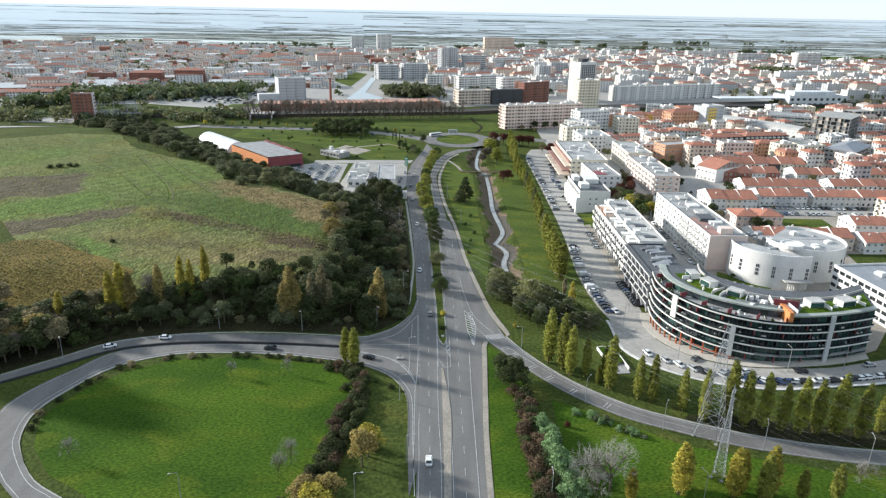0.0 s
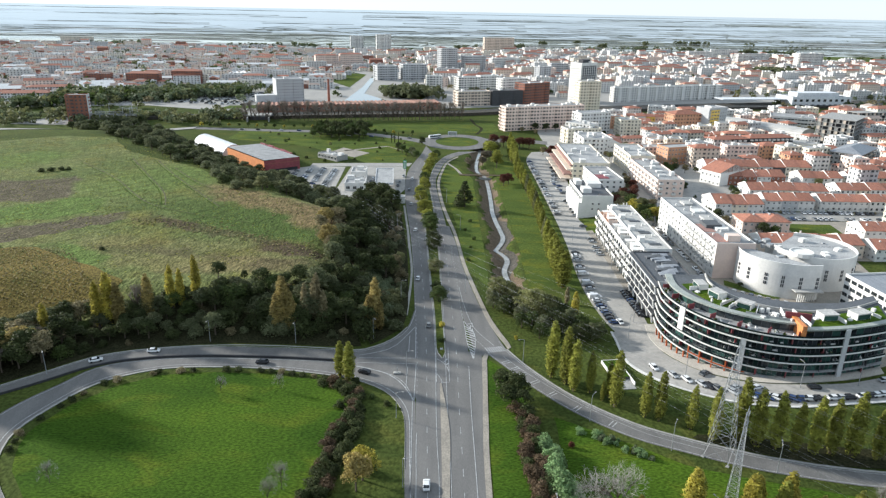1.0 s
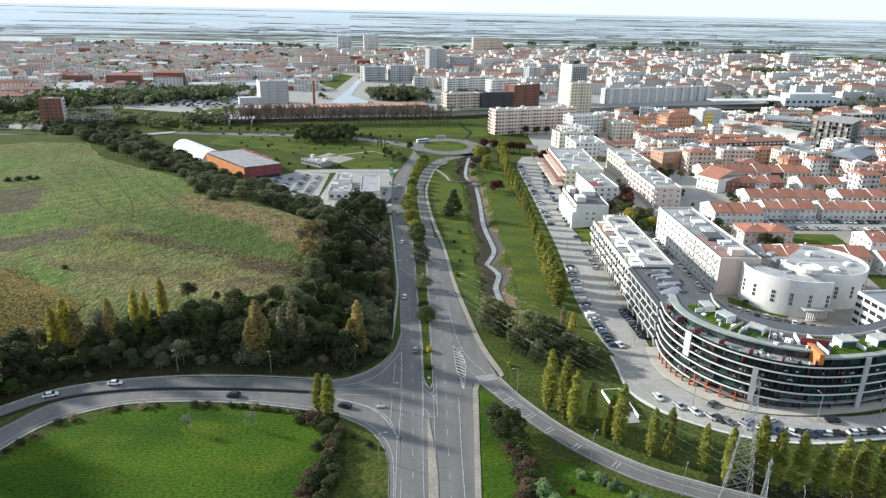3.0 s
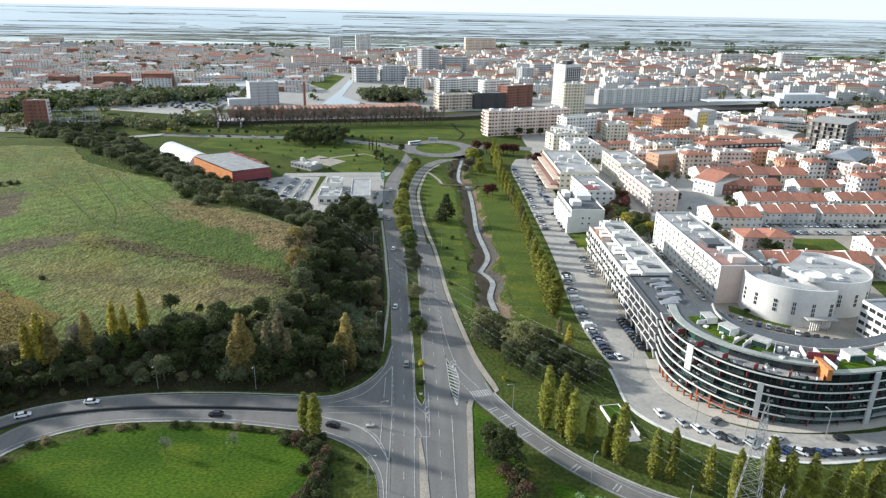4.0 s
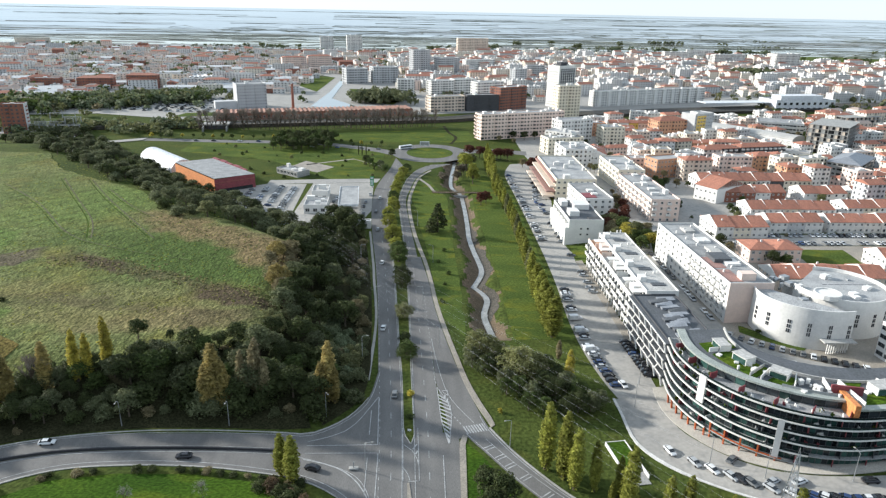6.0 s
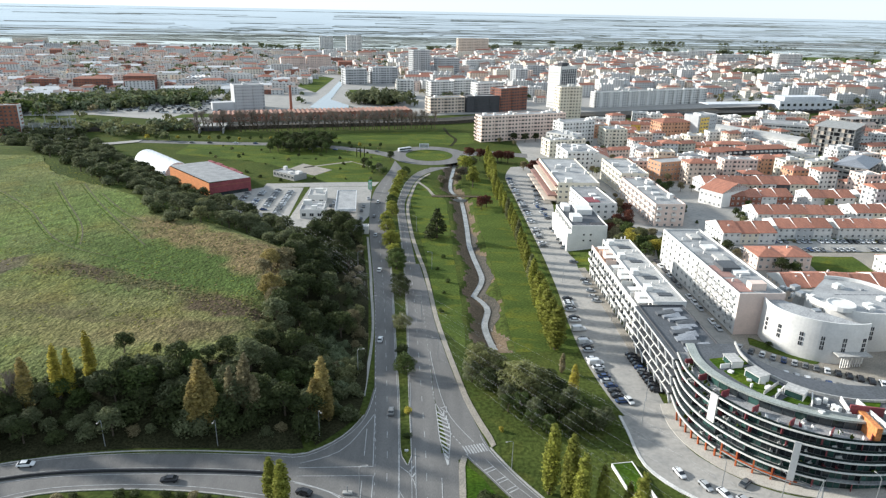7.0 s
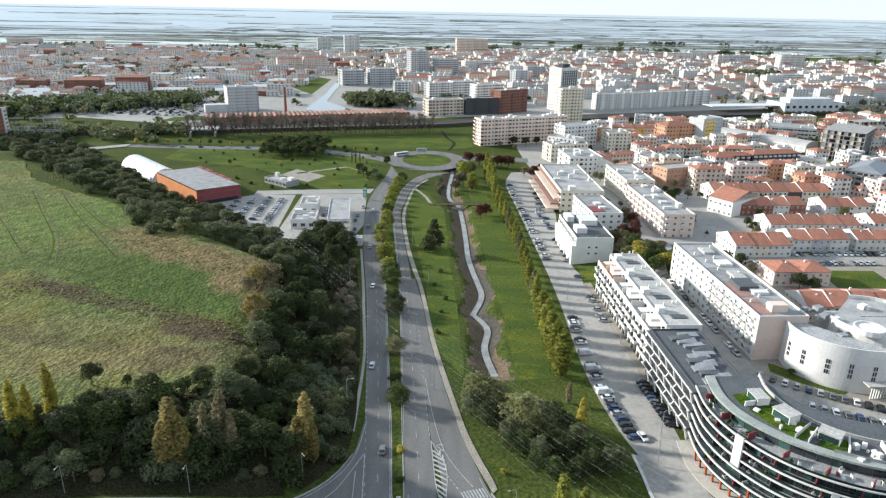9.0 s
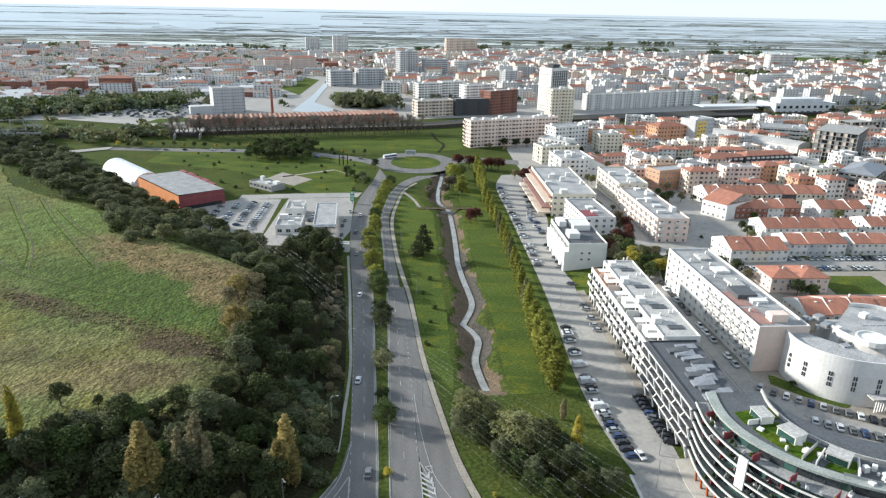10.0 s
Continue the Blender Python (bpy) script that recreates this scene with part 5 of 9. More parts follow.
block("dark_block", 256, 569, 12, 42, 13, 12.5, 4, DARKW, "dark apartment block with white balcony bands and red roof", sides=("front",), kinds=("balcony",), pitch_x=4, kind_roof="hip", z=0.5)
house_row(205, 614, 5, 10, 11, 3, eave=7.5, label="orange rendered house with red tiled roof", colours=(ORANGE, ORANGE, WHITE))
house_row(143, 545, 3, 10, 15, 80, eave=10)
house_row(150, 510, 2, 10, 14, 75, eave=11)
block("cream_block", 165, 640, 5, 20, 18, 15, 5, CREAM, "cream and yellow apartment block", sides=("front", "left"), clutter=3, near=False)
block("orange_block", 226, 672, 15, 30, 18, 17, 5, ORANGE, "orange apartment block with red hipped roof", sides=("front", "left"), kind_roof="hip", clutter=1, near=False)
house_row(188, 705, 5, 10, 13, 5, eave=9.5, colours=(PINK, WHITE, YELLOW), label="tall terraced house with red tiled roof")
ob = block("panel_tower", 259, 672, 30, 26, 16, 23, 7, GREYW, "grey tower with yellow balcony panel", sides=("front",), clutter=2)
box("yellow_panel", 3, -0.5, 1, 15, 0, 21.5, YELLOW, ob, "yellow balcony panel")
for f in range(6):
    for k in range(3):
        put("window", window_mesh(2.4, 1.4, FRAMEW, GLASS), ob, m=pose(5 + k * 4, -0.5, 2.2 + f * 3.3))


def barrel_hall():
    ob = base("barrel_hall", pose(285, 706, 0, 0, 0, -54.6), "long grey hall with barrel-vaulted metal roof", "hall")
    n, w, d, h = 14, 86, 22, 7
    vs, fs = [], []
    for x in (0, w):
        vs += [(x, 0, -2)] + [(x, d / 2 - d / 2 * math.cos(math.pi * i / n), h + 3.2 * math.sin(math.pi * i / n)) for i in range(n + 1)] + [(x, d, -2)]
    m = n + 3
    fs = [(i, i + m, i + m + 1, i + 1) for i in range(m - 1)]
    put("vault", mesh("vault", vs, fs, PALEROOF), ob)
    put("end_wall", mesh("end_wall", vs[:m], [tuple(range(m - 1, -1, -1))], WHITE), ob)
    put("end_wall", mesh("end_wall", vs[m:], [tuple(range(m))], WHITE), ob)
    box("side_wall", 0, -0.12, -2, w, 0, h, WHITE, ob)
    for k in range(18):
        for z0 in (0.8, 4.0):
            put("window", window_mesh(2.4, 1.6, FRAMED, GLASS), ob, m=pose(4 + k * 4.6, -0.02, z0))
    for k in range(5):
        u = 8 + k * 17
        OCCUPIED.append((281 + 0.58 * u + 9, 702 - 0.815 * u + 6, 19))


barrel_hall()


def concrete_frame(x, y, rot, w, d, h, floors):
    """A house under construction: slabs on columns, a near-black core as the shade within."""
    ob = base("concrete_frame", pose(x, y, gz(x, y), 0, 0, rot), "unfinished concrete building frame with open storeys", "construction site")
    fh = h / floors
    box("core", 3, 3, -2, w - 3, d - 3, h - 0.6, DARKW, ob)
    OCCUPIED.extend(((x + w * 0.3, y, 20), (x + w * 0.6, y + d * 0.5, 26)))
    for f in range(floors + 1):
        box("slab", 0, 0, f * fh - 0.35, w, d, f * fh, CONCRETE, ob)
    for i in range(1, int(d / 6) + 1):
        for x0 in (0.1, w - 0.6):
            box("column", x0, i * (d - 0.6) / int(d / 6), -1, x0 + 0.5, i * (d - 0.6) / int(d / 6) + 0.5, h - 0.1, CONCRETE, ob)
    for i in range(int(w / 5) + 1):
        box("column", i * (w - 0.6) / int(w / 5), 0.1, -1, i * (w - 0.6) / int(w / 5) + 0.5, 0.7, h - 0.1, CONCRETE, ob)
    for f in range(floors):
        if f:
            for i in range(int(w / 5)):
                if (i * 3 + f) % 7:
                    box("infill", i * (w - 0.6) / int(w / 5) + 0.5, 0.3, f * fh, i * (w - 0.6) / int(w / 5) + 3.0, 0.6, f * fh + fh - 0.35, CONCRETE if (i + f) % 2 else BEIGE, ob)


concrete_frame(339, 623, -41.9, 31, 48, 24, 7)
concrete_frame(436, 724, 12.8, 47, 26, 15, 5)
block("banded_house", 341, 716, -23.7, 42, 28, 11, 3, WHITE, "white office house with curved dark window bands", sides=("front", "left"), ww=2.8, pitch_x=3.0, near=False, clutter=3)
block("glass_house", 315.4, 509.5, 45, 44, 22, 10, 3, CONCRETE, "concrete house with sloping glass roof", sides=("front", "left"), ww=2.4, pitch_x=3, roof=ZINC, kind_roof="hip", clutter=0, near=False)
block("white_house", 292, 585, -30, 26, 12, 8, 2, WHITE, "plain white house with flat roof", sides=("front",), clutter=2, near=False)
block("cream_block", 281, 520, 20, 22, 13, 12, 4, CREAM, "cream apartment house with flat roof", sides=("front", "left"), clutter=2, near=False)
block("white_house", 110, 622, -40, 25, 16, 15, 5, WHITE, "white apartment house near the railway", sides=("front", "left"), clutter=3, near=False)
block("white_house", 128, 642, 24, 34, 15, 20, 6, WHITE, "white apartment house near the railway", sides=("front", "left"), clutter=3, near=False)
block("cream_block", 108, 594, 15, 32, 16, 13, 4, CREAM, "cream apartment house with stepped roof", sides=("front", "left"), clutter=4, near=False)
block("white_house", 112, 545, 5, 24, 30, 13, 4, WHITE, "white apartment house with grey roof", sides=("front", "left"), clutter=5, near=False)


def fill_town(x0, x1, y0, y1, n, seed, edge):
    """Close-set houses and small blocks in the quarter between the avenue and the railway."""
    rng = random.Random(seed)
    made = 0
    for _ in range(n * 40):
        if made >= n:
            break
        x, y = rng.uniform(x0, x1), rng.uniform(y0, y1)
        w, d = rng.choice((12, 14, 16, 20, 24)), rng.uniform(10, 13)
        if edge(x, y) or any(math.hypot(x + w / 2 - a, y + d / 2 - b) < r + w * 0.5 for a, b, r in OCCUPIED):
            continue
        fl = rng.choice((2, 3, 3, 4, 4, 5))
        red = rng.random() < 0.62
        wall = rng.choice((WHITE, WHITE, WHITE, DULLWHITE, CREAM, BEIGE, PINK, PINK, GREYW, WHITE, ORANGE))
        block("quarter_house", x, y, rng.gauss(8, 6), w, d, fl * 3.0, fl, wall, ("red-roofed" if red else "flat-roofed") + " town house in the crowded quarter", sides=("front", "left"), near=False, pitch_x=2.7, ww=1.3, wh=1.4, glass=FARGLASS, clutter=rng.choice((1, 2, 3)), kind_roof=rng.choice(("hip", "gable")) if red else "flat", rng=rng, category="house", group="quarter houses")
        made += 1


fill_town(150, 430, 490, 790, 105, 5, lambda x, y: y > 760 + 0.26 * (x - 200) or x > 0.66 * y + 20 or (x < 165 and y < 520))
fill_town(240, 330, 290, 500, 26, 6, lambda x, y: x > 0.66 * y + 30 or 352 < y + 6 < 384)

# ---- beyond the roundabout: railway, factory, towers ----
ob = block("slab_block", 58, 655, 20, 86, 14, 22.5, 7, PINK, "long beige slab block with rows of windows", sides=("front", "left"), pitch_x=3.2, ww=1.8, near=False, clutter=14)
ob = block("tower_block", 170, 876, 34, 28, 20, 49, 15, WHITE, "white tower block with dark window grid", sides=(), clutter=3)
box("dark_panel", 1.5, -0.35, 2, 27, 0, 46, DARKW, ob, "dark glazed front")
for f in range(15):
    box("white_band", 1.5, -0.5, 2 + f * 3, 27, -0.35, 2.6 + f * 3, GREYW, ob)
    box("window_band", -0.12, 1.5, 2.4 + f * 3, 0, 18.5, 3.9 + f * 3, SHUTTER, ob, "row of shuttered windows")
for i in range(8):
    box("white_grid_bar", 1.5 + i * 3.5, -0.7, 2, 2.1 + i * 3.5, -0.35, 46, WHITE, ob)
box("plant_room", 8, 6, 49, 20, 14, 53, DARKW, ob)
block("cream_tower", 152, 778, 14, 25, 16, 36, 11, CREAM, "cream tower with small square windows", sides=("front", "left"), pitch_x=3.4, ww=1.5, near=False, clutter=3)
ob = block("long_block", 220, 888, 22, 176, 14, 18.5, 6, WHITE, "very long white block with bays", sides=("front", "left"), pitch_x=3.4, ww=1.7, near=False, clutter=9)
for i in range(12):
    box("bay", 4 + i * 14.4, -1.2, 0, 8 + i * 14.4, 0, 19.2, WHITE, ob)
for x, y, r, w, d, h, fl, mt, lab in (
        (-27, 960, 6, 22, 18, 22, 7, WHITE, "white glass-fronted apartment block"), (18, 981, 22, 34, 16, 19, 6, WHITE, "white apartment block with window bands"),
        (50, 996, 22, 30, 16, 20, 6, WHITE, "white apartment block with window bands"), (35, 1244, 30, 42, 16, 31, 9, GREYW, "grey apartment tower with flat roof"),
        (-8, 1236, 30, 32, 18, 44, 13, GREYW, "tall grey apartment tower with dark stripes"), (95, 1762, 8, 76, 22, 44, 12, BEIGE, "broad brown high-rise above the town"),
        (96, 842, 35, 42, 18, 26, 8, BRICK, "dark red brick apartment block near the railway"), (57, 834, 14, 40, 14, 18, 5, DARKW, "dark brown apartment block near the railway"), (15, 822, 20, 42, 16, 17, 5, BEIGE, "beige apartment block with brown balconies"),
        (76, 920, 30, 40, 16, 24, 7, WHITE, "white apartment block with flat roof"), (145, 1079, 35, 24, 12, 28, 9, GREYW, "narrow grey tower with flat roof"), (-110, 1110, 22, 34, 25, 22, 6, GREYW, "grey-green glazed apartment block"), (-70, 1125, 18, 40, 25, 24, 7, GREYW, "grey-green glazed apartment block"),
        (-193, 1925, 12, 40, 16, 40, 11, WHITE, "white tower at the edge of town"), (-275, 2004, 12, 36, 14, 32, 9, WHITE, "white tower at the edge of town"), (90, 1357, 28, 64, 15, 21, 6, WHITE, "white apartment block with flat roof"),
        (192, 1267, 10, 32, 14, 20, 6, GREYW, "grey apartment block with flat roof"), (740, 1464, 20, 64, 16, 36, 11, WHITE, "white apartment tower"), (610, 1232, 8, 56, 14, 17, 5, WHITE, "white apartment block with flat roof"),
        (589, 1702, 12, 62, 14, 24, 7, WHITE, "white apartment block with flat roof"), (663, 1588, 20, 90, 14, 26, 8, WHITE, "white apartment block with red roofs"), (662, 1753, -12, 64, 14, 27, 8, WHITE, "white apartment block with flat roof")):
    block("high_block", x, y, r, w, d, h, fl, mt, lab + " in the town", sides=("front", "left") + (("right",) if x < 0 else ()), near=False, pitch_x=4.0, ww=2.6, wh=1.6, clutter=2, glass=FARGLASS)
ob = block("office_cube", -203, 826, 24, 33, 24, 27, 8, GREYW, "grey concrete office cube with tiny square windows", sides=("front", "right"), near=False, pitch_x=2.6, ww=0.9, wh=0.9, clutter=1)
box("annex", -24, 2, -1, 0, 14, 9, GREYW, ob, "low grey annex")


OLDTILES = mat("old_brown_tiles", (0.30, 0.165, 0.12), (0.23, 0.13, 0.10), 0.25, 0.9, 12, 0.5, vary=0.2)


def factory():
    ob = base("brick_factory", pose(-203, 740, 0, 0, 0, 15.8), "long red brick factory with saw-tooth tiled roofs", "factory")
    w, d, h = 206, 26, 7.5
    vs, fs = [], []
    box_data(0, 0, -2, w, d, h, vs, fs)
    put("wall", mesh("wall", vs, fs, BRICK), ob)
    n = 44
    for i in range(n):
        a, b = w * i / n, w * (i + 1) / n
        put("roof_bay", mesh("roof_bay", [(a, -0.3, h), (b, -0.3, h), (b, d, h), (a, d, h), ((a + b) / 2, -0.3, h + 1.1), ((a + b) / 2, d, h + 1.1)], [(0, 4, 5, 3), (4, 1, 2, 5), (0, 1, 4), (2, 3, 5)], OLDTILES), ob)
    for i in range(46):
        put("window", window_mesh(1.8, 2.4, FRAMEW, GLASS), ob, m=pose(3 + i * 4.45, 0, 2.4))


factory()


def chimney_stack():
    ob = base("chimney_stack", pose(-135, 794, 0), "tall slender red brick factory chimney", "chimney")
    bm = bmesh.new()
    bmesh.ops.create_cone(bm, cap_ends=True, segments=16, radius1=1.7, radius2=1.15, depth=32, matrix=pose(0, 0, 16))
    part("shaft", bm, BRICK, ob)
    bm = bmesh.new()
    bmesh.ops.create_cone(bm, cap_ends=True, segments=16, radius1=1.4, radius2=1.4, depth=1.2, matrix=pose(0, 0, 31.6))
    part("rim", bm, BRICK, ob)


chimney_stack()

# railway bank, viaduct and station
strip("railway_bank", [(-330, 690), (-190, 716), (-100, 742), (20, 770), (80, 800), (240, 845), (460, 912), (800, 1000), (1300, 1130)], [(-330, 676), (-190, 700), (-98, 722), (24, 750), (90, 778), (250, 815), (470, 870), (810, 950), (1310, 1080)], 3.2, RUBBLE, "raised railway bank with ballast", category="railway bank", thick=3.4, cross=4)
for off in (3, 7.5, 30, 35, 41, 46):
    a = [(-330, 690 - off), (-190, 716 - off)] if off < 10 else []
    pts = a + ([(-100, 742 - off), (20, 770 - off), (80, 800 - off), (240, 845 - off)] if off < 10 else [(200, 848 - off * 0.9)]) + [(460, 912 - off), (800, 1000 - off), (1300, 1130 - off)]
    strip("rail_track", pts, [(x, y - 1.5) for x, y in pts], 3.4, DARKMETAL, "dark railway track on ballast", category="railway", cross=1)
def under_pass(x, y):
    ob = base("underpass", pose(x, y, 0, 0, 0, 10), "concrete railway underpass with curved wing walls", "bridge")
    box("deck", -12, 0, 3.4, 12, 16, 4.6, CONCRETE, ob)
    for k in (-11, 10):
        box("wing_wall", k, -14, 0, k + 1, 0, 4.0, CONCRETE, ob)
    # flat near-black panel as the shade of the passage
    box("opening", -9, -0.2, 0, 9, 0.1, 3.4, DARKW, ob, "near-black panel for the shade under the tracks")


under_pass(-190, 694)
ob = block("station_hall", 440, 872, 10, 84, 34, 13, 2, MEMBRANE, "white railway station hall with broad roof", sides=("front",), near=False, clutter=0, ww=4, wh=3, pitch_x=8)
box("platform_roof", -90, 10, 9, 0, 30, 9.8, MEMBRANE, ob, "long white platform roof")
box("upper_box", 10, 6, 13, 70, 24, 18, MEMBRANE, ob)


# ---- sports hall, dome tent, filling station ----
def sports_hall():
    ob = base("sports_hall", pose(-124.6, 463, -0.2, 0, 0, 0), "red and orange sports hall with grey roof", "sports hall")
    corners = [(0, 0), (21, 17), (-18.5, 62), (-39.5, 45)]
    h = 9
    vs = [(x, y, -1) for x, y in corners] + [(x, y, h) for x, y in corners]
    put("wall", mesh("wall", vs, [(0, 1, 5, 4), (1, 2, 6, 5)], REDPANEL), ob, "dark red panel wall")
    put("side_wall", mesh("side_wall", vs, [(2, 3, 7, 6), (3, 0, 4, 7)], ORANGEPANEL), ob, "orange panel wall")
    put("roof", mesh("roof", [(x, y, h + 0.05 + 0.6 * (i in (0, 3))) for i, (x, y) in enumerate(corners)] + [(-9, 31, h + 0.7)], [(0, 1, 4), (1, 2, 4), (2, 3, 4), (3, 0, 4)], GRAVEL), ob)
    a = math.degrees(math.atan2(17, 21))
    g = put("glass_front", mesh("glass_front", *boxed(2, -0.15, 0, 25, 0, 2.4), GLASS), ob, "dark glazed entrance band", m=pose(0, 0, 0, 0, 0, a))
    put("band", mesh("band", *boxed(0.3, -0.12, 6.4, 26.7, 0, 6.7), BRICK), ob, m=pose(0, 0, 0, 0, 0, a))
    ca, sa = math.cos(math.atan2(45, -39.5)), math.sin(math.atan2(45, -39.5))
    for i in range(5):
        u = 12 + 10 * i
        put("roof_step", mesh("roof_step", *boxed(u, -1.2 - 1.1 * i % 2, h - 1.2, u + 8.5, 0.2, h + 0.6), REDPANEL), ob, "dark red stepped roof edge", m=pose(21, 17, 0, 0, 0, math.degrees(math.atan2(sa, ca))))


sports_hall()


def dome_tent():
    ob = base("dome_tent", pose(-183, 545, 0, 0, 0, -49), "white barrel-shaped membrane sports tent", "tent")
    n, k = 12, 10
    vs, fs = [], []
    for j in range(k + 1):
        x = -29 + 58 * j / k
        s = 1.0
        for i in range(n + 1):
            a = math.pi * i / n
            vs.append((x, -9.5 * math.cos(a) * s, 9 * math.sin(a) * s - 1))
    for j in range(k):
        for i in range(n):
            q = j * (n + 1) + i
            fs.append((q, q + n + 1, q + n + 2, q + 1))
    fs += [tuple(range(n + 1)), tuple(range(k * (n + 1) + n, k * (n + 1) - 1, -1))]
    put("membrane", mesh("membrane", vs, fs, MEMBRANE), ob)


dome_tent()


def filling_station():
    ob = base("station_canopy", pose(-43, 419.5, 0, 0, 0, 4.5), "filling station canopy with pale roof and white edge", "canopy")
    box("roof", 0, 0, 5.2, 11, 40, 5.9, GRAVEL, ob)
    for a in ((-0.3, -0.3, 11.3, 0), (-0.3, 40, 11.3, 40.3), (-0.3, 0, 0, 40), (11, 0, 11.3, 40)):
        box("fascia", a[0], a[1], 4.9, a[2], a[3], 6.3, MEMBRANE, ob)
    for y in (5, 15, 25, 35):
        for x in (3, 8):
            box("post", x - 0.2, y - 0.2, 0, x + 0.2, y + 0.2, 5.2, METAL, ob)
        box("fuel_pump", 5, y - 1.2, 0, 6, y + 1.2, 1.8, REDPANEL if y % 2 else MEMBRANE, ob)
    ob = block("station_shop", -63, 421.5, 2, 13, 17, 4.6, 1, WHITE, "white flat-roofed filling station shop", sides=("front", "right"), ww=2.4, wh=2, pitch_x=3, clutter=3, roof=GRAVEL, category="shop")
    block("station_shop", -62.5, 449, 3, 10, 15, 5.4, 1, WHITE, "white car wash building", sides=("front",), ww=2.4, wh=2, pitch_x=4, clutter=1, roof=PALEROOF, category="shop")
    block("wash_hall", -35, 395, 0, 12, 4, 3.6, 1, WHITE, "low white kiosk row", sides=("front",), ww=2, wh=1.6, pitch_x=4, clutter=0, roof=MEMBRANE, category="shop")
    block("wash_hall", -53, 404, 0, 14, 4.5, 3.8, 1, WHITE, "low white washing hall", sides=("front",), ww=3, wh=2, pitch_x=4, clutter=0, roof=MEMBRANE, category="shop")
    ob = base("price_sign", pose(-28.2, 481, 0), "green filling station price sign on a post", "sign")
    box("board", -1.2, -0.3, 1.5, 1.2, 0.3, 7.5, mat("green_panel", (0.02, 0.30, 0.10), None, 1, 0.5, 4, 0.0), ob)
    box("post", -0.3, -0.2, 0, 0.3, 0.2, 1.5, METAL, ob)
    for k in range(4):
        box("price_bar", -0.9, -0.34, 2.1 + k * 0.9, 0.9, -0.3, 2.6 + k * 0.9, MEMBRANE, ob)
    box("price_bar", -0.9, -0.34, 6.0, 0.9, -0.3, 7.1, MEMBRANE, ob)


filling_station()
block("pavilion", -98, 520, -40, 22, 11, 3.4, 1, CONCRETE, "low park pavilion with grey roof", sides=("front",), clutter=3, category="pavilion", ww=2.4, wh=2)
ob = base("billboard", pose(3, 618, 0), "white billboard on posts in the grass", "billboard")
box("board", 0, -0.2, 1.6, 8, 0.2, 5.2, MEMBRANE, ob)
box("picture", 0.7, -0.26, 2.2, 7.3, -0.2, 4.6, CONCRETE, ob, "grey printed panel")
for x in (0.6, 7.1):
    box("post", x, -0.1, 0, x + 0.3, 0.2, 1.6, METAL, ob)
ob = base("footbridge", pose(11, 469, 0.1), "small wooden footbridge over the stream", "bridge")
box("deck", 0, 0, 0, 32, 2.6, 0.3, EARTH, ob)
for y in (0, 2.45):
    box("rail", 0, y, 1.0, 32, y + 0.12, 1.15, EARTH, ob)
    for i in range(9):
        box("post", i * 3.95, y, 0.3, i * 3.95 + 0.15, y + 0.12, 1.0, EARTH, ob)
box("weir", 13, -1.5, -2.6, 22, -0.5, -1.2, CONCRETE, ob, "concrete weir below the bridge")

# ---- canal basin, far car park, parks between the towers ----
patch("canal", [(-128, 1320), (-114, 1215), (-114, 1060), (-110, 930), (-70, 856), (-95, 836), (-126, 856), (-122, 1000), (-126, 1200), (-140, 1310)], 0.5, WATER, "pale bright canal basin", 0, "canal", cell=400)
patch("canal_lawn", [(-100, 1040), (-60, 900), (-30, 880), (-20, 940), (-60, 1040)], 0.4, LAWN, "lawn beside the canal", 0, "lawn", cell=400)
patch("canal_lawn", [(-190, 1100), (-140, 1000), (-138, 1200), (-170, 1240)], 0.4, LAWN, "lawn beside the canal", 0, "lawn", cell=400)
patch("far_car_park", [(-330, 790), (-215, 800), (-205, 880), (-240, 930), (-290, 900)], 0.4, LOT, "large car park far off", 0, "car park", cell=400)
patch("far_lawn", [(-255, 762), (-206, 775), (-215, 800), (-250, 790)], 0.45, LAWN, "round lawn beside the far car park", 0, "lawn", cell=400)


# ---- the far town: close-set low houses, rows of white blocks, sheds ----
ROOFRED = mat("faded_red_tiles", (0.42, 0.185, 0.125), (0.33, 0.16, 0.115), 0.25, 0.9, 12, 0.3, grime=0.3)
ROOFBROWN = mat("pale_brown_tiles", (0.40, 0.31, 0.26), (0.34, 0.28, 0.245), 0.25, 0.9, 12, 0.3, grime=0.3)
SHEDROOF = mat("pale_sheet_roof", (0.54, 0.54, 0.535), (0.50, 0.50, 0.50), 0.1, 0.6, 8, 0.1, stretch=(4, 1, 1))
FARWHITE = plaster("far_white_render", (0.62, 0.605, 0.585))
FARCREAM = plaster("far_cream_render", (0.70, 0.64, 0.54))


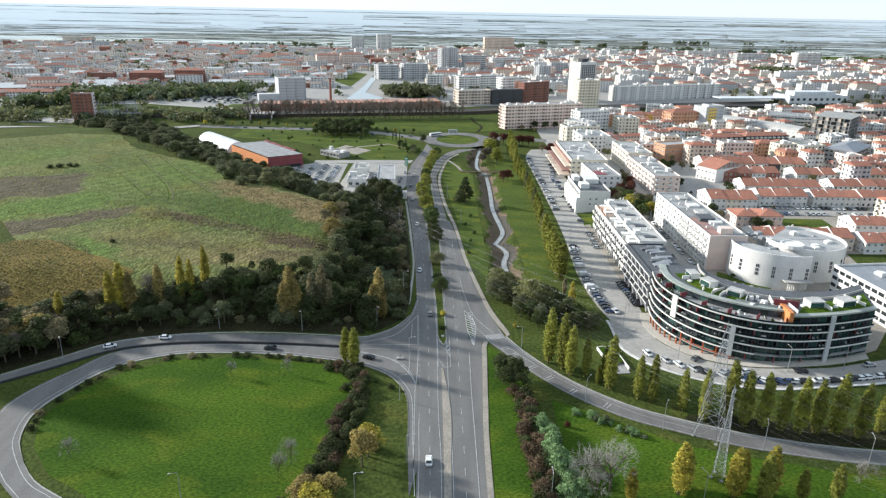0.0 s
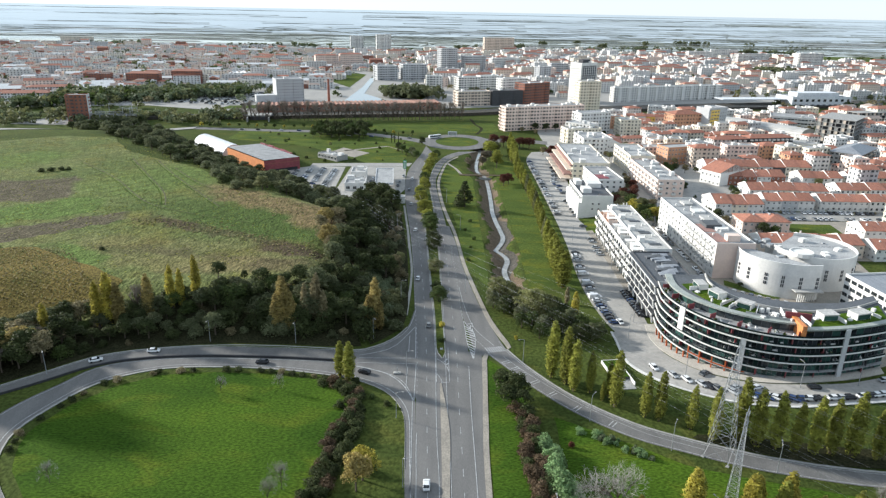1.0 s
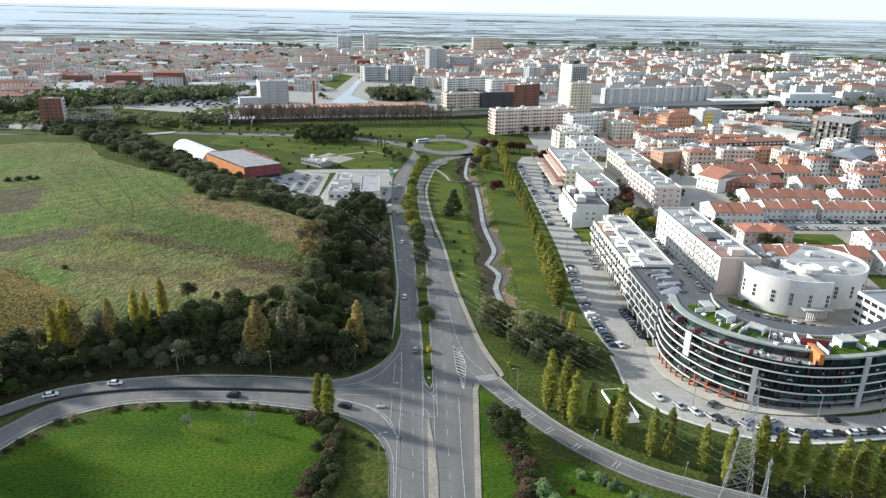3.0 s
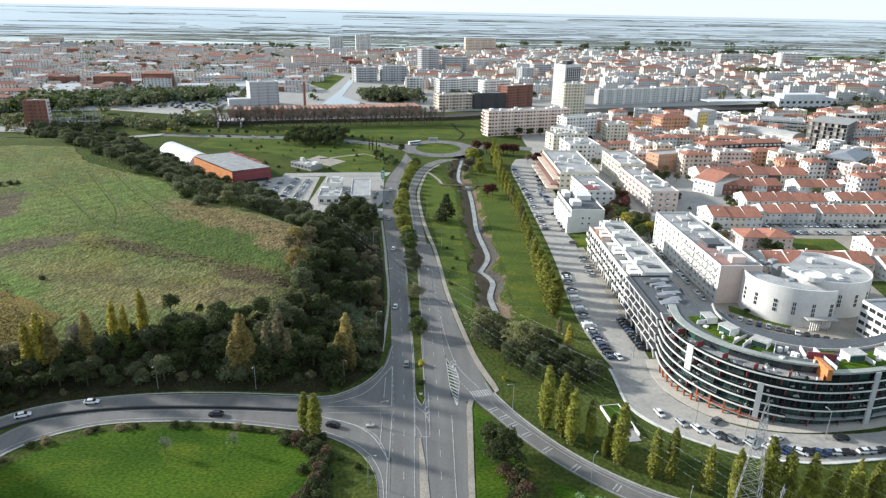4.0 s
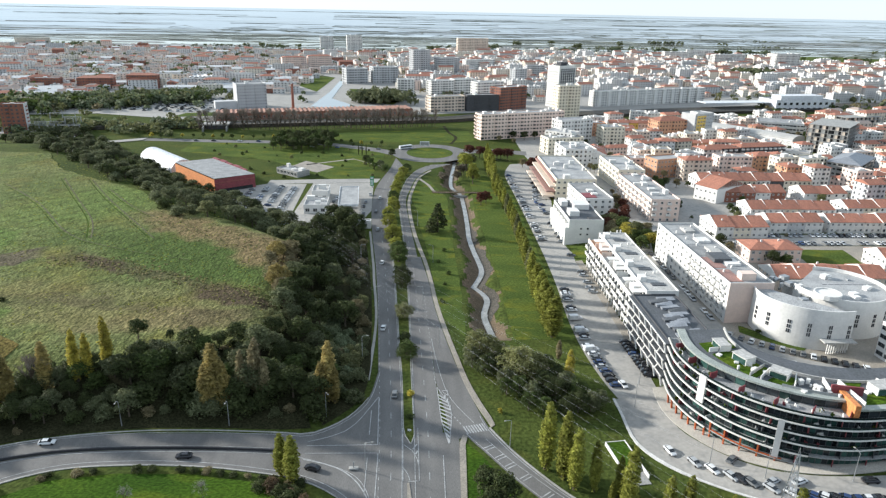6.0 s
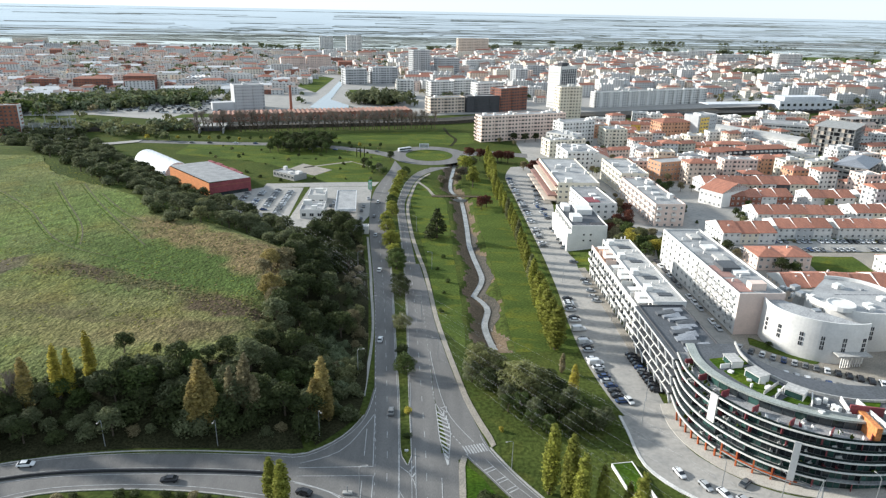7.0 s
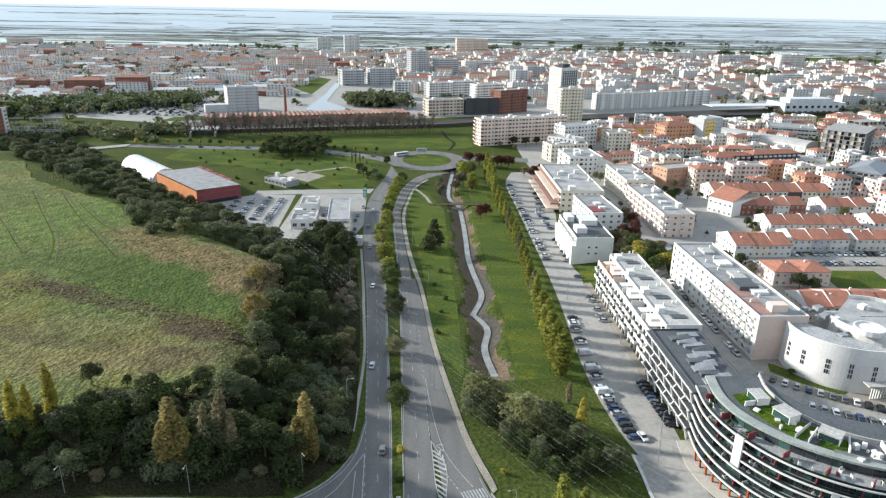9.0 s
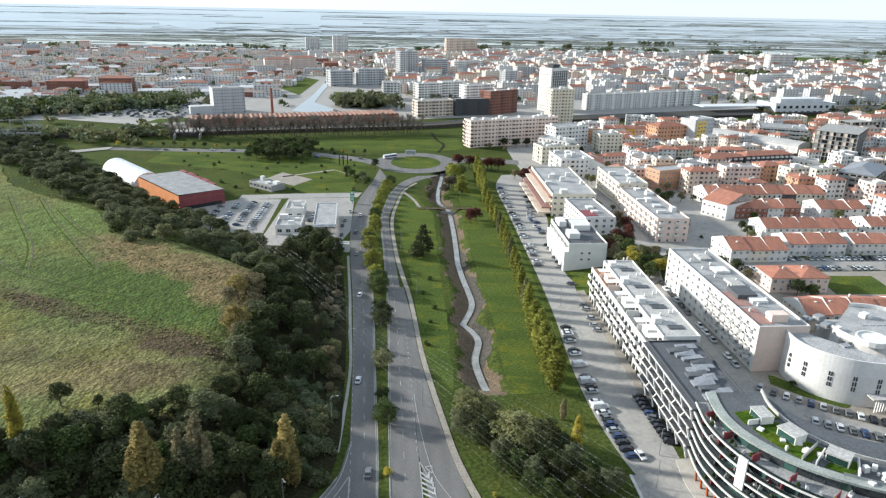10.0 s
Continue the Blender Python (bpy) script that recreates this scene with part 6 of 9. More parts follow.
def far_town():
    rng = random.Random(21)
    mats = [FARWHITE, FARCREAM, BEIGE, GREYW, PINK, BRICK, DULLWHITE, ROOFRED, GRAVEL, FARGLASS, ROOFBROWN, SHEDROOF]
    protos, count = {}, 0
    jv, jf, js = [], [], []

    def blocked(x, y):
        if -160 < x < 150 and y < 1010 or -165 < x < -20 and y < 1250:
            return True
        if -420 < x < -150 and 740 < y < 960:
            return True
        line = 690 + (x + 330) * 0.32
        if y < line + 40 and x < 200 or x >= 200 and y < 905 + (x - 460) * 0.26 + 25 and y > 800 + (x - 460) * 0.26:
            return True
        if x > 170 and y < 1000 and x < 420 or x < 440 and 300 < y < 800:
            return True
        if 420 < x < 560 and 880 < y < 1010:
            return True
        return x < -300 and y < 700 or x > 0.52 * y and y > 1720

    def joined(m, w, d, h, fl, wall, kind):
        """Walls, roof and window rows of one more house of the joined rest."""
        def face(cs, s):
            k = len(jv)
            jv.extend((m @ Vector(c))[:] for c in cs)
            jf.append(tuple(range(k, k + len(cs))))
            js.append(s)
        s = mats.index(wall)
        c = [(0, 0), (w, 0), (w, d), (0, d)]
        for i in range(4):
            (a, b), (e, f) = c[i], c[(i + 1) % 4]
            face([(a, b, -1), (e, f, -1), (e, f, h), (a, b, h)], s)
        if kind == "flat":
            face([(0.3, 0.3, h - 0.5), (w - 0.3, 0.3, h - 0.5), (w - 0.3, d - 0.3, h - 0.5), (0.3, d - 0.3, h - 0.5)], 8)
            for a in ([0.3] if w < 22 else [0.15, 0.45, 0.75]):
                a, b = w * a, d * 0.4
                q = [(a, b), (a + 3.4, b), (a + 3.4, b + 3), (a, b + 3)]
                for i in range(4):
                    (e, f), (g, k) = q[i], q[(i + 1) % 4]
                    face([(e, f, h - 0.5), (g, k, h - 0.5), (g, k, h + 1.8), (e, f, h + 1.8)], 0)
                face([(e, f, h + 1.8) for e, f in q], 8)
        else:
            rise, slot = (d * 0.10, 11) if kind == "shed" else (d * 0.22, 7 if kind == "red" else 10)
            q = 0.0 if kind == "shed" or rng.random() < 0.5 else min(w, d) * 0.5
            o = 0.4
            r0, r1 = (q if q else -o, d / 2, h + rise), (max(q + 0.1, w - q) if q else w + o, d / 2, h + rise)
            e = [(-o, -o, h), (w + o, -o, h), (w + o, d + o, h), (-o, d + o, h)]
            face([e[0], e[1], r1, r0], slot)
            face([e[2], e[3], r0, r1], slot)
            face([e[1], e[2], r1], slot if q else s)
            face([e[3], e[0], r0], slot if q else s)
        n = max(1, int(w / (4.2 if kind != "shed" else 8)))
        for f in range(fl):
            z = f * 3.0 + 0.9
            for i in range(n):
                u = w * (i + 0.5) / n
                face([(u - 0.8, -0.06, z), (u + 0.8, -0.06, z), (u + 0.8, -0.06, z + 1.5), (u - 0.8, -0.06, z + 1.5)], 9)
            for v in (d * 0.3, d * 0.7):
                face([(-0.06, v + 0.7, z), (-0.06, v - 0.7, z), (-0.06, v - 0.7, z + 1.5), (-0.06, v + 0.7, z + 1.5)], 9)

    y, row = 705.0, 0
    while y < 1960:
        row += 1
        reach = y * 0.70 + 60
        x = -reach
        while x < reach:
            lively = noise.noise((x * 0.004, y * 0.005, 3.1))
            right = x > -60
            pick = rng.random()
            if pick < (0.26 if right else 0.05) + 0.2 * max(0, lively):
                sort, w, d, fl = "block", rng.uniform(16, 40), rng.uniform(11, 14), rng.choice((4, 4, 5, 5, 6) if right else (3, 4, 4, 5))
            elif pick > 0.965:
                sort, w, d, fl = "shed", rng.uniform(26, 52), rng.uniform(16, 26), 2
            else:
                sort, w, d, fl = "house", rng.uniform(8, 17), rng.uniform(8, 11), rng.choice((1, 2, 2, 2, 3) if not right else (2, 2, 3, 3, 4))
            shore = 1890 + 50 * math.sin(x * 0.006) + 30 * math.sin(x * 0.023)
            if not blocked(x + w / 2, y) and y < shore and rng.random() < (0.86 if lively > -0.35 else 0.45):
                h = fl * 3.0
                wall = rng.choice((FARWHITE, FARWHITE, FARWHITE, FARWHITE, FARCREAM, FARCREAM, DULLWHITE, BEIGE, GREYW, PINK, PINK) + (() if right else (BRICK,)))
                kind = "shed" if sort == "shed" else rng.choice(("flat", "flat", "red")) if sort == "block" else rng.choice(("red", "red", "brown", "brown", "flat") if right else ("red", "brown", "brown", "brown", "flat", "flat"))
                rot = (12 if x < 0 else 18) + 14 * noise.noise((x * 0.003, y * 0.003, 9)) + rng.choice((0, 0, 0, 90 if sort == "house" else 0)) + rng.gauss(0, 2)
                yy = y + rng.uniform(-6, 6)
                m = pose(x, yy, 0.3, 0, 0, rot)
                if count < 40 and kind in ("red", "flat") and sort != "shed":
                    count += 1
                    key = (round(w / 6), fl, wall.name, kind)
                    if key in protos:
                        copy_thing(protos[key], m)
                    else:
                        protos[key] = block("town_house" if sort == "house" else "apartment_block", x, yy, rot, max(2, round(w / 6)) * 6, d, h, fl, wall, ("distant apartment block with rows of windows" if sort == "block" else "distant town house with small windows") + (", red tiled roof" if kind == "red" else ", grey flat roof"), sides=("front", "left", "right"), near=False, pitch_x=3.6, ww=1.6, wh=1.5, clutter=1, glass=FARGLASS, kind_roof="hip" if kind == "red" else "flat", roof=ROOFRED if kind == "red" else None, rng=rng, category="building", group="far town", z=0.3)
                else:
                    joined(m, w, d, h, fl, wall, kind)
            x += w + rng.choice((0.5, 1.5, 3, 6, 11)) + (y - 700) * 0.004
        y += (15 if row % 4 else 26) + (y - 700) * 0.006
    tagged(new("far_houses", mesh("far_houses", jv, jf, *mats, slots=js)), "crowded far town of white houses and red roofs", "town", kind="stuff")


far_town()
strip("road", [(-420, 545), (-338, 572), (-329, 596), (-312, 608), (-296, 618)], [(-420, 535), (-334, 563), (-322, 590), (-308, 601), (-292, 610)], 0.3, LOT, "pale road beyond the meadow", category="road")
patch("yard", [(-352, 642), (-296, 636), (-300, 660), (-322, 694), (-367, 706), (-395, 690), (-412, 640)], 0.3, LOT, "pale yard of the substation", 0.3, "paving", cell=20)
patch("town_ground", [(-1500, 1000), (-600, 720), (-340, 780), (-200, 735), (-8, 800), (90, 830), (240, 850), (470, 925), (900, 1010), (1600, 1200), (1700, 1900), (900, 1925), (300, 1925), (-300, 1925), (-900, 1925), (-1600, 1940)], 0.25, LOT, "grey streets and yards of the far town", 0, "paving", cell=500)
for x, y, r, w, d, h, fl, wall, kr, lab in (
        (-398, 1003, 8, 40, 16, 18, 5, BRICK, "hip", "red brick school block with hipped roof"), (-462, 996, 8, 46, 15, 14, 4, BRICK, "hip", "red brick apartment block with hipped roof"), (-520, 990, 6, 36, 15, 13, 4, BRICK, "flat", "red brick apartment block with flat roof"),
        (-361, 650, 14, 19, 11, 26, 8, BRICK, "flat", "brown tower with a white end wall"), (-512, 788, 16, 50, 16, 9, 3, FARWHITE, "hip", "long white house with red roof"), (-520, 850, 20, 56, 14, 9, 3, FARWHITE, "hip", "long white house with red roof"),
        (-1052, 1905, 20, 80, 16, 19, 5, FARCREAM, "flat", "large pale block beside the lagoon"), (-300, 1020, 10, 34, 14, 12, 4, FARWHITE, "hip", "white apartment house with red roof"), (-250, 1330, 20, 44, 14, 22, 7, PINK, "hip", "tall reddish apartment house with red roof"), (-205, 1345, 20, 44, 14, 24, 7, PINK, "hip", "tall reddish apartment house with red roof")):
    ob = block("town_block", x, y, r, w, d, h, fl, wall, lab, sides=("front", "right"), near=False, pitch_x=3.2, ww=1.7, wh=1.5, glass=FARGLASS, clutter=1, kind_roof=kr, roof=ROOFRED if kr == "hip" else None, z=0.3)
    if "tower" in lab:
        box("end_panel", w, 0, -1, w + 0.15, d, h + 0.7, FARWHITE, ob, "white end wall")


def gantry(x, y, turn, wide, high):
    """A steel portal that carries busbars."""
    ob = base("substation_gantry", pose(x, y, 0.3, 0, 0, turn), "grey steel lattice gantry in the substation", "gantry", "substation gantries")
    for px in (0, wide / 2, wide):
        vs, fs = [], []
        for dx, dy in ((-0.5, -0.5), (0.5, -0.5), (0.5, 0.5), (-0.5, 0.5)):
            limb(vs, fs, (px + dx, dy, 0), (px + dx * 0.4, dy * 0.4, high), 0.12, 0.10, 4)
        put("post", mesh("post", vs, fs, METAL), ob)
    vs, fs = [], []
    for z in (high - 1.2, high):
        for dy in (-0.4, 0.4):
            limb(vs, fs, (-0.6, dy, z), (wide + 0.6, dy, z), 0.12, 0.12, 4)
    n = int(wide / 1.5)
    for k in range(n):
        limb(vs, fs, (wide * k / n, -0.4, high - 1.2 * (k % 2)), (wide * (k + 1) / n, -0.4, high - 1.2 * ((k + 1) % 2)), 0.07, 0.07, 4)
    put("beam", mesh("beam", vs, fs, METAL), ob)


def market_hall():
    ob = base("market_hall", pose(-370, 1098, 0.3, 0, 0, 25), "low market hall with white ribbed roof", "hall")
    box("wall", 0, 0, 0, 74, 34, 6, GREYW, ob)
    for i in range(12):
        x0 = 74 * i / 12
        put("roof_rib", mesh("roof_rib", [(x0, -0.6, 6), (x0 + 6.16, -0.6, 6), (x0 + 6.16, 34.6, 6), (x0, 34.6, 6), (x0 + 3.08, -0.6, 7.6), (x0 + 3.08, 34.6, 7.6)], [(0, 1, 4), (1, 2, 5, 4), (2, 3, 5), (3, 0, 4, 5)], SHEDROOF), ob)


market_hall()


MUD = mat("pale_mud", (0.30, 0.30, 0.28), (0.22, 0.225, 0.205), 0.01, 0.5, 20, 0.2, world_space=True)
# marsh green paled towards grey, with the haze mixed into its tone
MARSH = mat("hazy_marsh_grass", (0.25, 0.265, 0.225), (0.19, 0.205, 0.17), 0.01, 0.95, 20, 0.3, world_space=True)


# ---- the lagoon: salt pans with dykes, marsh islands, a spit of dunes on the horizon ----
def lagoon():
    ys = [1920] + [y for y in gy if y > 2000]
    vs = [far_off(x, y, 0.45) for y in ys for x in gx]
    n = len(gx)
    fs = [(j * n + i, j * n + i + 1, (j + 1) * n + i + 1, (j + 1) * n + i) for j in range(len(ys) - 1) for i in range(n - 1)]
    tagged(new("lagoon", mesh("lagoon", vs, fs, WATER)), "wide bright lagoon with salt pans", "water", kind="structure")
    rng = random.Random(5)
    vs, fs = [], []

    def bank(pts, foot, top, high):
        """A low dyke along a line of points, its sides sloping."""
        k = len(vs)
        for i, (x, y) in enumerate(pts):
            (xa, ya), (xb, yb) = pts[max(0, i - 1)], pts[min(len(pts) - 1, i + 1)]
            l = math.dist((xa, ya), (xb, yb)) or 1
            nx, ny = -(yb - ya) / l, (xb - xa) / l
            g = rng.uniform(0.6, 1.35)
            for o, z in ((-foot, 0.3), (-top * g, 0.45 + high * g), (top * g, 0.45 + high * g), (foot, 0.3)):
                vs.append(far_off(x + nx * o, y + ny * o, z))
        for i in range(len(pts) - 1):
            for j in range(3):
                a = k + 4 * i + j
                fs.append((a, a + 1, a + 5, a + 4))

    # long dykes, one behind the other, broken by gaps
    y = 1945.0
    while y < 11000:
        for side in (-1, 1):
            x = -0.80 * y if side < 0 else -0.12 * y
            end = -0.12 * y if side < 0 else 0.85 * y
            while x < end:
                l = rng.uniform(120, 620) * (0.5 + y / 4000)
                open_water = side < 0 and (y > 3600 and rng.random() < 0.85 or x < -600 and 1990 < y < 2230)
                if not open_water and rng.random() < (0.5 if y < 3200 else 0.3):
                    n = max(2, int(l / 70))
                    dy, tilt = rng.uniform(-0.015, 0.015) * y, rng.gauss(0.05, 0.09)
                    bank([(x + l * i / n, y + dy + tilt * (l * i / n - l / 2) + rng.gauss(0, 5)) for i in range(n + 1)], rng.uniform(2.5, 4.5) * y / 2000, rng.uniform(1.0, 2.2) * y / 2000, rng.uniform(0.25, 0.9) * y / 2400)
                x += l + rng.uniform(-60, 160)
        y *= 1.0135 if y < 3500 else 1.03
    # cross dykes between the pans
    for i in range(330):
        y = 1940 + 2200 * rng.random() ** 1.6
        x = rng.uniform(-0.35, 0.8) * y
        a, l = rng.uniform(0.5, 2.6), rng.uniform(60, 240) * y / 2000
        bank([(x + math.cos(a) * l * t, y + math.sin(a) * l * t) for t in (0, 0.35, 0.7, 1)], 3.5, 1.5, rng.uniform(0.4, 1.0))
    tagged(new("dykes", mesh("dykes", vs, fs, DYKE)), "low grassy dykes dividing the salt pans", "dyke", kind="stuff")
    # marsh islands with ragged outlines
    vs, fs = [], []
    for i in range(110):
        y = 2050 + 7500 * rng.random() ** 1.5
        x = rng.uniform(-0.78, 0.82) * y
        if x < -0.1 * y and y > 3300 and rng.random() < 0.6:
            continue
        a, b = rng.uniform(80, 420) * (0.4 + y / 3500), rng.uniform(5, 20) * (y / 2800) ** 1.2
        k, n = len(vs), 22
        for j in range(n):
            w = 2 * math.pi * j / n
            r = 1 + 0.75 * noise.noise((math.cos(w) * 1.6 + i, math.sin(w) * 1.6, i * 0.7))
            vs.append(far_off(x + a * r * math.cos(w), y + b * r * math.sin(w) + 0.04 * a * r * math.cos(w), 0.75 + y * 0.0008))
        fs.append(tuple(range(k, k + n)))
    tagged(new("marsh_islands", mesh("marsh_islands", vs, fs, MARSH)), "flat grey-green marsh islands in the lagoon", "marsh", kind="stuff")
    vs, fs = [], []
    for i in range(60):
        y = 1950 + 2600 * rng.random() ** 1.3
        x, a, b = rng.uniform(-0.7, 0.8) * y, rng.uniform(80, 300), rng.uniform(8, 30)
        k, n = len(vs), 14
        for j in range(n):
            w = 2 * math.pi * j / n
            r = 1 + 0.6 * noise.noise((math.cos(w) + i, math.sin(w), i * 1.3))
            vs.append(far_off(x + a * r * math.cos(w), y + b * r * math.sin(w), 0.55 + 0.0006 * i + y * 0.0003))
        fs.append(tuple(range(k, k + n)))
    tagged(new("mudflats", mesh("mudflats", vs, fs, MUD)), "pale grey mudflats in the lagoon", "mudflat", kind="stuff")
    vs, fs = [], []
    bank([(-14000 + 400 * i, 15000 + 260 * math.sin(i * 0.7)) for i in range(71)], 160, 70, 4)
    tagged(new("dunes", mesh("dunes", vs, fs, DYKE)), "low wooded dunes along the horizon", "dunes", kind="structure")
    patch("marsh", [(955, 1745), (1190, 1755), (1700, 1790), (2100, 2040), (1364, 2040), (1040, 2010)], 0.6, LAWN, "green marsh beside the salt pans", 4, "marsh", cell=500)


lagoon()

# ---- trees ----
BARK = mat("bark", (0.11, 0.085, 0.06), (0.07, 0.055, 0.04), 2.0, 0.9, 6, 0.5)


def foliage(name, a, b, leaf=0.3):
    return mat(name, a, b, 0.35, 0.7, 4, 0.0, vary=0.22, leaf=leaf, grime=0.45, spec=0.15)


LEAF = {
    "evergreen": foliage("evergreen_leaves", (0.080, 0.095, 0.035), (0.049, 0.062, 0.023), 0.35),
    "olive": foliage("olive_leaves", (0.22, 0.22, 0.10), (0.14, 0.15, 0.065), 0.35),
    "willow": foliage("willow_leaves", (0.26, 0.26, 0.105), (0.165, 0.172, 0.07), 0.4),
    "reed": foliage("grey_reed_leaves", (0.20, 0.235, 0.13), (0.135, 0.165, 0.09), 0.35),
    "rust": foliage("rust_brown_leaves", (0.145, 0.098, 0.058), (0.095, 0.068, 0.042), 0.3),
    "brush2": foliage("grey_brown_leaves", (0.22, 0.185, 0.13), (0.15, 0.128, 0.09), 0.3),
    "greygreen": foliage("grey_green_leaves", (0.165, 0.178, 0.090), (0.105, 0.118, 0.058), 0.35),
    "yellow": foliage("yellowing_leaves", (0.50, 0.43, 0.075), (0.36, 0.31, 0.060), 0.45),
    "gold": foliage("golden_brown_leaves", (0.42, 0.33, 0.115), (0.28, 0.225, 0.085), 0.4),
    "poplar": foliage("poplar_leaves", (0.32, 0.325, 0.062), (0.215, 0.225, 0.046), 0.45),
    "brown": foliage("brown_leaves", (0.29, 0.245, 0.135), (0.19, 0.165, 0.09), 0.35),
    "green": foliage("green_leaves", (0.095, 0.125, 0.035), (0.062, 0.088, 0.026)),
    "red": foliage("red_leaves", (0.150, 0.055, 0.034), (0.095, 0.038, 0.026)),
    "silver": foliage("pale_green_leaves", (0.25, 0.36, 0.16), (0.165, 0.255, 0.105), 0.35),
    "twig": mat("bare_twigs", (0.34, 0.32, 0.29), (0.26, 0.24, 0.215), 1.0, 0.9, 4, 0.0, vary=0.15),
    "brush": mat("brown_twigs", (0.26, 0.22, 0.18), (0.19, 0.16, 0.13), 1.0, 0.9, 4, 0.0, vary=0.15),
}


def leaf_cloud(rng, blobs, n, size, flat=0.0):
    """Small leaf clumps over the skins of overlapping lumps."""
    tot = sum(r[0] * r[2] for _, r in blobs)
    vs, fs = [], []
    for (cx, cy, cz), (rx, ry, rz) in blobs:
        m = max(6, int(n * rx * rz / tot))
        p = rng.normal(size=(m, 3))
        p /= np.linalg.norm(p, axis=1, keepdims=True)
        p[:, 2] = np.where(p[:, 2] < -0.55, -p[:, 2], p[:, 2])
        rad = rng.uniform(0.50, 1.0, (m, 1)) ** 0.6 * rng.uniform(0.92, 1.22, (m, 1))
        c = p * rad * (rx, ry, rz) + (cx, cy, cz)
        nrm = p + rng.normal(scale=0.65, size=(m, 3))
        nrm /= np.linalg.norm(nrm, axis=1, keepdims=True)
        t = np.cross(nrm, rng.normal(size=(m, 3)))
        t /= np.linalg.norm(t, axis=1, keepdims=True)
        b = np.cross(nrm, t)
        s = size * rng.uniform(0.6, 1.3, (m, 1))
        for k in range(m):
            q = len(vs)
            for u, v in ((-1, -0.7), (1, -0.6), (0.1, 1.1)):
                vs.append(tuple(c[k] + 0.62 * s[k] * (u * t[k] + v * b[k])))
            fs.append((q, q + 1, q + 2))
    return vs, fs


def limb(vs, fs, a, b, r0, r1, n=5):
    a, b = Vector(a), Vector(b)
    d = (b - a).normalized()
    u = d.cross(Vector((0.3, 0.5, 0.8))).normalized()
    v = d.cross(u)
    k = len(vs)
    for p, r in ((a, r0), (b, r1)):
        for i in range(n):
            w = 2 * math.pi * i / n
            vs.append(tuple(p + r * (math.cos(w) * u + math.sin(w) * v)))
    for i in range(n):
        j = (i + 1) % n
        fs.append((k + i, k + j, k + n + j, k + n + i))


for x, y, turn, wide, high in ((-346, 655, 4, 26, 9), (-343, 668, 4, 26, 9), (-336, 682, 4, 22, 15), (-316, 655, 4, 18, 9), (-318, 672, 4, 14, 13)):
    gantry(x, y, turn, wide, high)


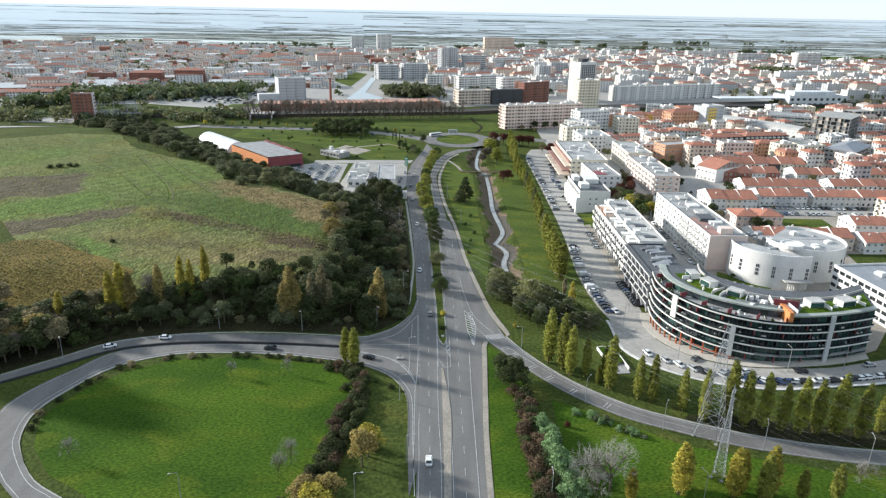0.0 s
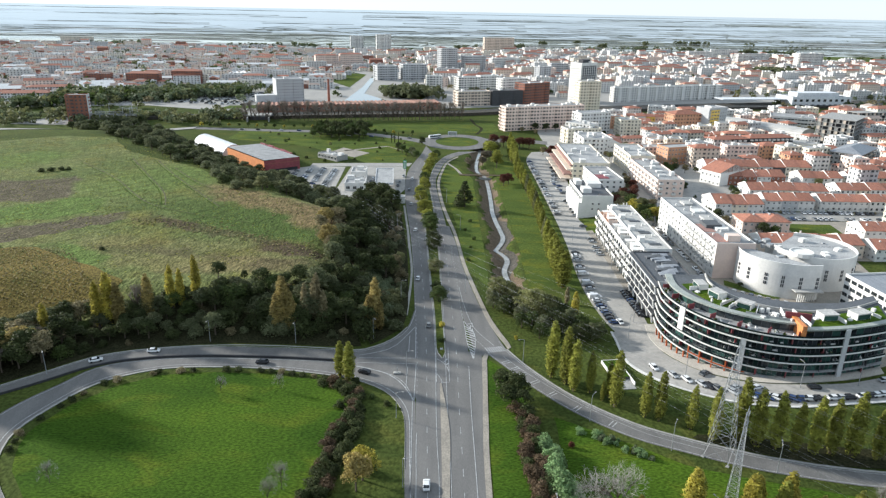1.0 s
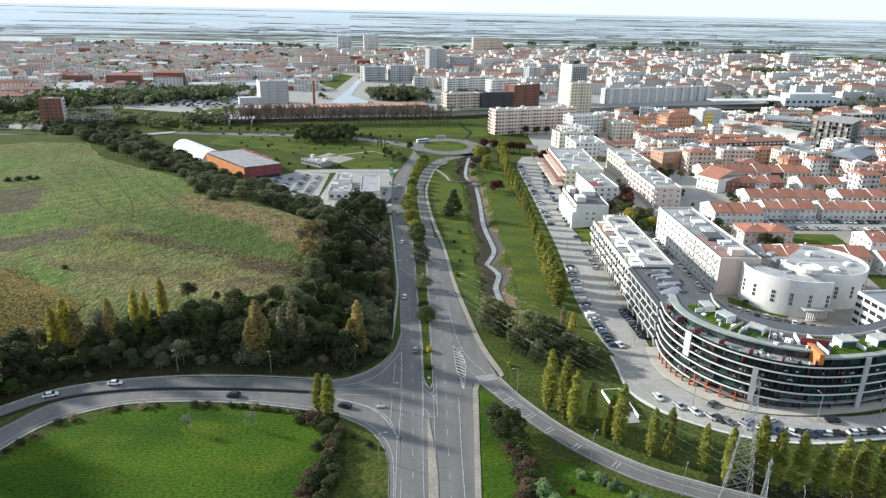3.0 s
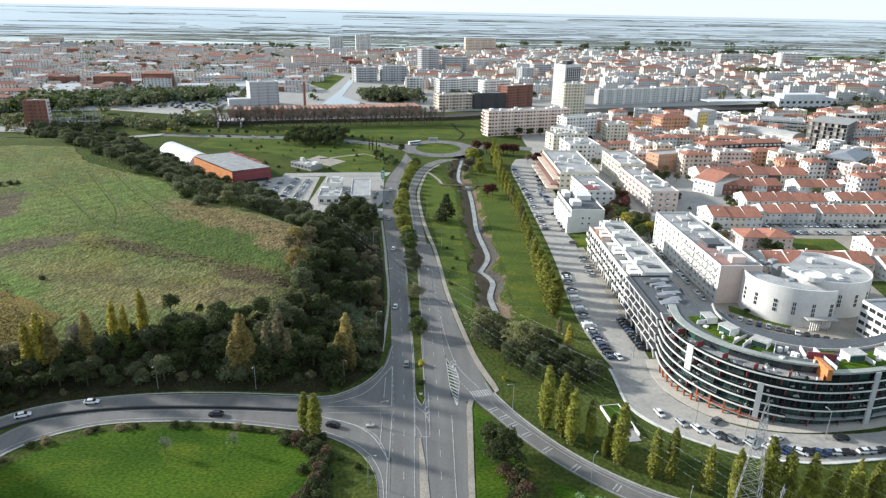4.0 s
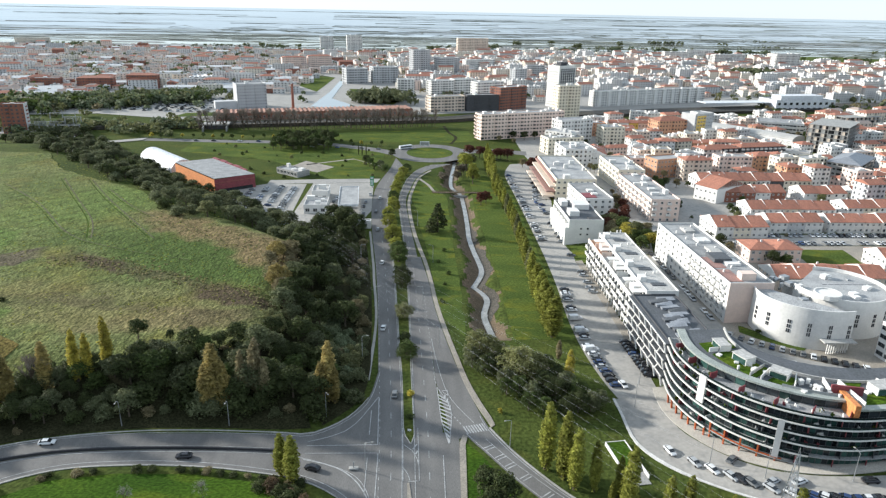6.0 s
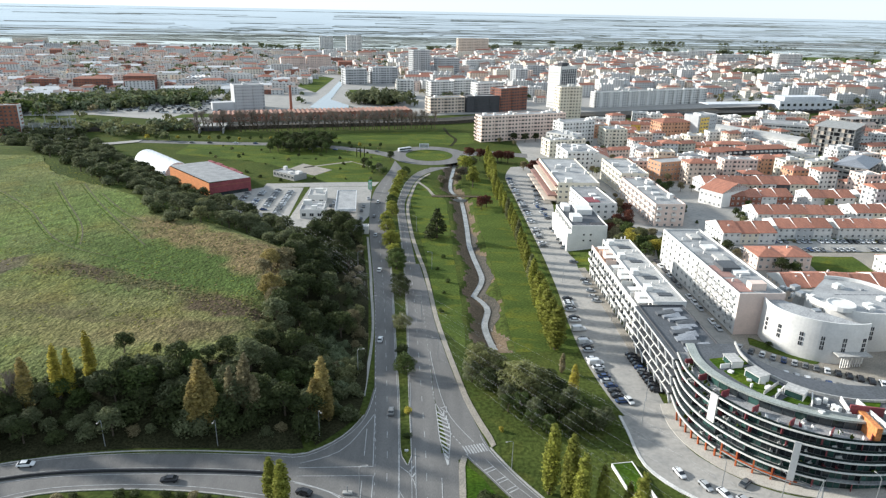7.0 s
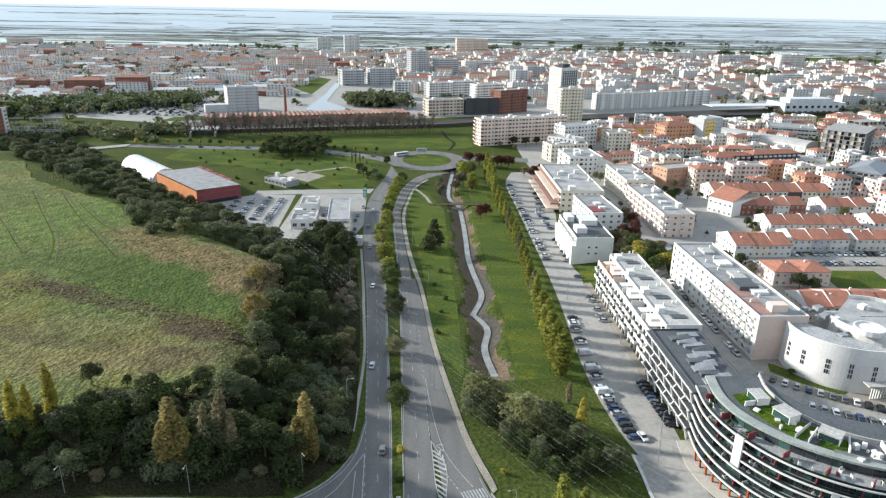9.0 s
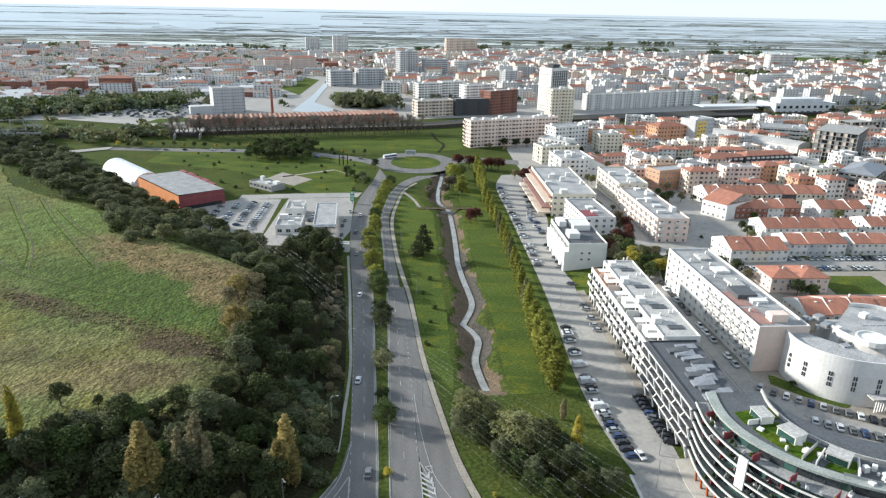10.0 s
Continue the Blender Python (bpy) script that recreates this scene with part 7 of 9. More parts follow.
def tree_parts(kind, seed):
    """Trunk with limbs and crown meshes of a tree about 10 m high."""
    rng = np.random.default_rng(seed)
    tv, tf = [], []
    blobs = []
    if kind == "column":
        limb(tv, tf, (0, 0, -0.5), (0, 0, 9), 0.22, 0.04)
        for i in range(26):
            z = 0.7 + 8.6 * i / 25
            w = 1.95 * (z / 10) ** 0.55 * (1 - z / 10.2) ** 0.75 + 0.06
            a = rng.uniform(0, 6.3)
            off = 0.2 * w * rng.uniform(0.3, 1.3)
            blobs.append(((off * math.cos(a), off * math.sin(a), z), (w * 0.85, w * 0.85, 0.95)))
            limb(tv, tf, (0, 0, z - 1), (off * 2 * math.cos(a), off * 2 * math.sin(a), z + 0.4), 0.06, 0.02, 4)
        cv, cf = leaf_cloud(rng, blobs, 2600, 0.22)
    elif kind == "round":
        limb(tv, tf, (0, 0, -0.5), (0, 0, 3.6), 0.28, 0.18)
        blobs.append(((0, 0, 5.6), (2.7, 2.7, 2.9)))
        for i in range(17):
            a, e = rng.uniform(0, 6.3), rng.uniform(-0.35, 1.4)
            r = rng.uniform(2.1, 3.1)
            c = (r * math.cos(a) * math.cos(e), r * math.sin(a) * math.cos(e), 5.2 + 1.15 * r * math.sin(e))
            s = rng.uniform(1.0, 1.7)
            blobs.append((c, (s, s, s * 0.85)))
            limb(tv, tf, (0, 0, 2.4 + rng.uniform(0, 1.5)), c, 0.12, 0.03, 4)
        cv, cf = leaf_cloud(rng, blobs, 2150, 0.42)
    elif kind == "dense":
        # a full crown of many small lumps down to the ground
        limb(tv, tf, (0, 0, -0.5), (0, 0, 4.6), 0.28, 0.14)
        blobs.append(((0, 0, 4.6), (2.9, 2.9, 3.3)))
        for i in range(54):
            a, e = rng.uniform(0, 6.3), rng.uniform(-0.75, 1.5)
            r = rng.uniform(2.6, 3.5)
            c = (r * math.cos(a) * math.cos(e), r * math.sin(a) * math.cos(e), 4.6 + 1.22 * r * math.sin(e))
            w = rng.uniform(0.55, 1.15)
            blobs.append((c, (w, w, w * 0.95)))
            if i % 4 == 0:
                limb(tv, tf, (0, 0, 1.4 + rng.uniform(0, 2)), c, 0.11, 0.03, 4)
        cv, cf = leaf_cloud(rng, blobs, 4600, 0.27)
    elif kind == "bush":
        for i in range(10):
            a, r = rng.uniform(0, 6.3), rng.uniform(0, 2.6)
            s = rng.uniform(1.2, 2.2)
            c = (r * math.cos(a), r * math.sin(a), rng.uniform(1.2, 5.5) * (1 - r / 6))
            blobs.append((c, (s, s, s * 1.1)))
            limb(tv, tf, (0.3 * c[0], 0.3 * c[1], -0.5), c, 0.12, 0.03, 4)
        cv, cf = leaf_cloud(rng, blobs, 1200, 0.50)
    elif kind == "spire":
        limb(tv, tf, (0, 0, -0.5), (0, 0, 9.6), 0.25, 0.04)
        for i in range(26):
            z = 1.0 + 8.6 * i / 25
            w = 2.6 * (1 - z / 10.4) + 0.25
            for j in range(3):
                a = rng.uniform(0, 6.3)
                blobs.append(((w * 0.75 * math.cos(a), w * 0.75 * math.sin(a), z - 0.2), (w * 0.45, w * 0.45, 0.4)))
        cv, cf = leaf_cloud(rng, blobs, 2400, 0.34)
    else:
        # leafless: a trunk that forks again and again into twigs
        narrow, fine = kind == "bare_column", kind == "bare_fine"
        cv, cf = [], []

        def fork(p, d, l, r, depth):
            q = p + d * l
            limb(tv if depth > 2 else cv, tf if depth > 2 else cf, p, q, r, r * 0.62, 5 if depth > 2 else 3)
            if not depth:
                return
            for _ in range(4 if depth > 3 else 3):
                e = d + Vector(rng.normal(0, 0.30 if narrow else 0.55, 3))
                e.z += 0.35 if narrow else 0.10
                fork(p + d * l * rng.uniform(0.6, 1.0), e.normalized(), l * rng.uniform(0.58, 0.82), r * 0.6, depth - 1)

        fork(Vector((0, 0, -0.5)), Vector((0.04, 0, 1)), 2.9 if not narrow else 3.2, 0.15 if fine else 0.2, 6 if fine else 5)
    return mesh("trunk", tv, tf, BARK), cv, cf


SHAPES, STOCK = {}, {}
# growth with no trunk to be seen
LOW = {"shrub": "shrub", "reed_clump": "reeds", "cane": "cane", "thicket_bush": "bush", "hedge_shrub": "hedge", "garden_bush": "bush", "sapling": "sapling", "weed_clump": "weeds"}


def tree(kind, leaf, x, y, high, wide=1.0, label="", name="tree", z=None, group=""):
    """One tree with its trunk and crown; four shapes of each kind go round."""
    i = (len(STOCK) + int(x * 7 + y * 13)) % 4 if kind in ("round", "bush", "column", "dense") else int(x + y) % 2
    key = (kind, i)
    if key not in SHAPES:
        SHAPES[key] = tree_parts(kind, 40 + i * 7 + len(kind))
    k2 = (kind, i, leaf)
    if k2 not in STOCK:
        _, cv, cf = SHAPES[key]
        STOCK[k2] = mesh("crown", cv, cf, LEAF[leaf])
    rng = random.Random(f"{x:.2f}{y:.2f}")
    s = high / 10
    m = pose(x, y, gz(x, y) if z is None else z, 0, 0, rng.uniform(0, 360)) @ Matrix.Diagonal((s * wide, s * wide, s, 1))
    if name == "tree":
        name = {"round": {"evergreen": "evergreen_tree", "olive": "willow_tree", "red": "maple_tree"}.get(leaf, "broadleaf_tree"), "bush": "shrub_tree", "spire": "conifer_tree"}.get("round" if kind == "dense" else kind, "bare_tree")
    single = name in LOW
    ob = new(name, STOCK[k2] if single else None)
    ob.matrix_basis = m
    tagged(ob, label, LOW.get(name, "tree"), group)
    if single:
        return ob
    put("trunk", SHAPES[key][0], ob)
    put("crown", STOCK[k2], ob)
    return ob


def scatter(test, x0, x1, y0, y1, gap, seed):
    rng = random.Random(seed)
    out = []
    for _ in range(9000):
        x, y = rng.uniform(x0, x1), rng.uniform(y0, y1)
        if test(x, y) and all((x - a) ** 2 + (y - b) ** 2 > gap * gap for a, b in out[-400:]):
            out.append((x, y))
    return out


def lerp_line(pts, x, axis=0):
    o = 1 - axis
    for a, b in zip(pts, pts[1:]):
        if min(a[axis], b[axis]) <= x <= max(a[axis], b[axis]):
            return a[o] + (b[o] - a[o]) * (x - a[axis]) / (b[axis] - a[axis] or 1)
    return None


ROADSIDE = [(-165, 172), (-137, 190), (-125, 200), (-112, 211), (-95, 217), (-76, 220), (-56, 220.5), (-36, 219.5), (-24, 221)]
BROW = [(-165, 208), (-129, 225), (-103, 233), (-80, 238), (-50, 246), (-24, 252)]
rngt = random.Random(77)
# the wood on the bank between slip road and meadow
for x, y in scatter(lambda x, y: lerp_line(ROADSIDE, x) - 1.0 < y < lerp_line(BROW, x), -160, -25, 180, 262, 4.0, 1):
    low = (y - lerp_line(ROADSIDE, x)) < 5
    if x < -126:
        bare = rngt.random() < 0.3
        tree("bare_column" if bare else "round", "brush" if bare else rngt.choice(("brown", "gold", "evergreen", "evergreen", "greygreen")), x, y, rngt.uniform(8.5, 12), 1.25, "thin brown thicket tree on the bank", group="bank wood")
    elif low and rngt.random() < 0.5:
        tree("bush", rngt.choice(("greygreen", "evergreen", "brown")), x, y, rngt.uniform(3, 4.5), 1.3, "low grey-green shrub beside the slip road", "shrub", group="bank wood")
    else:
        tree("bush" if rngt.random() < 0.45 else "round", rngt.choice(("evergreen", "evergreen", "evergreen", "evergreen", "green", "greygreen", "greygreen")), x, y, rngt.uniform(6.2, 9.2) * (1.3 if x > -84 and y - lerp_line(ROADSIDE, x) < 13 else 0.9 if x < -84 else 1), 1.25, "dense dark green tree on the wooded bank", group="bank wood")
# the wood carried on out of view, added to shade the slip road
for x, y in scatter(lambda x, y: True, -215, -160, 176, 226, 9.0, 8):
    tree("round" if rngt.random() < 0.7 else "bush", rngt.choice(("brown", "evergreen", "greygreen", "olive")), x, y, rngt.uniform(9, 12.5), 1.25, "brownish unseen tree added to shade the slip road", group="bank wood")
# out of view: tall trees added to cast shadow bands over the loop lawn
for x, y, h in ((-153, 189, 30), (-158, 199, 31), (-150, 184, 27), (-164, 187, 29), (-160, 193, 27), (-168, 200, 30)):
    tree("column", "evergreen", x, y, h, 1.9, "tall unseen tree added to shade the loop lawn", "eucalyptus_tree", group="bank wood")
# the wood beside the avenue
for x, y in scatter(lambda x, y: -47 - 6 * ease((y - 298) / 26) < x < lerp_line(XL, y, 1) - (4.6 if y > 262 else 6) and not (256 < y < 293 and abs(x + 20.5 + 0.43 * (y - 256)) < 5.0) and not (x > -23 and 280 < y < 297), -60, -14, 240, 404, 5.9, 2):
    edge = x < -49 and 300 < y < 345
    fringe = x > lerp_line(XL, y, 1) - 12
    c = "brown" if edge and rngt.random() < 0.6 else rngt.choice(("greygreen", "greygreen", "olive", "evergreen", "brown")) if fringe else rngt.choice(("evergreen", "evergreen", "evergreen", "evergreen", "greygreen"))
    tree("round" if rngt.random() < 0.65 and not fringe else "bush", c, x, y, rngt.uniform(4, 6.5) if fringe else rngt.uniform(7.5, 12), 1.3 if fringe else 1.2, "brown autumn tree at the wood's edge" if c == "brown" else "pale grey-green bush at the foot of the wood" if fringe else "dense dark evergreen tree in the wood", group="avenue wood")
for i in range(52):
    tree("bush", "reed", -20.5 - 0.31 * i + rngt.uniform(-4.5, 4.5), 256 + 0.72 * i + rngt.uniform(-2, 2), rngt.uniform(3.8, 6.2), 1.1, "feathery pale green reeds at the wood's edge", "reed_clump", group="reeds")
for i in range(26):
    tree("bush", rngt.choice(("greygreen", "evergreen", "olive", "reed")), -15.5 - rngt.uniform(0, 13), 226 + 34 * i / 25, rngt.uniform(3.5, 6.5), 1.3, "grey-green bush at the foot of the bank", "shrub", group="bank bushes")
for x, y, h in ((-20.2, 285, 8.6), (-18.9, 291, 7.6), (-20.4, 280, 6.0)):
    tree("dense", "brown" if h > 8 else "olive", x, y, h, 1.05, "pale autumn tree beside the avenue", group="avenue wood")
for x, y, h in ((-51, 292, 11), (-53.5, 297, 9), (-49, 287, 8.5)):
    tree("dense", "brown" if h < 10 else "gold", x, y, h, 1.15, "large brown autumn tree at the meadow's edge", group="avenue wood")
# hedge between meadow and sports hall
for x, y in scatter(lambda x, y: (8 if x > -160 else 8 - 0.16 * (-160 - x)) < 0.703 * (-x - 62) + 0.711 * (404 - y) < (min(31 + 0.4 * (-62 - x), 54) if x > -142 else 48) + 3 * math.sin(x * 0.09) and x < -58, -330, -58, 360, 690, 7.4, 3):
    pale = -128 < x < -80 and 0.703 * (-x - 62) + 0.711 * (404 - y) > 28
    tree("bush" if rngt.random() < 0.35 else "round", rngt.choice(("olive", "greygreen")) if pale else rngt.choice(("evergreen", "greygreen", "greygreen", "greygreen")), x, y, rngt.uniform(7, 10.5), 1.45, "pale olive hedge tree along the meadow" if pale else "dark rounded hedge tree along the meadow", group="hedge trees")

# poplars on the bank
for x, y, h, wd, c in ((-121, 222, 14, 1.5, "yellow"), (-117, 223, 16, 1.6, "yellow"), (-113.6, 222, 13.5, 1.7, "gold"), (-105, 227, 13, 1.7, "gold"), (-97.6, 230, 13.6, 1.35, "yellow"), (-94.6, 231, 12, 1.3, "yellow"), (-89.6, 233, 14.8, 1.25, "yellow"), (-134, 212, 12, 1.6, "yellow"),
                       (-55.3, 222, 18.4, 1.9, "gold"), (-57.6, 221.4, 13, 1.8, "gold"), (-53, 221.6, 14, 1.9, "gold"), (-48.3, 225, 14, 1.3, "brown"), (-44.3, 226, 16.5, 1.6, "brown"), (-41.6, 224, 12.5, 1.5, "brown"), (-23.8, 228, 18.4, 1.5, "gold"), (-26, 226.6, 12.5, 1.7, "gold"), (-22, 227.2, 11, 1.7, "gold")):
    tree("column", c, x, y, h * (1.22 if x < -85 else 1.08), wd, "slim bright yellow poplar on the bank" if c == "yellow" else "tall poplar with golden brown leaves on the bank" if c == "gold" else "tall thin poplar with grey-brown leaves", "poplar_tree", group="bank poplars")
tree("bare_column", "brush", -108.7, 226, 16, 1.3, "nearly bare grey-brown poplar on the bank", "poplar_tree", group="bank poplars")
for x, y, h, wd in ((-46, 372, 15, 1.3), (-36, 391, 14.5, 1.35), (-30, 384, 12.5, 1.3), (-52, 351, 11, 1.35), (-40, 331, 12, 1.3), (-33, 361, 13.5, 1.3), (-45, 345, 12, 1.35), (-28, 345, 10, 1.3)):
    tree("dense", "evergreen", x, y, h, wd * 0.95, "broad dark umbrella pine in the wood", group="avenue wood")
for x, y, h in ((-56.5, 317, 10), (-58, 311, 8), (-55, 323, 8.5)):
    tree("round", "gold" if h > 9 else "brown", x, y, h, 1.25, "golden brown autumn tree at the meadow's edge", group="avenue wood")
for i in range(22):
    t = i / 21
    tree("bush", rngt.choice(("greygreen", "evergreen", "evergreen", "brown")), -108 + 62 * t + rngt.uniform(-1, 1), 232 + 11 * t + 4 * t ** 3 + rngt.uniform(-1.5, 1), rngt.uniform(2.0, 3.6), 1.4, "low bush along the meadow's brow", "shrub", group="brow bushes")
for x, y, h in ((-44.5, 258, 8), (-47.5, 262, 7)):
    tree("dense", "olive", x, y, h, 1.1, "pale yellow-green tree at the meadow's brow", group="avenue wood")
tree("round", "evergreen", -86, 247, 8, 1.0, "single dark round tree at the meadow's brow")
tree("round", "evergreen", -75.5, 245.5, 4.6, 0.9, "small dark round tree at the meadow's brow")
for x, y, h in ((-145, 276, 3), (-244, 414, 5), (-249, 412, 4.6), (-239, 417, 4.4), (-236, 419, 3.6)):
    tree("bush", "evergreen", x, y, h, 1.4, "lone dark bush in the meadow", "shrub")

# loop: two poplars, hedge, small trees
tree("column", "poplar", -31.3, 194.0, 12.5, 1.8, "yellow-green poplar at the loop", "poplar_tree", group="loop poplars")
tree("column", "poplar", -28.2, 191.6, 13.5, 1.9, "yellow-green poplar at the loop", "poplar_tree", group="loop poplars")
for i, (x, y) in enumerate(even(smooth([(-33, 190), (-27, 184), (-25.5, 172), (-26, 158), (-28, 145), (-32, 130), (-38, 116)], 3), 84)):
    tree("bush", "rust" if i % 5 == 1 else "evergreen", x + rngt.uniform(-3.2, 3.4), y + rngt.uniform(-1, 1), rngt.uniform(3.2, 5.4), 1.4, "dark hedge shrub round the loop lawn", "hedge_shrub", group="loop hedge")
for x, y, h, c in ((-19.5, 141, 12, "gold"), (-18.4, 145, 9.5, "yellow"), (-26, 127, 9, "gold"), (-31, 125, 9, "gold"), (-28, 122, 10, "yellow"), (-17, 148, 5, "green"), (-15, 178, 3, "evergreen"), (-20, 182, 2.6, "green")):
    tree("round" if h > 5 else "bush", c, x, y, h, 0.8 if 11 < h else 1.15, "golden autumn tree beside the loop" if c in ("yellow", "gold") else "green shrub beside the loop")
for i, (x, y) in enumerate(even(INN[5:14], 34)):
    if rngt.random() < 0.8:
        tree("bush", "evergreen" if i % 3 else "brown", x + (2.2 if x < -90 else 0.2), y - (0.8 if x < -100 else 2.2), rngt.uniform(1.8, 3.0), 1.7, "low clipped shrub along the slip road", "shrub", group="kerb shrubs")
for x, y, h in ((-94.1, 141.7, 9.5), (-39.7, 136, 11), (-37.5, 141, 12), (-66, 184, 8), (-48.5, 186, 8)):
    tree("bare_fine", "twig", x, y, h, 0.6, "small leafless tree in the loop lawn", group="lawn saplings")

# along the slip road: poplars, shrubs, reeds, bare tree
ROW = ((35.8, 196.2, 19.6), (39.6, 192.3, 19.7), (41.6, 188.4, 17.5), (46.3, 187.6, 10.8), (49.2, 183.0, 6.8), (52.4, 180.1, 18.5), (59.7, 175.0, 14.6), (63.3, 173.1, 15.7), (71.0, 168.9, 13.7), (75.3, 163.9, 16.1), (82.2, 163.9, 19.4), (85.9, 161.7, 17.6), (90.8, 160.7, 17.5), (95.7, 159.7, 15.0), (100.2, 158.8, 17.3), (104.8, 158.9, 16.9), (109.9, 157.9, 19.5), (116.1, 157.0, 17.2), (51.5, 185, 12), (47, 190, 13), (70.5, 170, 9), (123, 159.5, 13), (130, 159.8, 13), (137, 160.1, 13))
for i, (x, y, h) in enumerate(ROW):
    tree("column", "poplar", x, y, h, 1.4, "slim yellow-green poplar beside the slip road", "poplar_tree", group="slip road poplars")
for x, y, h in ((58.7, 133, 14.5), (60.5, 135.5, 12), (71.5, 132.5, 13.5), (73.5, 134, 12), (78.2, 131, 13), (80.2, 133, 14), (87.5, 131.5, 9), (46, 130.5, 9), (96, 132, 10)):
    tree("column", "yellow" if int(x) % 3 else "poplar", x, y, h, 2.0, "poplar with golden autumn leaves on the lawn", "poplar_tree", group="lawn poplars")
tree("round", "evergreen", 63.2, 141.5, 5.5, 0.9, "small dark round tree near the pylon")
tree("bare_fine", "twig", 42, 134, 19, 1.25, "large leafless grey tree on the lawn")
tree("bare_fine", "twig", 38, 131, 12, 1.0, "leafless grey tree on the lawn")
tree("bare_fine", "twig", 106, 139, 9, 1.0, "small leafless tree on the lawn")
for i in range(26):
    t = i / 25
    tree("bush", "silver", 28.3 + 4.6 * t + rngt.uniform(-1.7, 1.9), 160 - 31 * t + rngt.uniform(-1, 1), rngt.uniform(5.4, 9.0), 1.0, "pale green feathery cane beside the verge", "cane", group="pale canes")
for i in range(44):
    t = i / 43
    tree("bush", "rust" if i % 3 else "evergreen", 24.3 + 2.8 * t + rngt.uniform(-2.4, 2.2), 177 - 48 * t + rngt.uniform(-1, 1), rngt.uniform(3.8, 7.0), 1.25, "reddish-brown thicket beside the verge", "thicket_bush", group="thicket")
for x, y, h in ((19.5, 186, 8.5), (23, 183, 9), (20.5, 179, 7.5), (24, 178, 7)):
    tree("round", "evergreen", x, y, h, 1.25, "dark evergreen shrub at the road fork", "shrub")
tree("bush", "red", 36, 160, 3.2, 0.8, "small dark red shrub on the lawn", "shrub")
for i in range(26):
    t = rngt.choice((0.12, 0.3, 0.34, 0.62, 0.66)) + rngt.gauss(0, 0.06)
    tree("bush", "silver" if i % 3 else "reed", 38 + 24 * t + rngt.uniform(-1.6, 1.6), 169.5 - 15 * t + rngt.uniform(-3.5, 0.8), rngt.uniform(1.2, 3.6), rngt.uniform(0.9, 1.6), "low pale green weeds along the slip road", "weed_clump", group="roadside weeds")

# at the foot of the park
for x, y, h, wd, c in ((23.2, 251, 12.5, 1.35, "willow"), (27.2, 249, 11, 1.15, "willow"), (20.6, 248, 8.5, 1.1, "greygreen"), (35.0, 240, 13, 1.4, "willow"), (39, 238.5, 11, 1.2, "willow"), (24.5, 244, 8, 1.25, "evergreen"), (28.5, 243, 7.5, 1.2, "evergreen"), (32, 247, 8, 1.2, "evergreen"), (36.5, 249, 7, 1.2, "evergreen"), (30.6, 236, 8, 1.1, "greygreen"), (33.6, 231, 7.6, 1.1, "green"), (30, 231.5, 6.6, 1.1, "green"), (37.5, 228, 7.4, 1.1, "greygreen"), (35.5, 223, 6.8, 1.1, "green"), (39.5, 221, 6.4, 1.05, "green"), (41.5, 232, 8.5, 1.2, "evergreen"), (44.5, 228, 8.6, 1.15, "evergreen"), (46.5, 236, 8.6, 1.1, "evergreen"), (44, 243, 8, 1.2, "evergreen"), (48, 231, 8.8, 1.1, "greygreen"), (51, 227.5, 8, 1.1, "green"), (50, 222, 7.6, 1.15, "evergreen"), (54, 222.5, 7.4, 1.1, "greygreen"), (57, 224.5, 6.5, 1.1, "greygreen"), (46, 220, 7, 1.1, "evergreen")):
    tree("dense", c, x, y, h, wd, "large pale willow with a broad crown near the stream's end" if c == "willow" else "rounded thicket tree near the stream's end", group="park thicket")
tree("bush", "yellow", 27, 222, 2.4, 1.0, "small yellow shrub at the kerb", "shrub")
for x, y, h, wd, c in ((50.6, 238, 12, 1.6, "yellow"), (50.5, 254, 7, 1.9, "brown"), (51.5, 270, 16.5, 2.5, "poplar"), (51, 278, 16, 2.5, "poplar"), (51, 287, 15.5, 2.5, "poplar"), (51.4, 297, 15, 2.5, "poplar"), (51.2, 307, 14.5, 2.5, "poplar"), (52, 324, 13.5, 2.0, "poplar"), (52.3, 332, 12.5, 1.9, "olive"), (52.3, 343, 13, 1.9, "poplar"), (52.8, 351, 12, 1.9, "poplar"), (52.8, 359, 13, 1.8, "poplar"), (53.2, 372, 12, 1.75, "poplar"), (53.4, 381, 13, 1.75, "olive"), (53.6, 390, 12.5, 1.75, "poplar"), (53.8, 401, 12, 1.75, "poplar"), (53.6, 412, 13, 1.7, "poplar"), (53.4, 424, 12.5, 1.7, "olive"), (53, 436, 13, 1.6, "poplar"), (52.6, 450, 14, 1.6, "poplar"), (52, 464, 14, 1.6, "poplar")):
    tree("column", c, x, y, h, wd, "dense columnar green tree along the car park" if c != "brown" else "small brown columnar tree along the car park", "poplar_tree", group="car park trees")
for x, y, h in ((52, 535, 20), (52.6, 520, 19), (53.2, 509, 18), (53, 499, 18), (52.4, 486, 16), (51.4, 474, 15)):
    tree("column", "poplar", x, y, h, 1.5, "tall poplar near the roundabout", "poplar_tree", group="car park trees")
for x, y, h in ((40, 442, 8.5), (43.4, 446, 8), (41.5, 450, 7), (42.6, 580, 11), (50.5, 577, 11), (57, 573, 9), (63.4, 569, 11), (71.5, 569, 11), (67, 575, 9), (85.7, 540, 9), (92, 547, 9)):
    tree("round", "red", x, y, h, 1.15, "red autumn tree near the footbridge", group="red trees")
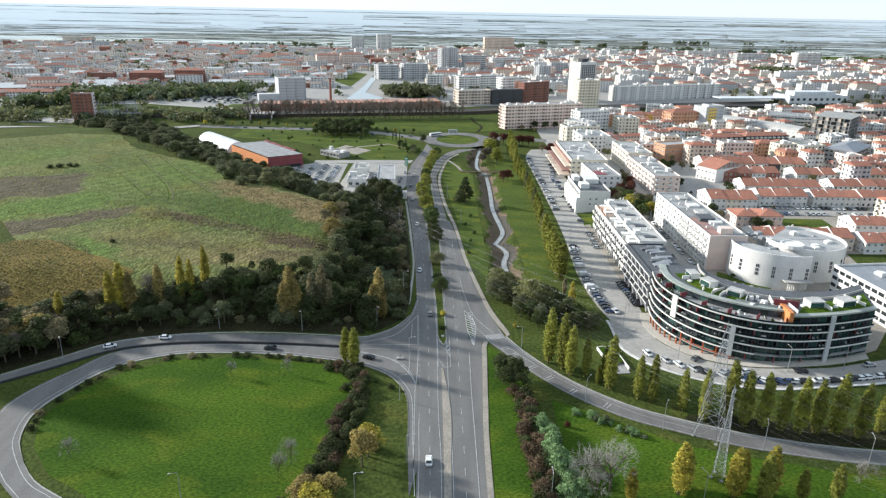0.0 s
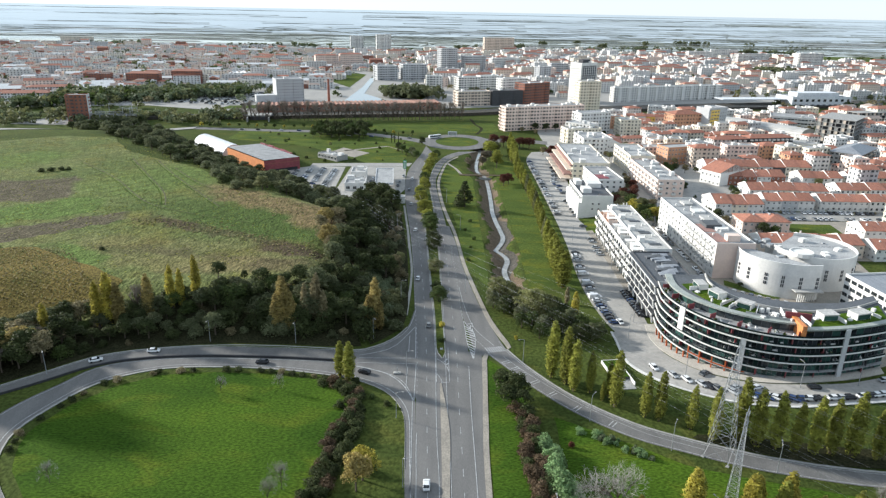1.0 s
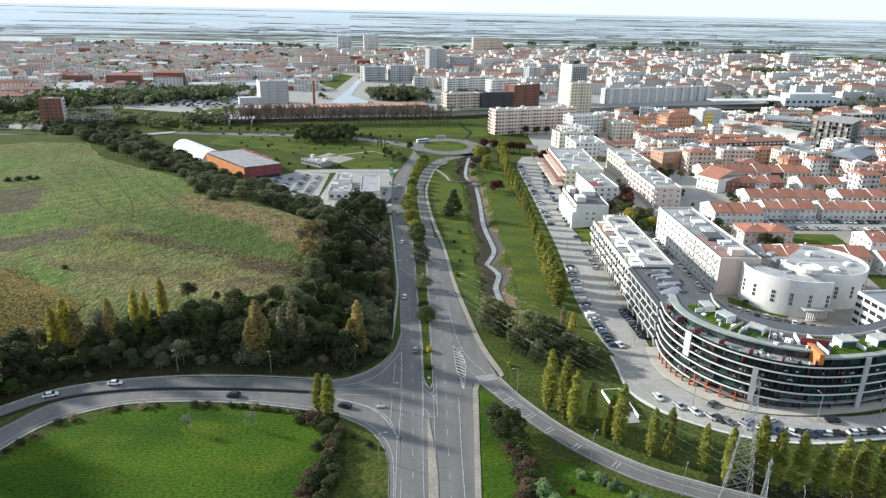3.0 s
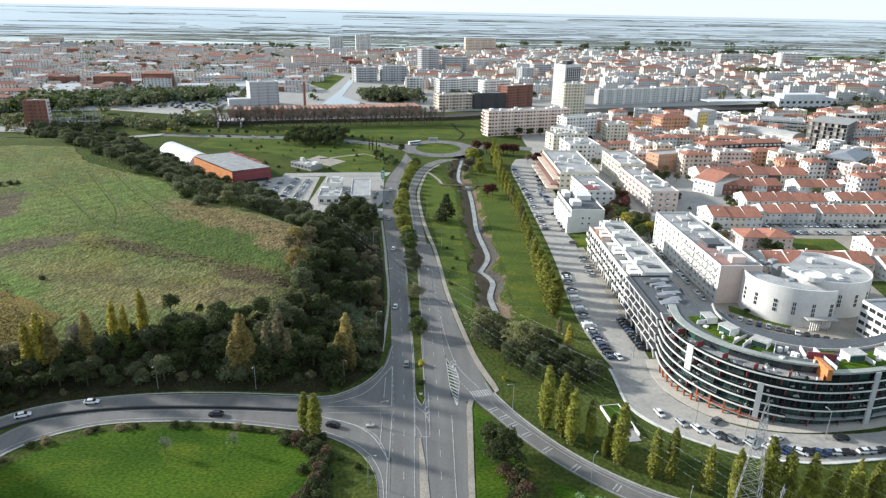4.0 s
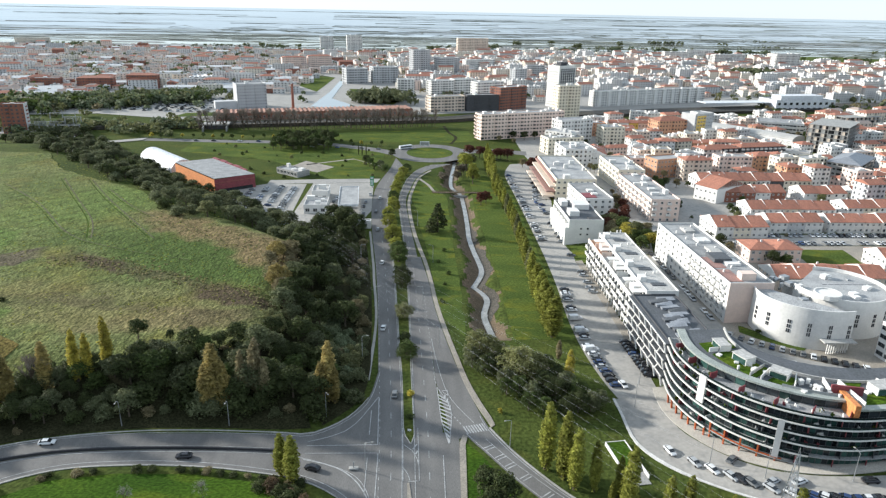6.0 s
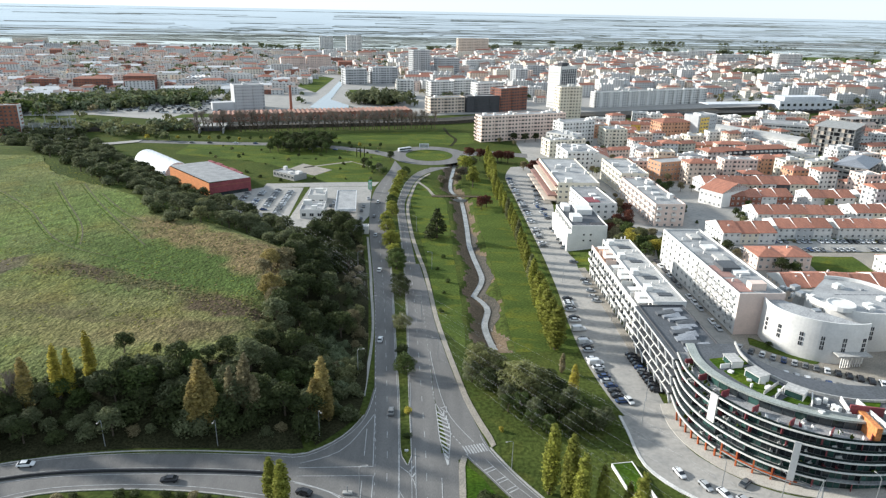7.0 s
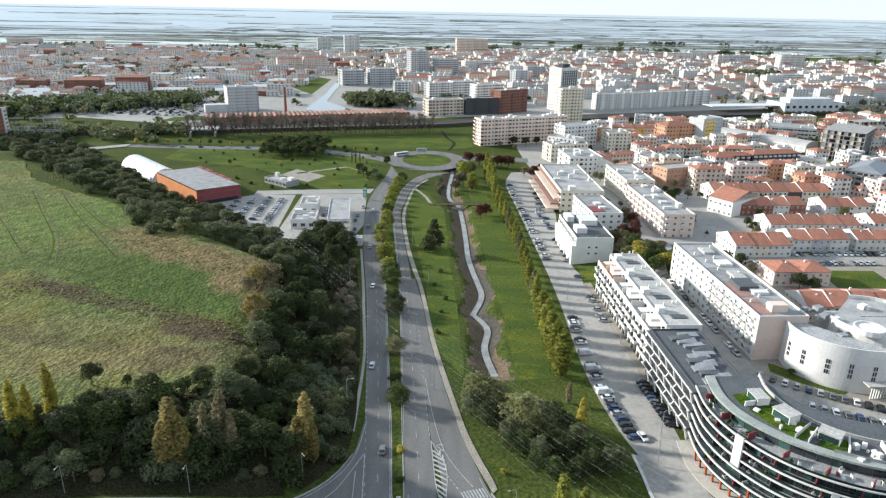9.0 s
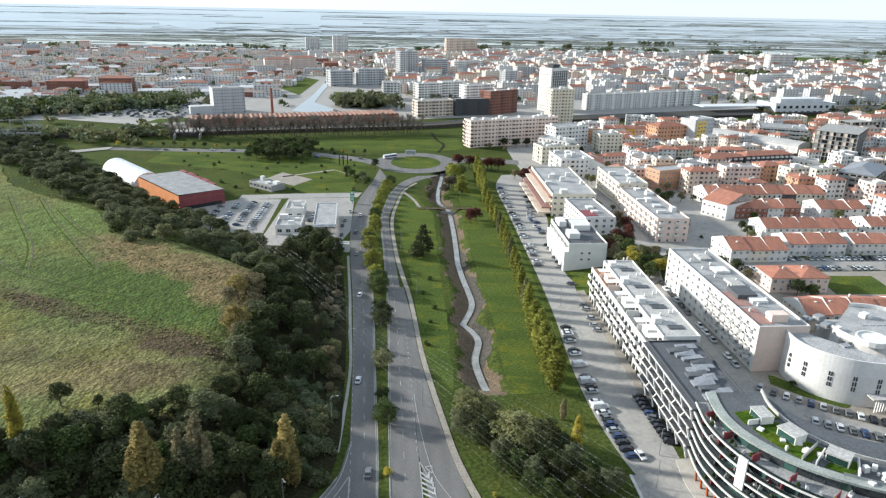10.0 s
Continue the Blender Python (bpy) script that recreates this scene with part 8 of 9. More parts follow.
for x, y, h, c in ((36.9, 534, 14, "poplar"), (41, 540, 12, "olive"), (38.8, 494, 12, "poplar"), (35, 545, 12, "olive"), (32, 514, 10, "brush2"), (29, 506, 8, "brush2"), (34, 520, 9, "brush2"), (20, 500, 7, "brush2"), (18, 507, 6, "brush2"), (40, 515, 10, "poplar"), (-34, 542, 8, "green"), (-26, 537, 7, "greygreen"), (-21.5, 523, 7, "green"), (-37, 548, 8, "evergreen"), (-30, 533, 6, "green"), (-24, 529, 6, "greygreen"), (-19, 574, 8, "evergreen")):
    tree("round", c, x, y, h, 1.1, "willow-green tree beside the stream")
tree("spire", "evergreen", 12.6, 390, 16, 1.5, "broad dark conifer on the park grass")
for x, y, h in ((16, 330, 3), (12, 345, 2.4), (15, 360, 3.2), (14, 318, 2.2), (17, 425, 2.4), (12, 300, 3)):
    tree("bush", "green", x, y, h, 1.2, "small green bush on the park grass", "shrub")

# median
for x, y, h, c in ((0.6, 219, 2.6, "green"), (0.4, 231, 3.0, "yellow"), (-1.0, 253, 5.2, "green"), (-1.3, 260, 4, "green"), (-1.7, 268, 3.4, "evergreen"), (-2.6, 285, 5, "olive"), (-3.2, 295, 3.4, "green"), (-4.1, 315, 5.4, "evergreen"), (-4.4, 321, 6, "evergreen"), (-6.6, 345, 6.4, "green"), (-7.2, 352, 6, "green"), (-8.4, 362, 5, "olive"), (-10.2, 374, 6.5, "green"), (-11, 382, 5, "green"), (-13.0, 398, 6, "olive"), (-13.8, 408, 5.4, "green"), (-14.6, 416, 5.6, "olive"), (-15.6, 428, 6, "green"), (-16.6, 440, 5.2, "olive"), (-17.0, 450, 5.8, "green"), (-17.6, 460, 5, "olive"), (-17.4, 470, 5.6, "green"), (-17.2, 482, 5, "olive"), (-16, 494, 5.6, "green"), (-14, 505, 5, "green"), (-12, 515, 6, "olive"), (-9, 525, 6, "green")):
    if y > 425:
        x = 0.5 * (lerp_line(ML, min(y, 540), 1) + lerp_line(MR, min(y, 540), 1))
    tree("dense" if h > 4.5 else "bush", "poplar" if y > 355 and int(y) % 3 else c, x, y, h * (1.4 if 245 < y < 400 else 1.2 if y > 245 else 1), 1.45, "small round tree in the median", group="median trees")

# park behind the hall, railway bank, town trees
for x, y in scatter(lambda x, y: True, -118, -72, 600, 650, 6.5, 5):
    tree("round", "evergreen" if rngt.random() < 0.7 else "green", x, y, rngt.uniform(8, 11), 1.15, "dark tree of the park grove", group="park grove")
for x, y in scatter(lambda x, y: not (-95 < x < -58 and 515 < y < 565), -160, -28, 505, 625, 17, 6):
    tree("bush" if rngt.random() < 0.6 else "round", rngt.choice(("green", "olive", "evergreen")), x, y, rngt.uniform(1.8, 4.5), 1.1, "small young tree on the park lawn", "sapling", group="park saplings")
for x, y in ((-46, 584), (-43, 582), (-40, 585)):
    tree("column", "evergreen", x, y, 9, 0.7, "slim dark cypress in the park", "cypress_tree", group="park cypresses")
for i in range(74):
    t = i / 73
    tree("bare_column" if i % 2 else "bare", "brush", -205 + 222 * t + rngt.uniform(-1.5, 1.5), 690 + 22 * t + 14 * t * t + rngt.uniform(-4, 4), rngt.uniform(21, 27), 0.9, "leafless brown tree below the railway bank", group="railway trees")
for i in range(24):
    tree("round", "green" if i % 3 else "yellow", -232 + 8.8 * i, 646 - 3 * math.sin(i) + (0 if i < 15 else -(i - 15) * 3.2), rngt.uniform(4, 6), 1.0, "small street tree along the park road", group="street trees")
for x, y, h, c in ((102, 352, 6, "olive"), (107, 356, 7, "green"), (100, 362, 7, "olive"), (106, 368, 7, "yellow"), (102, 376, 6.5, "brown"), (108, 380, 7, "green"), (101, 388, 6, "olive"), (113, 360, 6.5, "green"), (118, 356, 6, "olive"), (116, 368, 7, "brown"), (112, 392, 6, "red"), (116, 404, 6, "red"), (118, 415, 6, "red"), (117, 426, 6, "brown"), (104, 360, 8, "yellow"), (110, 364, 8, "olive"), (105, 373, 7.5, "green"), (99, 370, 7, "brown"), (99.5, 380, 7, "red"), (104, 384, 7.5, "olive"), (106, 392, 7, "red"), (113, 352, 7, "yellow"), (108, 349, 6.5, "green"), (123, 364, 6, "green"), (132, 360, 6, "olive"), (138, 364, 6, "brown"), (142, 358, 8, "evergreen"), (147, 352, 8, "evergreen"), (149, 346, 6, "brown"), (162, 330, 8, "evergreen"), (167, 328, 6.5, "green"), (150, 418, 6, "evergreen"), (154, 425, 5, "green"), (158, 470, 8, "green"), (163, 474, 8, "evergreen"), (214, 470, 6, "green"), (219, 452, 6, "green"), (140, 226, 4, "red"), (145, 229, 3.6, "red"), (122.5, 262, 2.6, "evergreen"), (91, 505, 6, "red"), (84, 535, 8, "red"), (80, 545, 7, "brown"), (88, 660, 9, "evergreen"), (98, 658, 9, "evergreen"), (108, 662, 8, "evergreen"), (74, 650, 6, "brown"), (86, 642, 5, "brown")):
    tree("round", c, x, y, h * (1.3 if x < 126 and 340 < y < 430 else 1), 1.2, "autumn street tree among the houses" if c in ("red", "brown", "yellow") else "green tree among the houses", group="town trees")
for i in range(46):
    x, y = 150 + 3.4 * i, 398 + 5 * math.sin(i * 1.7) if i % 2 else 373 + 2 * math.sin(i)
    tree("bush", rngt.choice(("green", "brown", "evergreen", "olive")), x, y, rngt.uniform(1.6, 3.2), 1.1, "garden shrub between the terraced houses", "garden_bush", group="garden shrubs")


def town_trees():
    """Trees in the yards of the crowded quarter."""
    rng = random.Random(31)
    n = 0
    for _ in range(4000):
        x, y = rng.uniform(115, 400), rng.uniform(385, 740)
        if n >= 75 or x > 0.64 * y + 10 or x < 0.2 * y + 20 or any(math.hypot(x - a, y - b) < r + 2.5 for a, b, r in OCCUPIED):
            continue
        n += 1
        tree("round", rng.choice(("green", "evergreen", "olive", "brown")), x, y, rng.uniform(4.5, 8), 1.1, "leafy tree in a yard of the crowded quarter", group="yard trees")


town_trees()


def tufts():
    """Tussocks, weeds and maize stalks of the fields, in one body each."""
    def sow(name, label, mats, spots, size, high):
        rng = random.Random(name)
        vs, fs, sl = [], [], []
        for x, y in spots:
            a, s, h = rng.uniform(0, 3.1), rng.uniform(0.6, 1.4) * size, rng.uniform(0.5, 1.3) * high
            z = gz(x, y, False) + 0.35
            mi = rng.randrange(len(mats))
            for b in (a, a + 1.5):
                k = len(vs)
                c, d = math.cos(b) * s / 2, math.sin(b) * s / 2
                lx, ly = rng.gauss(0, 0.3) * h, rng.gauss(0, 0.3) * h
                vs.extend(((x - c, y - d, z), (x + c, y + d, z), (x + c * 0.7 + lx, y + d * 0.7 + ly, z + h), (x - c * 0.7 + lx, y - d * 0.7 + ly, z + h)))
                fs.append((k, k + 1, k + 2, k + 3))
                sl.append(mi)
        tagged(new(name, mesh(name, vs, fs, *mats, slots=sl)), label, "plants", kind="stuff")

    rng = random.Random(3)
    maize = [(-128 - u + rng.gauss(0, 0.2), 226 + v + rng.gauss(0, 0.3)) for u in range(0, 84, 2) for v in range(0, 50) if v > u * 0.02 and (u < 22 or v > 3) and v < 52 - abs(u - 48) * 0.35 - (26 - u if u < 26 else 0) * 1.05 and rng.random() < 0.92]
    sow("maize", "rows of dry brown maize stalks", [LEAF["brown"], LEAF["olive"], LEAF["brown"]], maize, 0.5, 0.7)
    weeds = []
    spine = smooth([(-147, 318), (-130, 314), (-107, 305), (-80, 292), (-50, 277)], 2)
    for i in range(420):
        p = rng.choice(spine)
        weeds.append((p[0] + rng.gauss(0, 3), p[1] + rng.gauss(0, 4.2)))
    spine = smooth([(-128, 372), (-90, 350), (-66, 338), (-54, 318)], 2)
    for i in range(250):
        p = rng.choice(spine)
        weeds.append((p[0] + rng.gauss(0, 5), p[1] + rng.gauss(0, 6)))
    sow("dead_weeds", "tangled dead brown weeds across the meadow", [LEAF["brown"], LEAF["olive"]], weeds, 0.9, 0.4)
    grass = []
    while len(grass) < 6000:
        x, y = rng.uniform(-330, -50), rng.uniform(238, 520)
        if gz(x, y) > 9.3 and noise.noise((x * 0.05, y * 0.03, 0)) + rng.uniform(-0.5, 0.5) > -0.05:
            grass.append((x, y))
    sow("tussocks", "tussocks of rough meadow grass", [LEAF["olive"], LEAF["poplar"]], grass, 0.7, 0.16)


tufts()


def far_trees():
    """Trees of the far town, the slopes behind the railway and the lagoon's shore, too far to pick apart."""
    rng = np.random.default_rng(9)
    pr = random.Random(10)
    vs, fs, sl = [], [], []
    # mostly pale leaf tones, so that haze is carried by the colour
    mats = [LEAF["greygreen"], LEAF["green"], LEAF["olive"], LEAF["brown"], LEAF["reed"]]

    def clump(x, y, s, mi, n=40):
        b = [((x + pr.gauss(0, s * 0.5), y + pr.gauss(0, s * 0.5), s * pr.uniform(0.35, 0.9)), (s * 0.55, s * 0.55, s * 0.5)) for _ in range(3)]
        v, f = leaf_cloud(rng, b, n, s * 0.44)
        k = len(vs)
        vs.extend(v)
        fs.extend(tuple(i + k for i in q) for q in f)
        sl.extend([mi] * len(f))

    for i in range(1500):
        y = 740 + 1180 * pr.random() ** 0.9
        x = pr.uniform(-0.72, 0.72) * y
        if -130 < x < -60 and y < 1330 or noise.noise((x * 0.006, y * 0.008, 5)) < -0.12 or -120 < x < 420 and y < 960:
            continue
        clump(x, y, pr.uniform(4, 7.5), pr.choice((0, 1, 1, 2, 2, 4, 4, 3)))
    for i in range(420):
        t = pr.random()
        clump(-470 + 200 * t + pr.gauss(0, 10), 790 + 110 * t + 60 * pr.uniform(-1, 1) * (1 - 0.5 * t), pr.uniform(6, 10), pr.choice((0, 1, 4, 4, 2)))
    for i in range(170):
        x = pr.uniform(-560, -210)
        clump(x, 690 + 0.1 * (x + 210) + pr.gauss(0, 18), pr.uniform(4, 8), pr.choice((0, 4, 4, 2, 2)))
    for i in range(60):
        clump(-42 + pr.gauss(0, 14), 905 + pr.gauss(0, 12), pr.uniform(8, 12), 0)
    for i in range(46):
        clump(612 + pr.gauss(0, 16), 1290 + pr.gauss(0, 12), pr.uniform(9, 15), 0)
    for i in range(150):
        cx, cy = pr.choice(((200, 2150), (420, 2080), (900, 2100), (1000, 2110), (1500, 2200), (600, 2180), (60, 2030), (-420, 2010), (720, 2160), (-900, 1960)))
        clump(cx + pr.gauss(0, 40), cy + pr.gauss(0, 10), pr.uniform(5, 11), pr.choice((0, 4)))
    for cx, cy, l, w, n, tall in ((327, 2406, 14, 6, 6, 9), (510, 2296, 22, 6, 9, 9), (474, 2545, 10, 5, 5, 8), (717, 2520, 14, 6, 5, 10), (937, 2689, 70, 10, 26, 8), (1146, 2645, 10, 5, 4, 8), (1394, 2826, 45, 10, 18, 10), (620, 2300, 40, 6, 8, 5), (1250, 2500, 90, 8, 14, 5), (-560, 2020, 60, 10, 16, 6), (-980, 1915, 60, 12, 20, 7), (200, 2330, 60, 6, 10, 5)):
        for i in range(n):
            clump(cx + pr.gauss(0, l * 0.6), cy + pr.gauss(0, w), tall * pr.uniform(0.7, 1.2), 0)
    tagged(new("far_trees", mesh("far_trees", vs, fs, *mats, slots=sl)), "trees in haze-paled leaf colours scattered through the far town", "trees", kind="stuff")


far_trees()

# ---- road paint ----
LOT_EDGE = [(64.5, 227), (62, 240), (60.1, 262), (60.3, 288), (62.2, 320), (63.2, 360)]


def along(line, d0, d1, wd, off=0.0, lift=0.105, vs=None, fs=None):
    """A painted stroke between two distances along a line."""
    acc, pts = 0.0, []
    for a, b in zip(line, line[1:]):
        l = math.dist(a, b)
        nx, ny = -(b[1] - a[1]) / l, (b[0] - a[0]) / l
        lo, hi = max(d0, acc), min(d1, acc + l)
        if lo < hi:
            for s in (lo, hi):
                t = (s - acc) / l
                x, y = a[0] + (b[0] - a[0]) * t, a[1] + (b[1] - a[1]) * t
                pts.append(((x + nx * (off - wd / 2), y + ny * (off - wd / 2)), (x + nx * (off + wd / 2), y + ny * (off + wd / 2))))
        acc += l
    k = len(vs)
    for p, q in pts:
        for x, y in (p, q):
            vs.append((x, y, gz(x, y, False) + lift))
    for i in range(0, len(pts) - 1):
        a = k + 2 * i
        fs.append((a, a + 1, a + 3, a + 2))


def length(line):
    return sum(math.dist(a, b) for a, b in zip(line, line[1:]))


def painted(label, strokes, lift=0.105):
    """strokes: line, dash, gap, width, offset, from, to."""
    vs, fs = [], []
    for line, dash, gap, wd, off, a, b in strokes:
        line = smooth(line, 3)
        b = b or length(line)
        if not dash:
            along(line, a, b, wd, off, lift, vs, fs)
        s = a
        while dash and s < b:
            along(line, s, min(b, s + dash), wd, off, lift, vs, fs)
            s += dash + gap
    ob = new("road_marking", mesh("road_marking", vs, fs, PAINT))
    for p in ob.data.polygons:
        if p.normal.z < 0:
            p.flip()
    return tagged(ob, label, "road marking", kind="structure")


mid = lambda p, q, t: [tuple(a + (b - a) * t for a, b in zip(u, v)) for u, v in zip(even(smooth(p), 60), even(smooth(q), 60))]
painted("worn white lane dashes of the avenue", [(mid(XL, ML, 0.52), 3, 6, 0.16, 0, 0, 0), (mid(MR, XR, 0.5), 3, 6, 0.16, 0, 0, 0)])
painted("white edge lines of the avenue", [(XL, 0, 0, 0.16, -0.5, 60, 225), (XL, 1.2, 2.4, 0.14, -0.3, 245, 420), (ML, 0, 0, 0.16, 0.35, 0, 0), (MR, 0, 0, 0.16, -0.35, 0, 0), (XR, 0, 0, 0.2, 0.3, 0, 262), (XR, 1.2, 2.4, 0.14, 0.3, 300, 380)])
painted("white lines of the slip roads", [(RU, 0, 0, 0.18, -0.55, 4, 0), (RL, 0, 0, 0.18, 0.55, 10, 0), ([(21.6, 209), (26.5, 201), (32.4, 193), (38.2, 185.6), (46, 177.2), (58, 166.8), (72, 159.8)], 0, 0, 0.15, 0, 0, 0), (OUT, 0, 0, 0.18, -0.6, 40, 0), (BAR, 0, 0, 0.18, 1.1, 40, 210), (OUL, 0, 0, 0.18, -0.9, 40, 0), (INN, 0, 0, 0.2, 1.4, 40, 0)], 0.13)
painted("white outlines of the junction islands", [([(-27, 208), (-20, 211), (-15, 216), (-9.2, 230)], 0, 0, 0.25, 0, 0, 0), ([(-9.0, 230), (-8.0, 206.5)], 0, 0, 0.25, 0, 0, 0), ([(-27, 206.2), (-8, 206.6)], 0, 0, 0.22, 0, 0, 0), ([(-27, 200.5), (-18, 197), (-12, 191), (-7.4, 181)], 0, 0, 0.3, 0, 0, 0), ([(-7.4, 181), (-7.7, 203)], 0, 0, 0.22, 0, 0, 0), ([(-27, 203), (-8, 203)], 0, 0, 0.2, 0, 0, 0), ([(-10.6, 211), (-10.8, 223)], 0, 0, 0.2, 0, 0, 0), ([(-10.2, 187), (-10.4, 201)], 0, 0, 0.2, 0, 0, 0)], 0.14)
HATCH_L, HATCH_R = [(8.7, 235.8), (9.2, 225.1), (9.6, 217.8), (11.3, 207)], [(8.7, 235.8), (11.7, 227), (12.6, 221.2), (11.5, 207.1)]
vs, fs = [], []
for i in range(12):
    y = 231.5 - i * 1.95
    xa, xb = lerp_line(HATCH_L, y, 1), lerp_line(HATCH_R, max(207.2, y - 2.4), 1)
    along([(xa, y), (xb, y - 2.4)], 0, 9, 0.55, 0, 0.12, vs, fs)
    if y > 224:
        along([(xb, y - 2.4), (xb + 0.1, y + 0.8)], 0, 2.4, 0.4, 0, 0.121, vs, fs)
tagged(new("road_marking", mesh("road_marking", vs, fs, PAINT)), "white hatching at the exit", "road marking", kind="structure")
painted("white borders of the exit hatching", [(HATCH_L, 0, 0, 0.2, 0, 0, 0), (HATCH_R, 0, 0, 0.2, 0, 0, 0), ([(7.5, 268.3), (8.3, 258.1), (10.5, 239.8), (13.1, 228.3), (18.8, 216.7)], 0, 0, 0.18, 0, 0, 0), ([(12.6, 221), (16.2, 213.8)], 0.8, 0.8, 0.25, 0, 0, 0), ([(7.6, 252), (8.5, 236)], 1.2, 2.0, 0.15, 0, 0, 0)], 0.125)
painted("white give-way triangle on the exit lane", [([(10.1, 233.5), (11.9, 234)], 0, 0, 0.3, 0, 0, 0), ([(11.9, 234), (11.9, 230.9)], 0, 0, 0.22, 0, 0, 0), ([(11.9, 230.9), (10.1, 233.5)], 0, 0, 0.22, 0, 0, 0)], 0.13)
vs, fs = [], []
for i in range(8):
    x0, y0 = 15.7 + i * 0.76, 214.9 + i * 0.2
    along([(x0, y0), (x0 + 1.2, y0 - 3.5)], 0, 3.7, 0.42, 0, 0.125, vs, fs)
tagged(new("road_marking", mesh("road_marking", vs, fs, PAINT)), "white zebra crossing on the slip road", "road marking", kind="structure")
vs, fs = [], []
for x, y, nx, ny in ((22.2, 205.2, 0.86, 0.51), (24.9, 201.2, 0.85, 0.52), (27, 197.6, 0.84, 0.54), (30.2, 192.8, 0.81, 0.58), (34.8, 186.2, 0.78, 0.63), (40.9, 178.6, 0.71, 0.70), (49.7, 171, 0.64, 0.77)):
    for o in (-0.55, 0.55):
        px, py = x - ny * o, y + nx * o
        along([(px - nx * 1.5, py - ny * 1.5), (px + nx * 1.5, py + ny * 1.5)], 0, 3, 0.32, 0, 0.125, vs, fs)
tagged(new("road_marking", mesh("road_marking", vs, fs, PAINT)), "pairs of white rumble bars on the slip road", "road marking", kind="structure")
painted("white bay lines of the car park", [([(lerp_line(LOT_EDGE, 236 + k * 2.9, 1) + 0.2, 234.6 + k * 2.9), (lerp_line(LOT_EDGE, 236 + k * 2.9, 1) + 5, 234 + k * 2.9)], 0, 0, 0.1, 0, 0, 0) for k in range(40)], 0.11)
painted("white median nose lines", [([(-1.4, 214.2), (-0.8, 191.8)], 0, 0, 0.2, 0, 0, 0), ([(2.8, 214.2), (3.3, 191.8)], 0, 0, 0.2, 0, 0, 0), ([(-0.9, 206.5), (1.4, 203.9), (2.6, 200.9), (3.1, 198)], 0, 0, 0.2, 0, 0, 0), ([(-0.8, 196.9), (0.3, 194.5), (1.0, 191.8)], 0, 0, 0.2, 0, 0, 0), ([(0.6, 191.6), (3.3, 191.8)], 0, 0, 0.2, 0, 0, 0), ([(2.6, 206.8), (1.5, 204.5)], 0, 0, 0.4, 0, 0, 0), ([(2.9, 204), (2.2, 202.4)], 0, 0, 0.4, 0, 0, 0)], 0.12)

# ---- cars ----
TYRE = mat("tyre_rubber", (0.02, 0.02, 0.02), None, 3, 0.8, 4, 0.0)
CARGLASS = mat("car_glass", (0.02, 0.025, 0.03), None, 2, 0.06, 4, 0.0, spec=0.6)
COATS = {n: mat(n + "_car_paint", c, None, 0.8, 0.25, 6, 0.0, spec=0.5, grime=0.08) for n, c in (("white", (0.72, 0.72, 0.72)), ("silver", (0.42, 0.43, 0.44)), ("grey", (0.16, 0.165, 0.17)), ("black", (0.025, 0.025, 0.03)), ("blue", (0.04, 0.07, 0.16)), ("red", (0.35, 0.03, 0.025)))}


def body_ring(y, hw, z0, z1, r=0.15):
    return [(-hw + r, y, z0), (hw - r, y, z0), (hw, y, z0 + r), (hw, y, z1 - r), (hw - r, y, z1), (-hw + r, y, z1), (-hw, y, z1 - r), (-hw, y, z0 + r)]


def wheel_mesh():
    bm = bmesh.new()
    bmesh.ops.create_cone(bm, cap_ends=True, segments=12, radius1=0.31, radius2=0.31, depth=0.2, matrix=pose(0, 0, 0, 0, 90, 0))
    me = bpy.data.meshes.new("wheel")
    bm.to_mesh(me)
    bm.free()
    me.materials.append(TYRE)
    return me


WHEEL = wheel_mesh()
CARS = {}


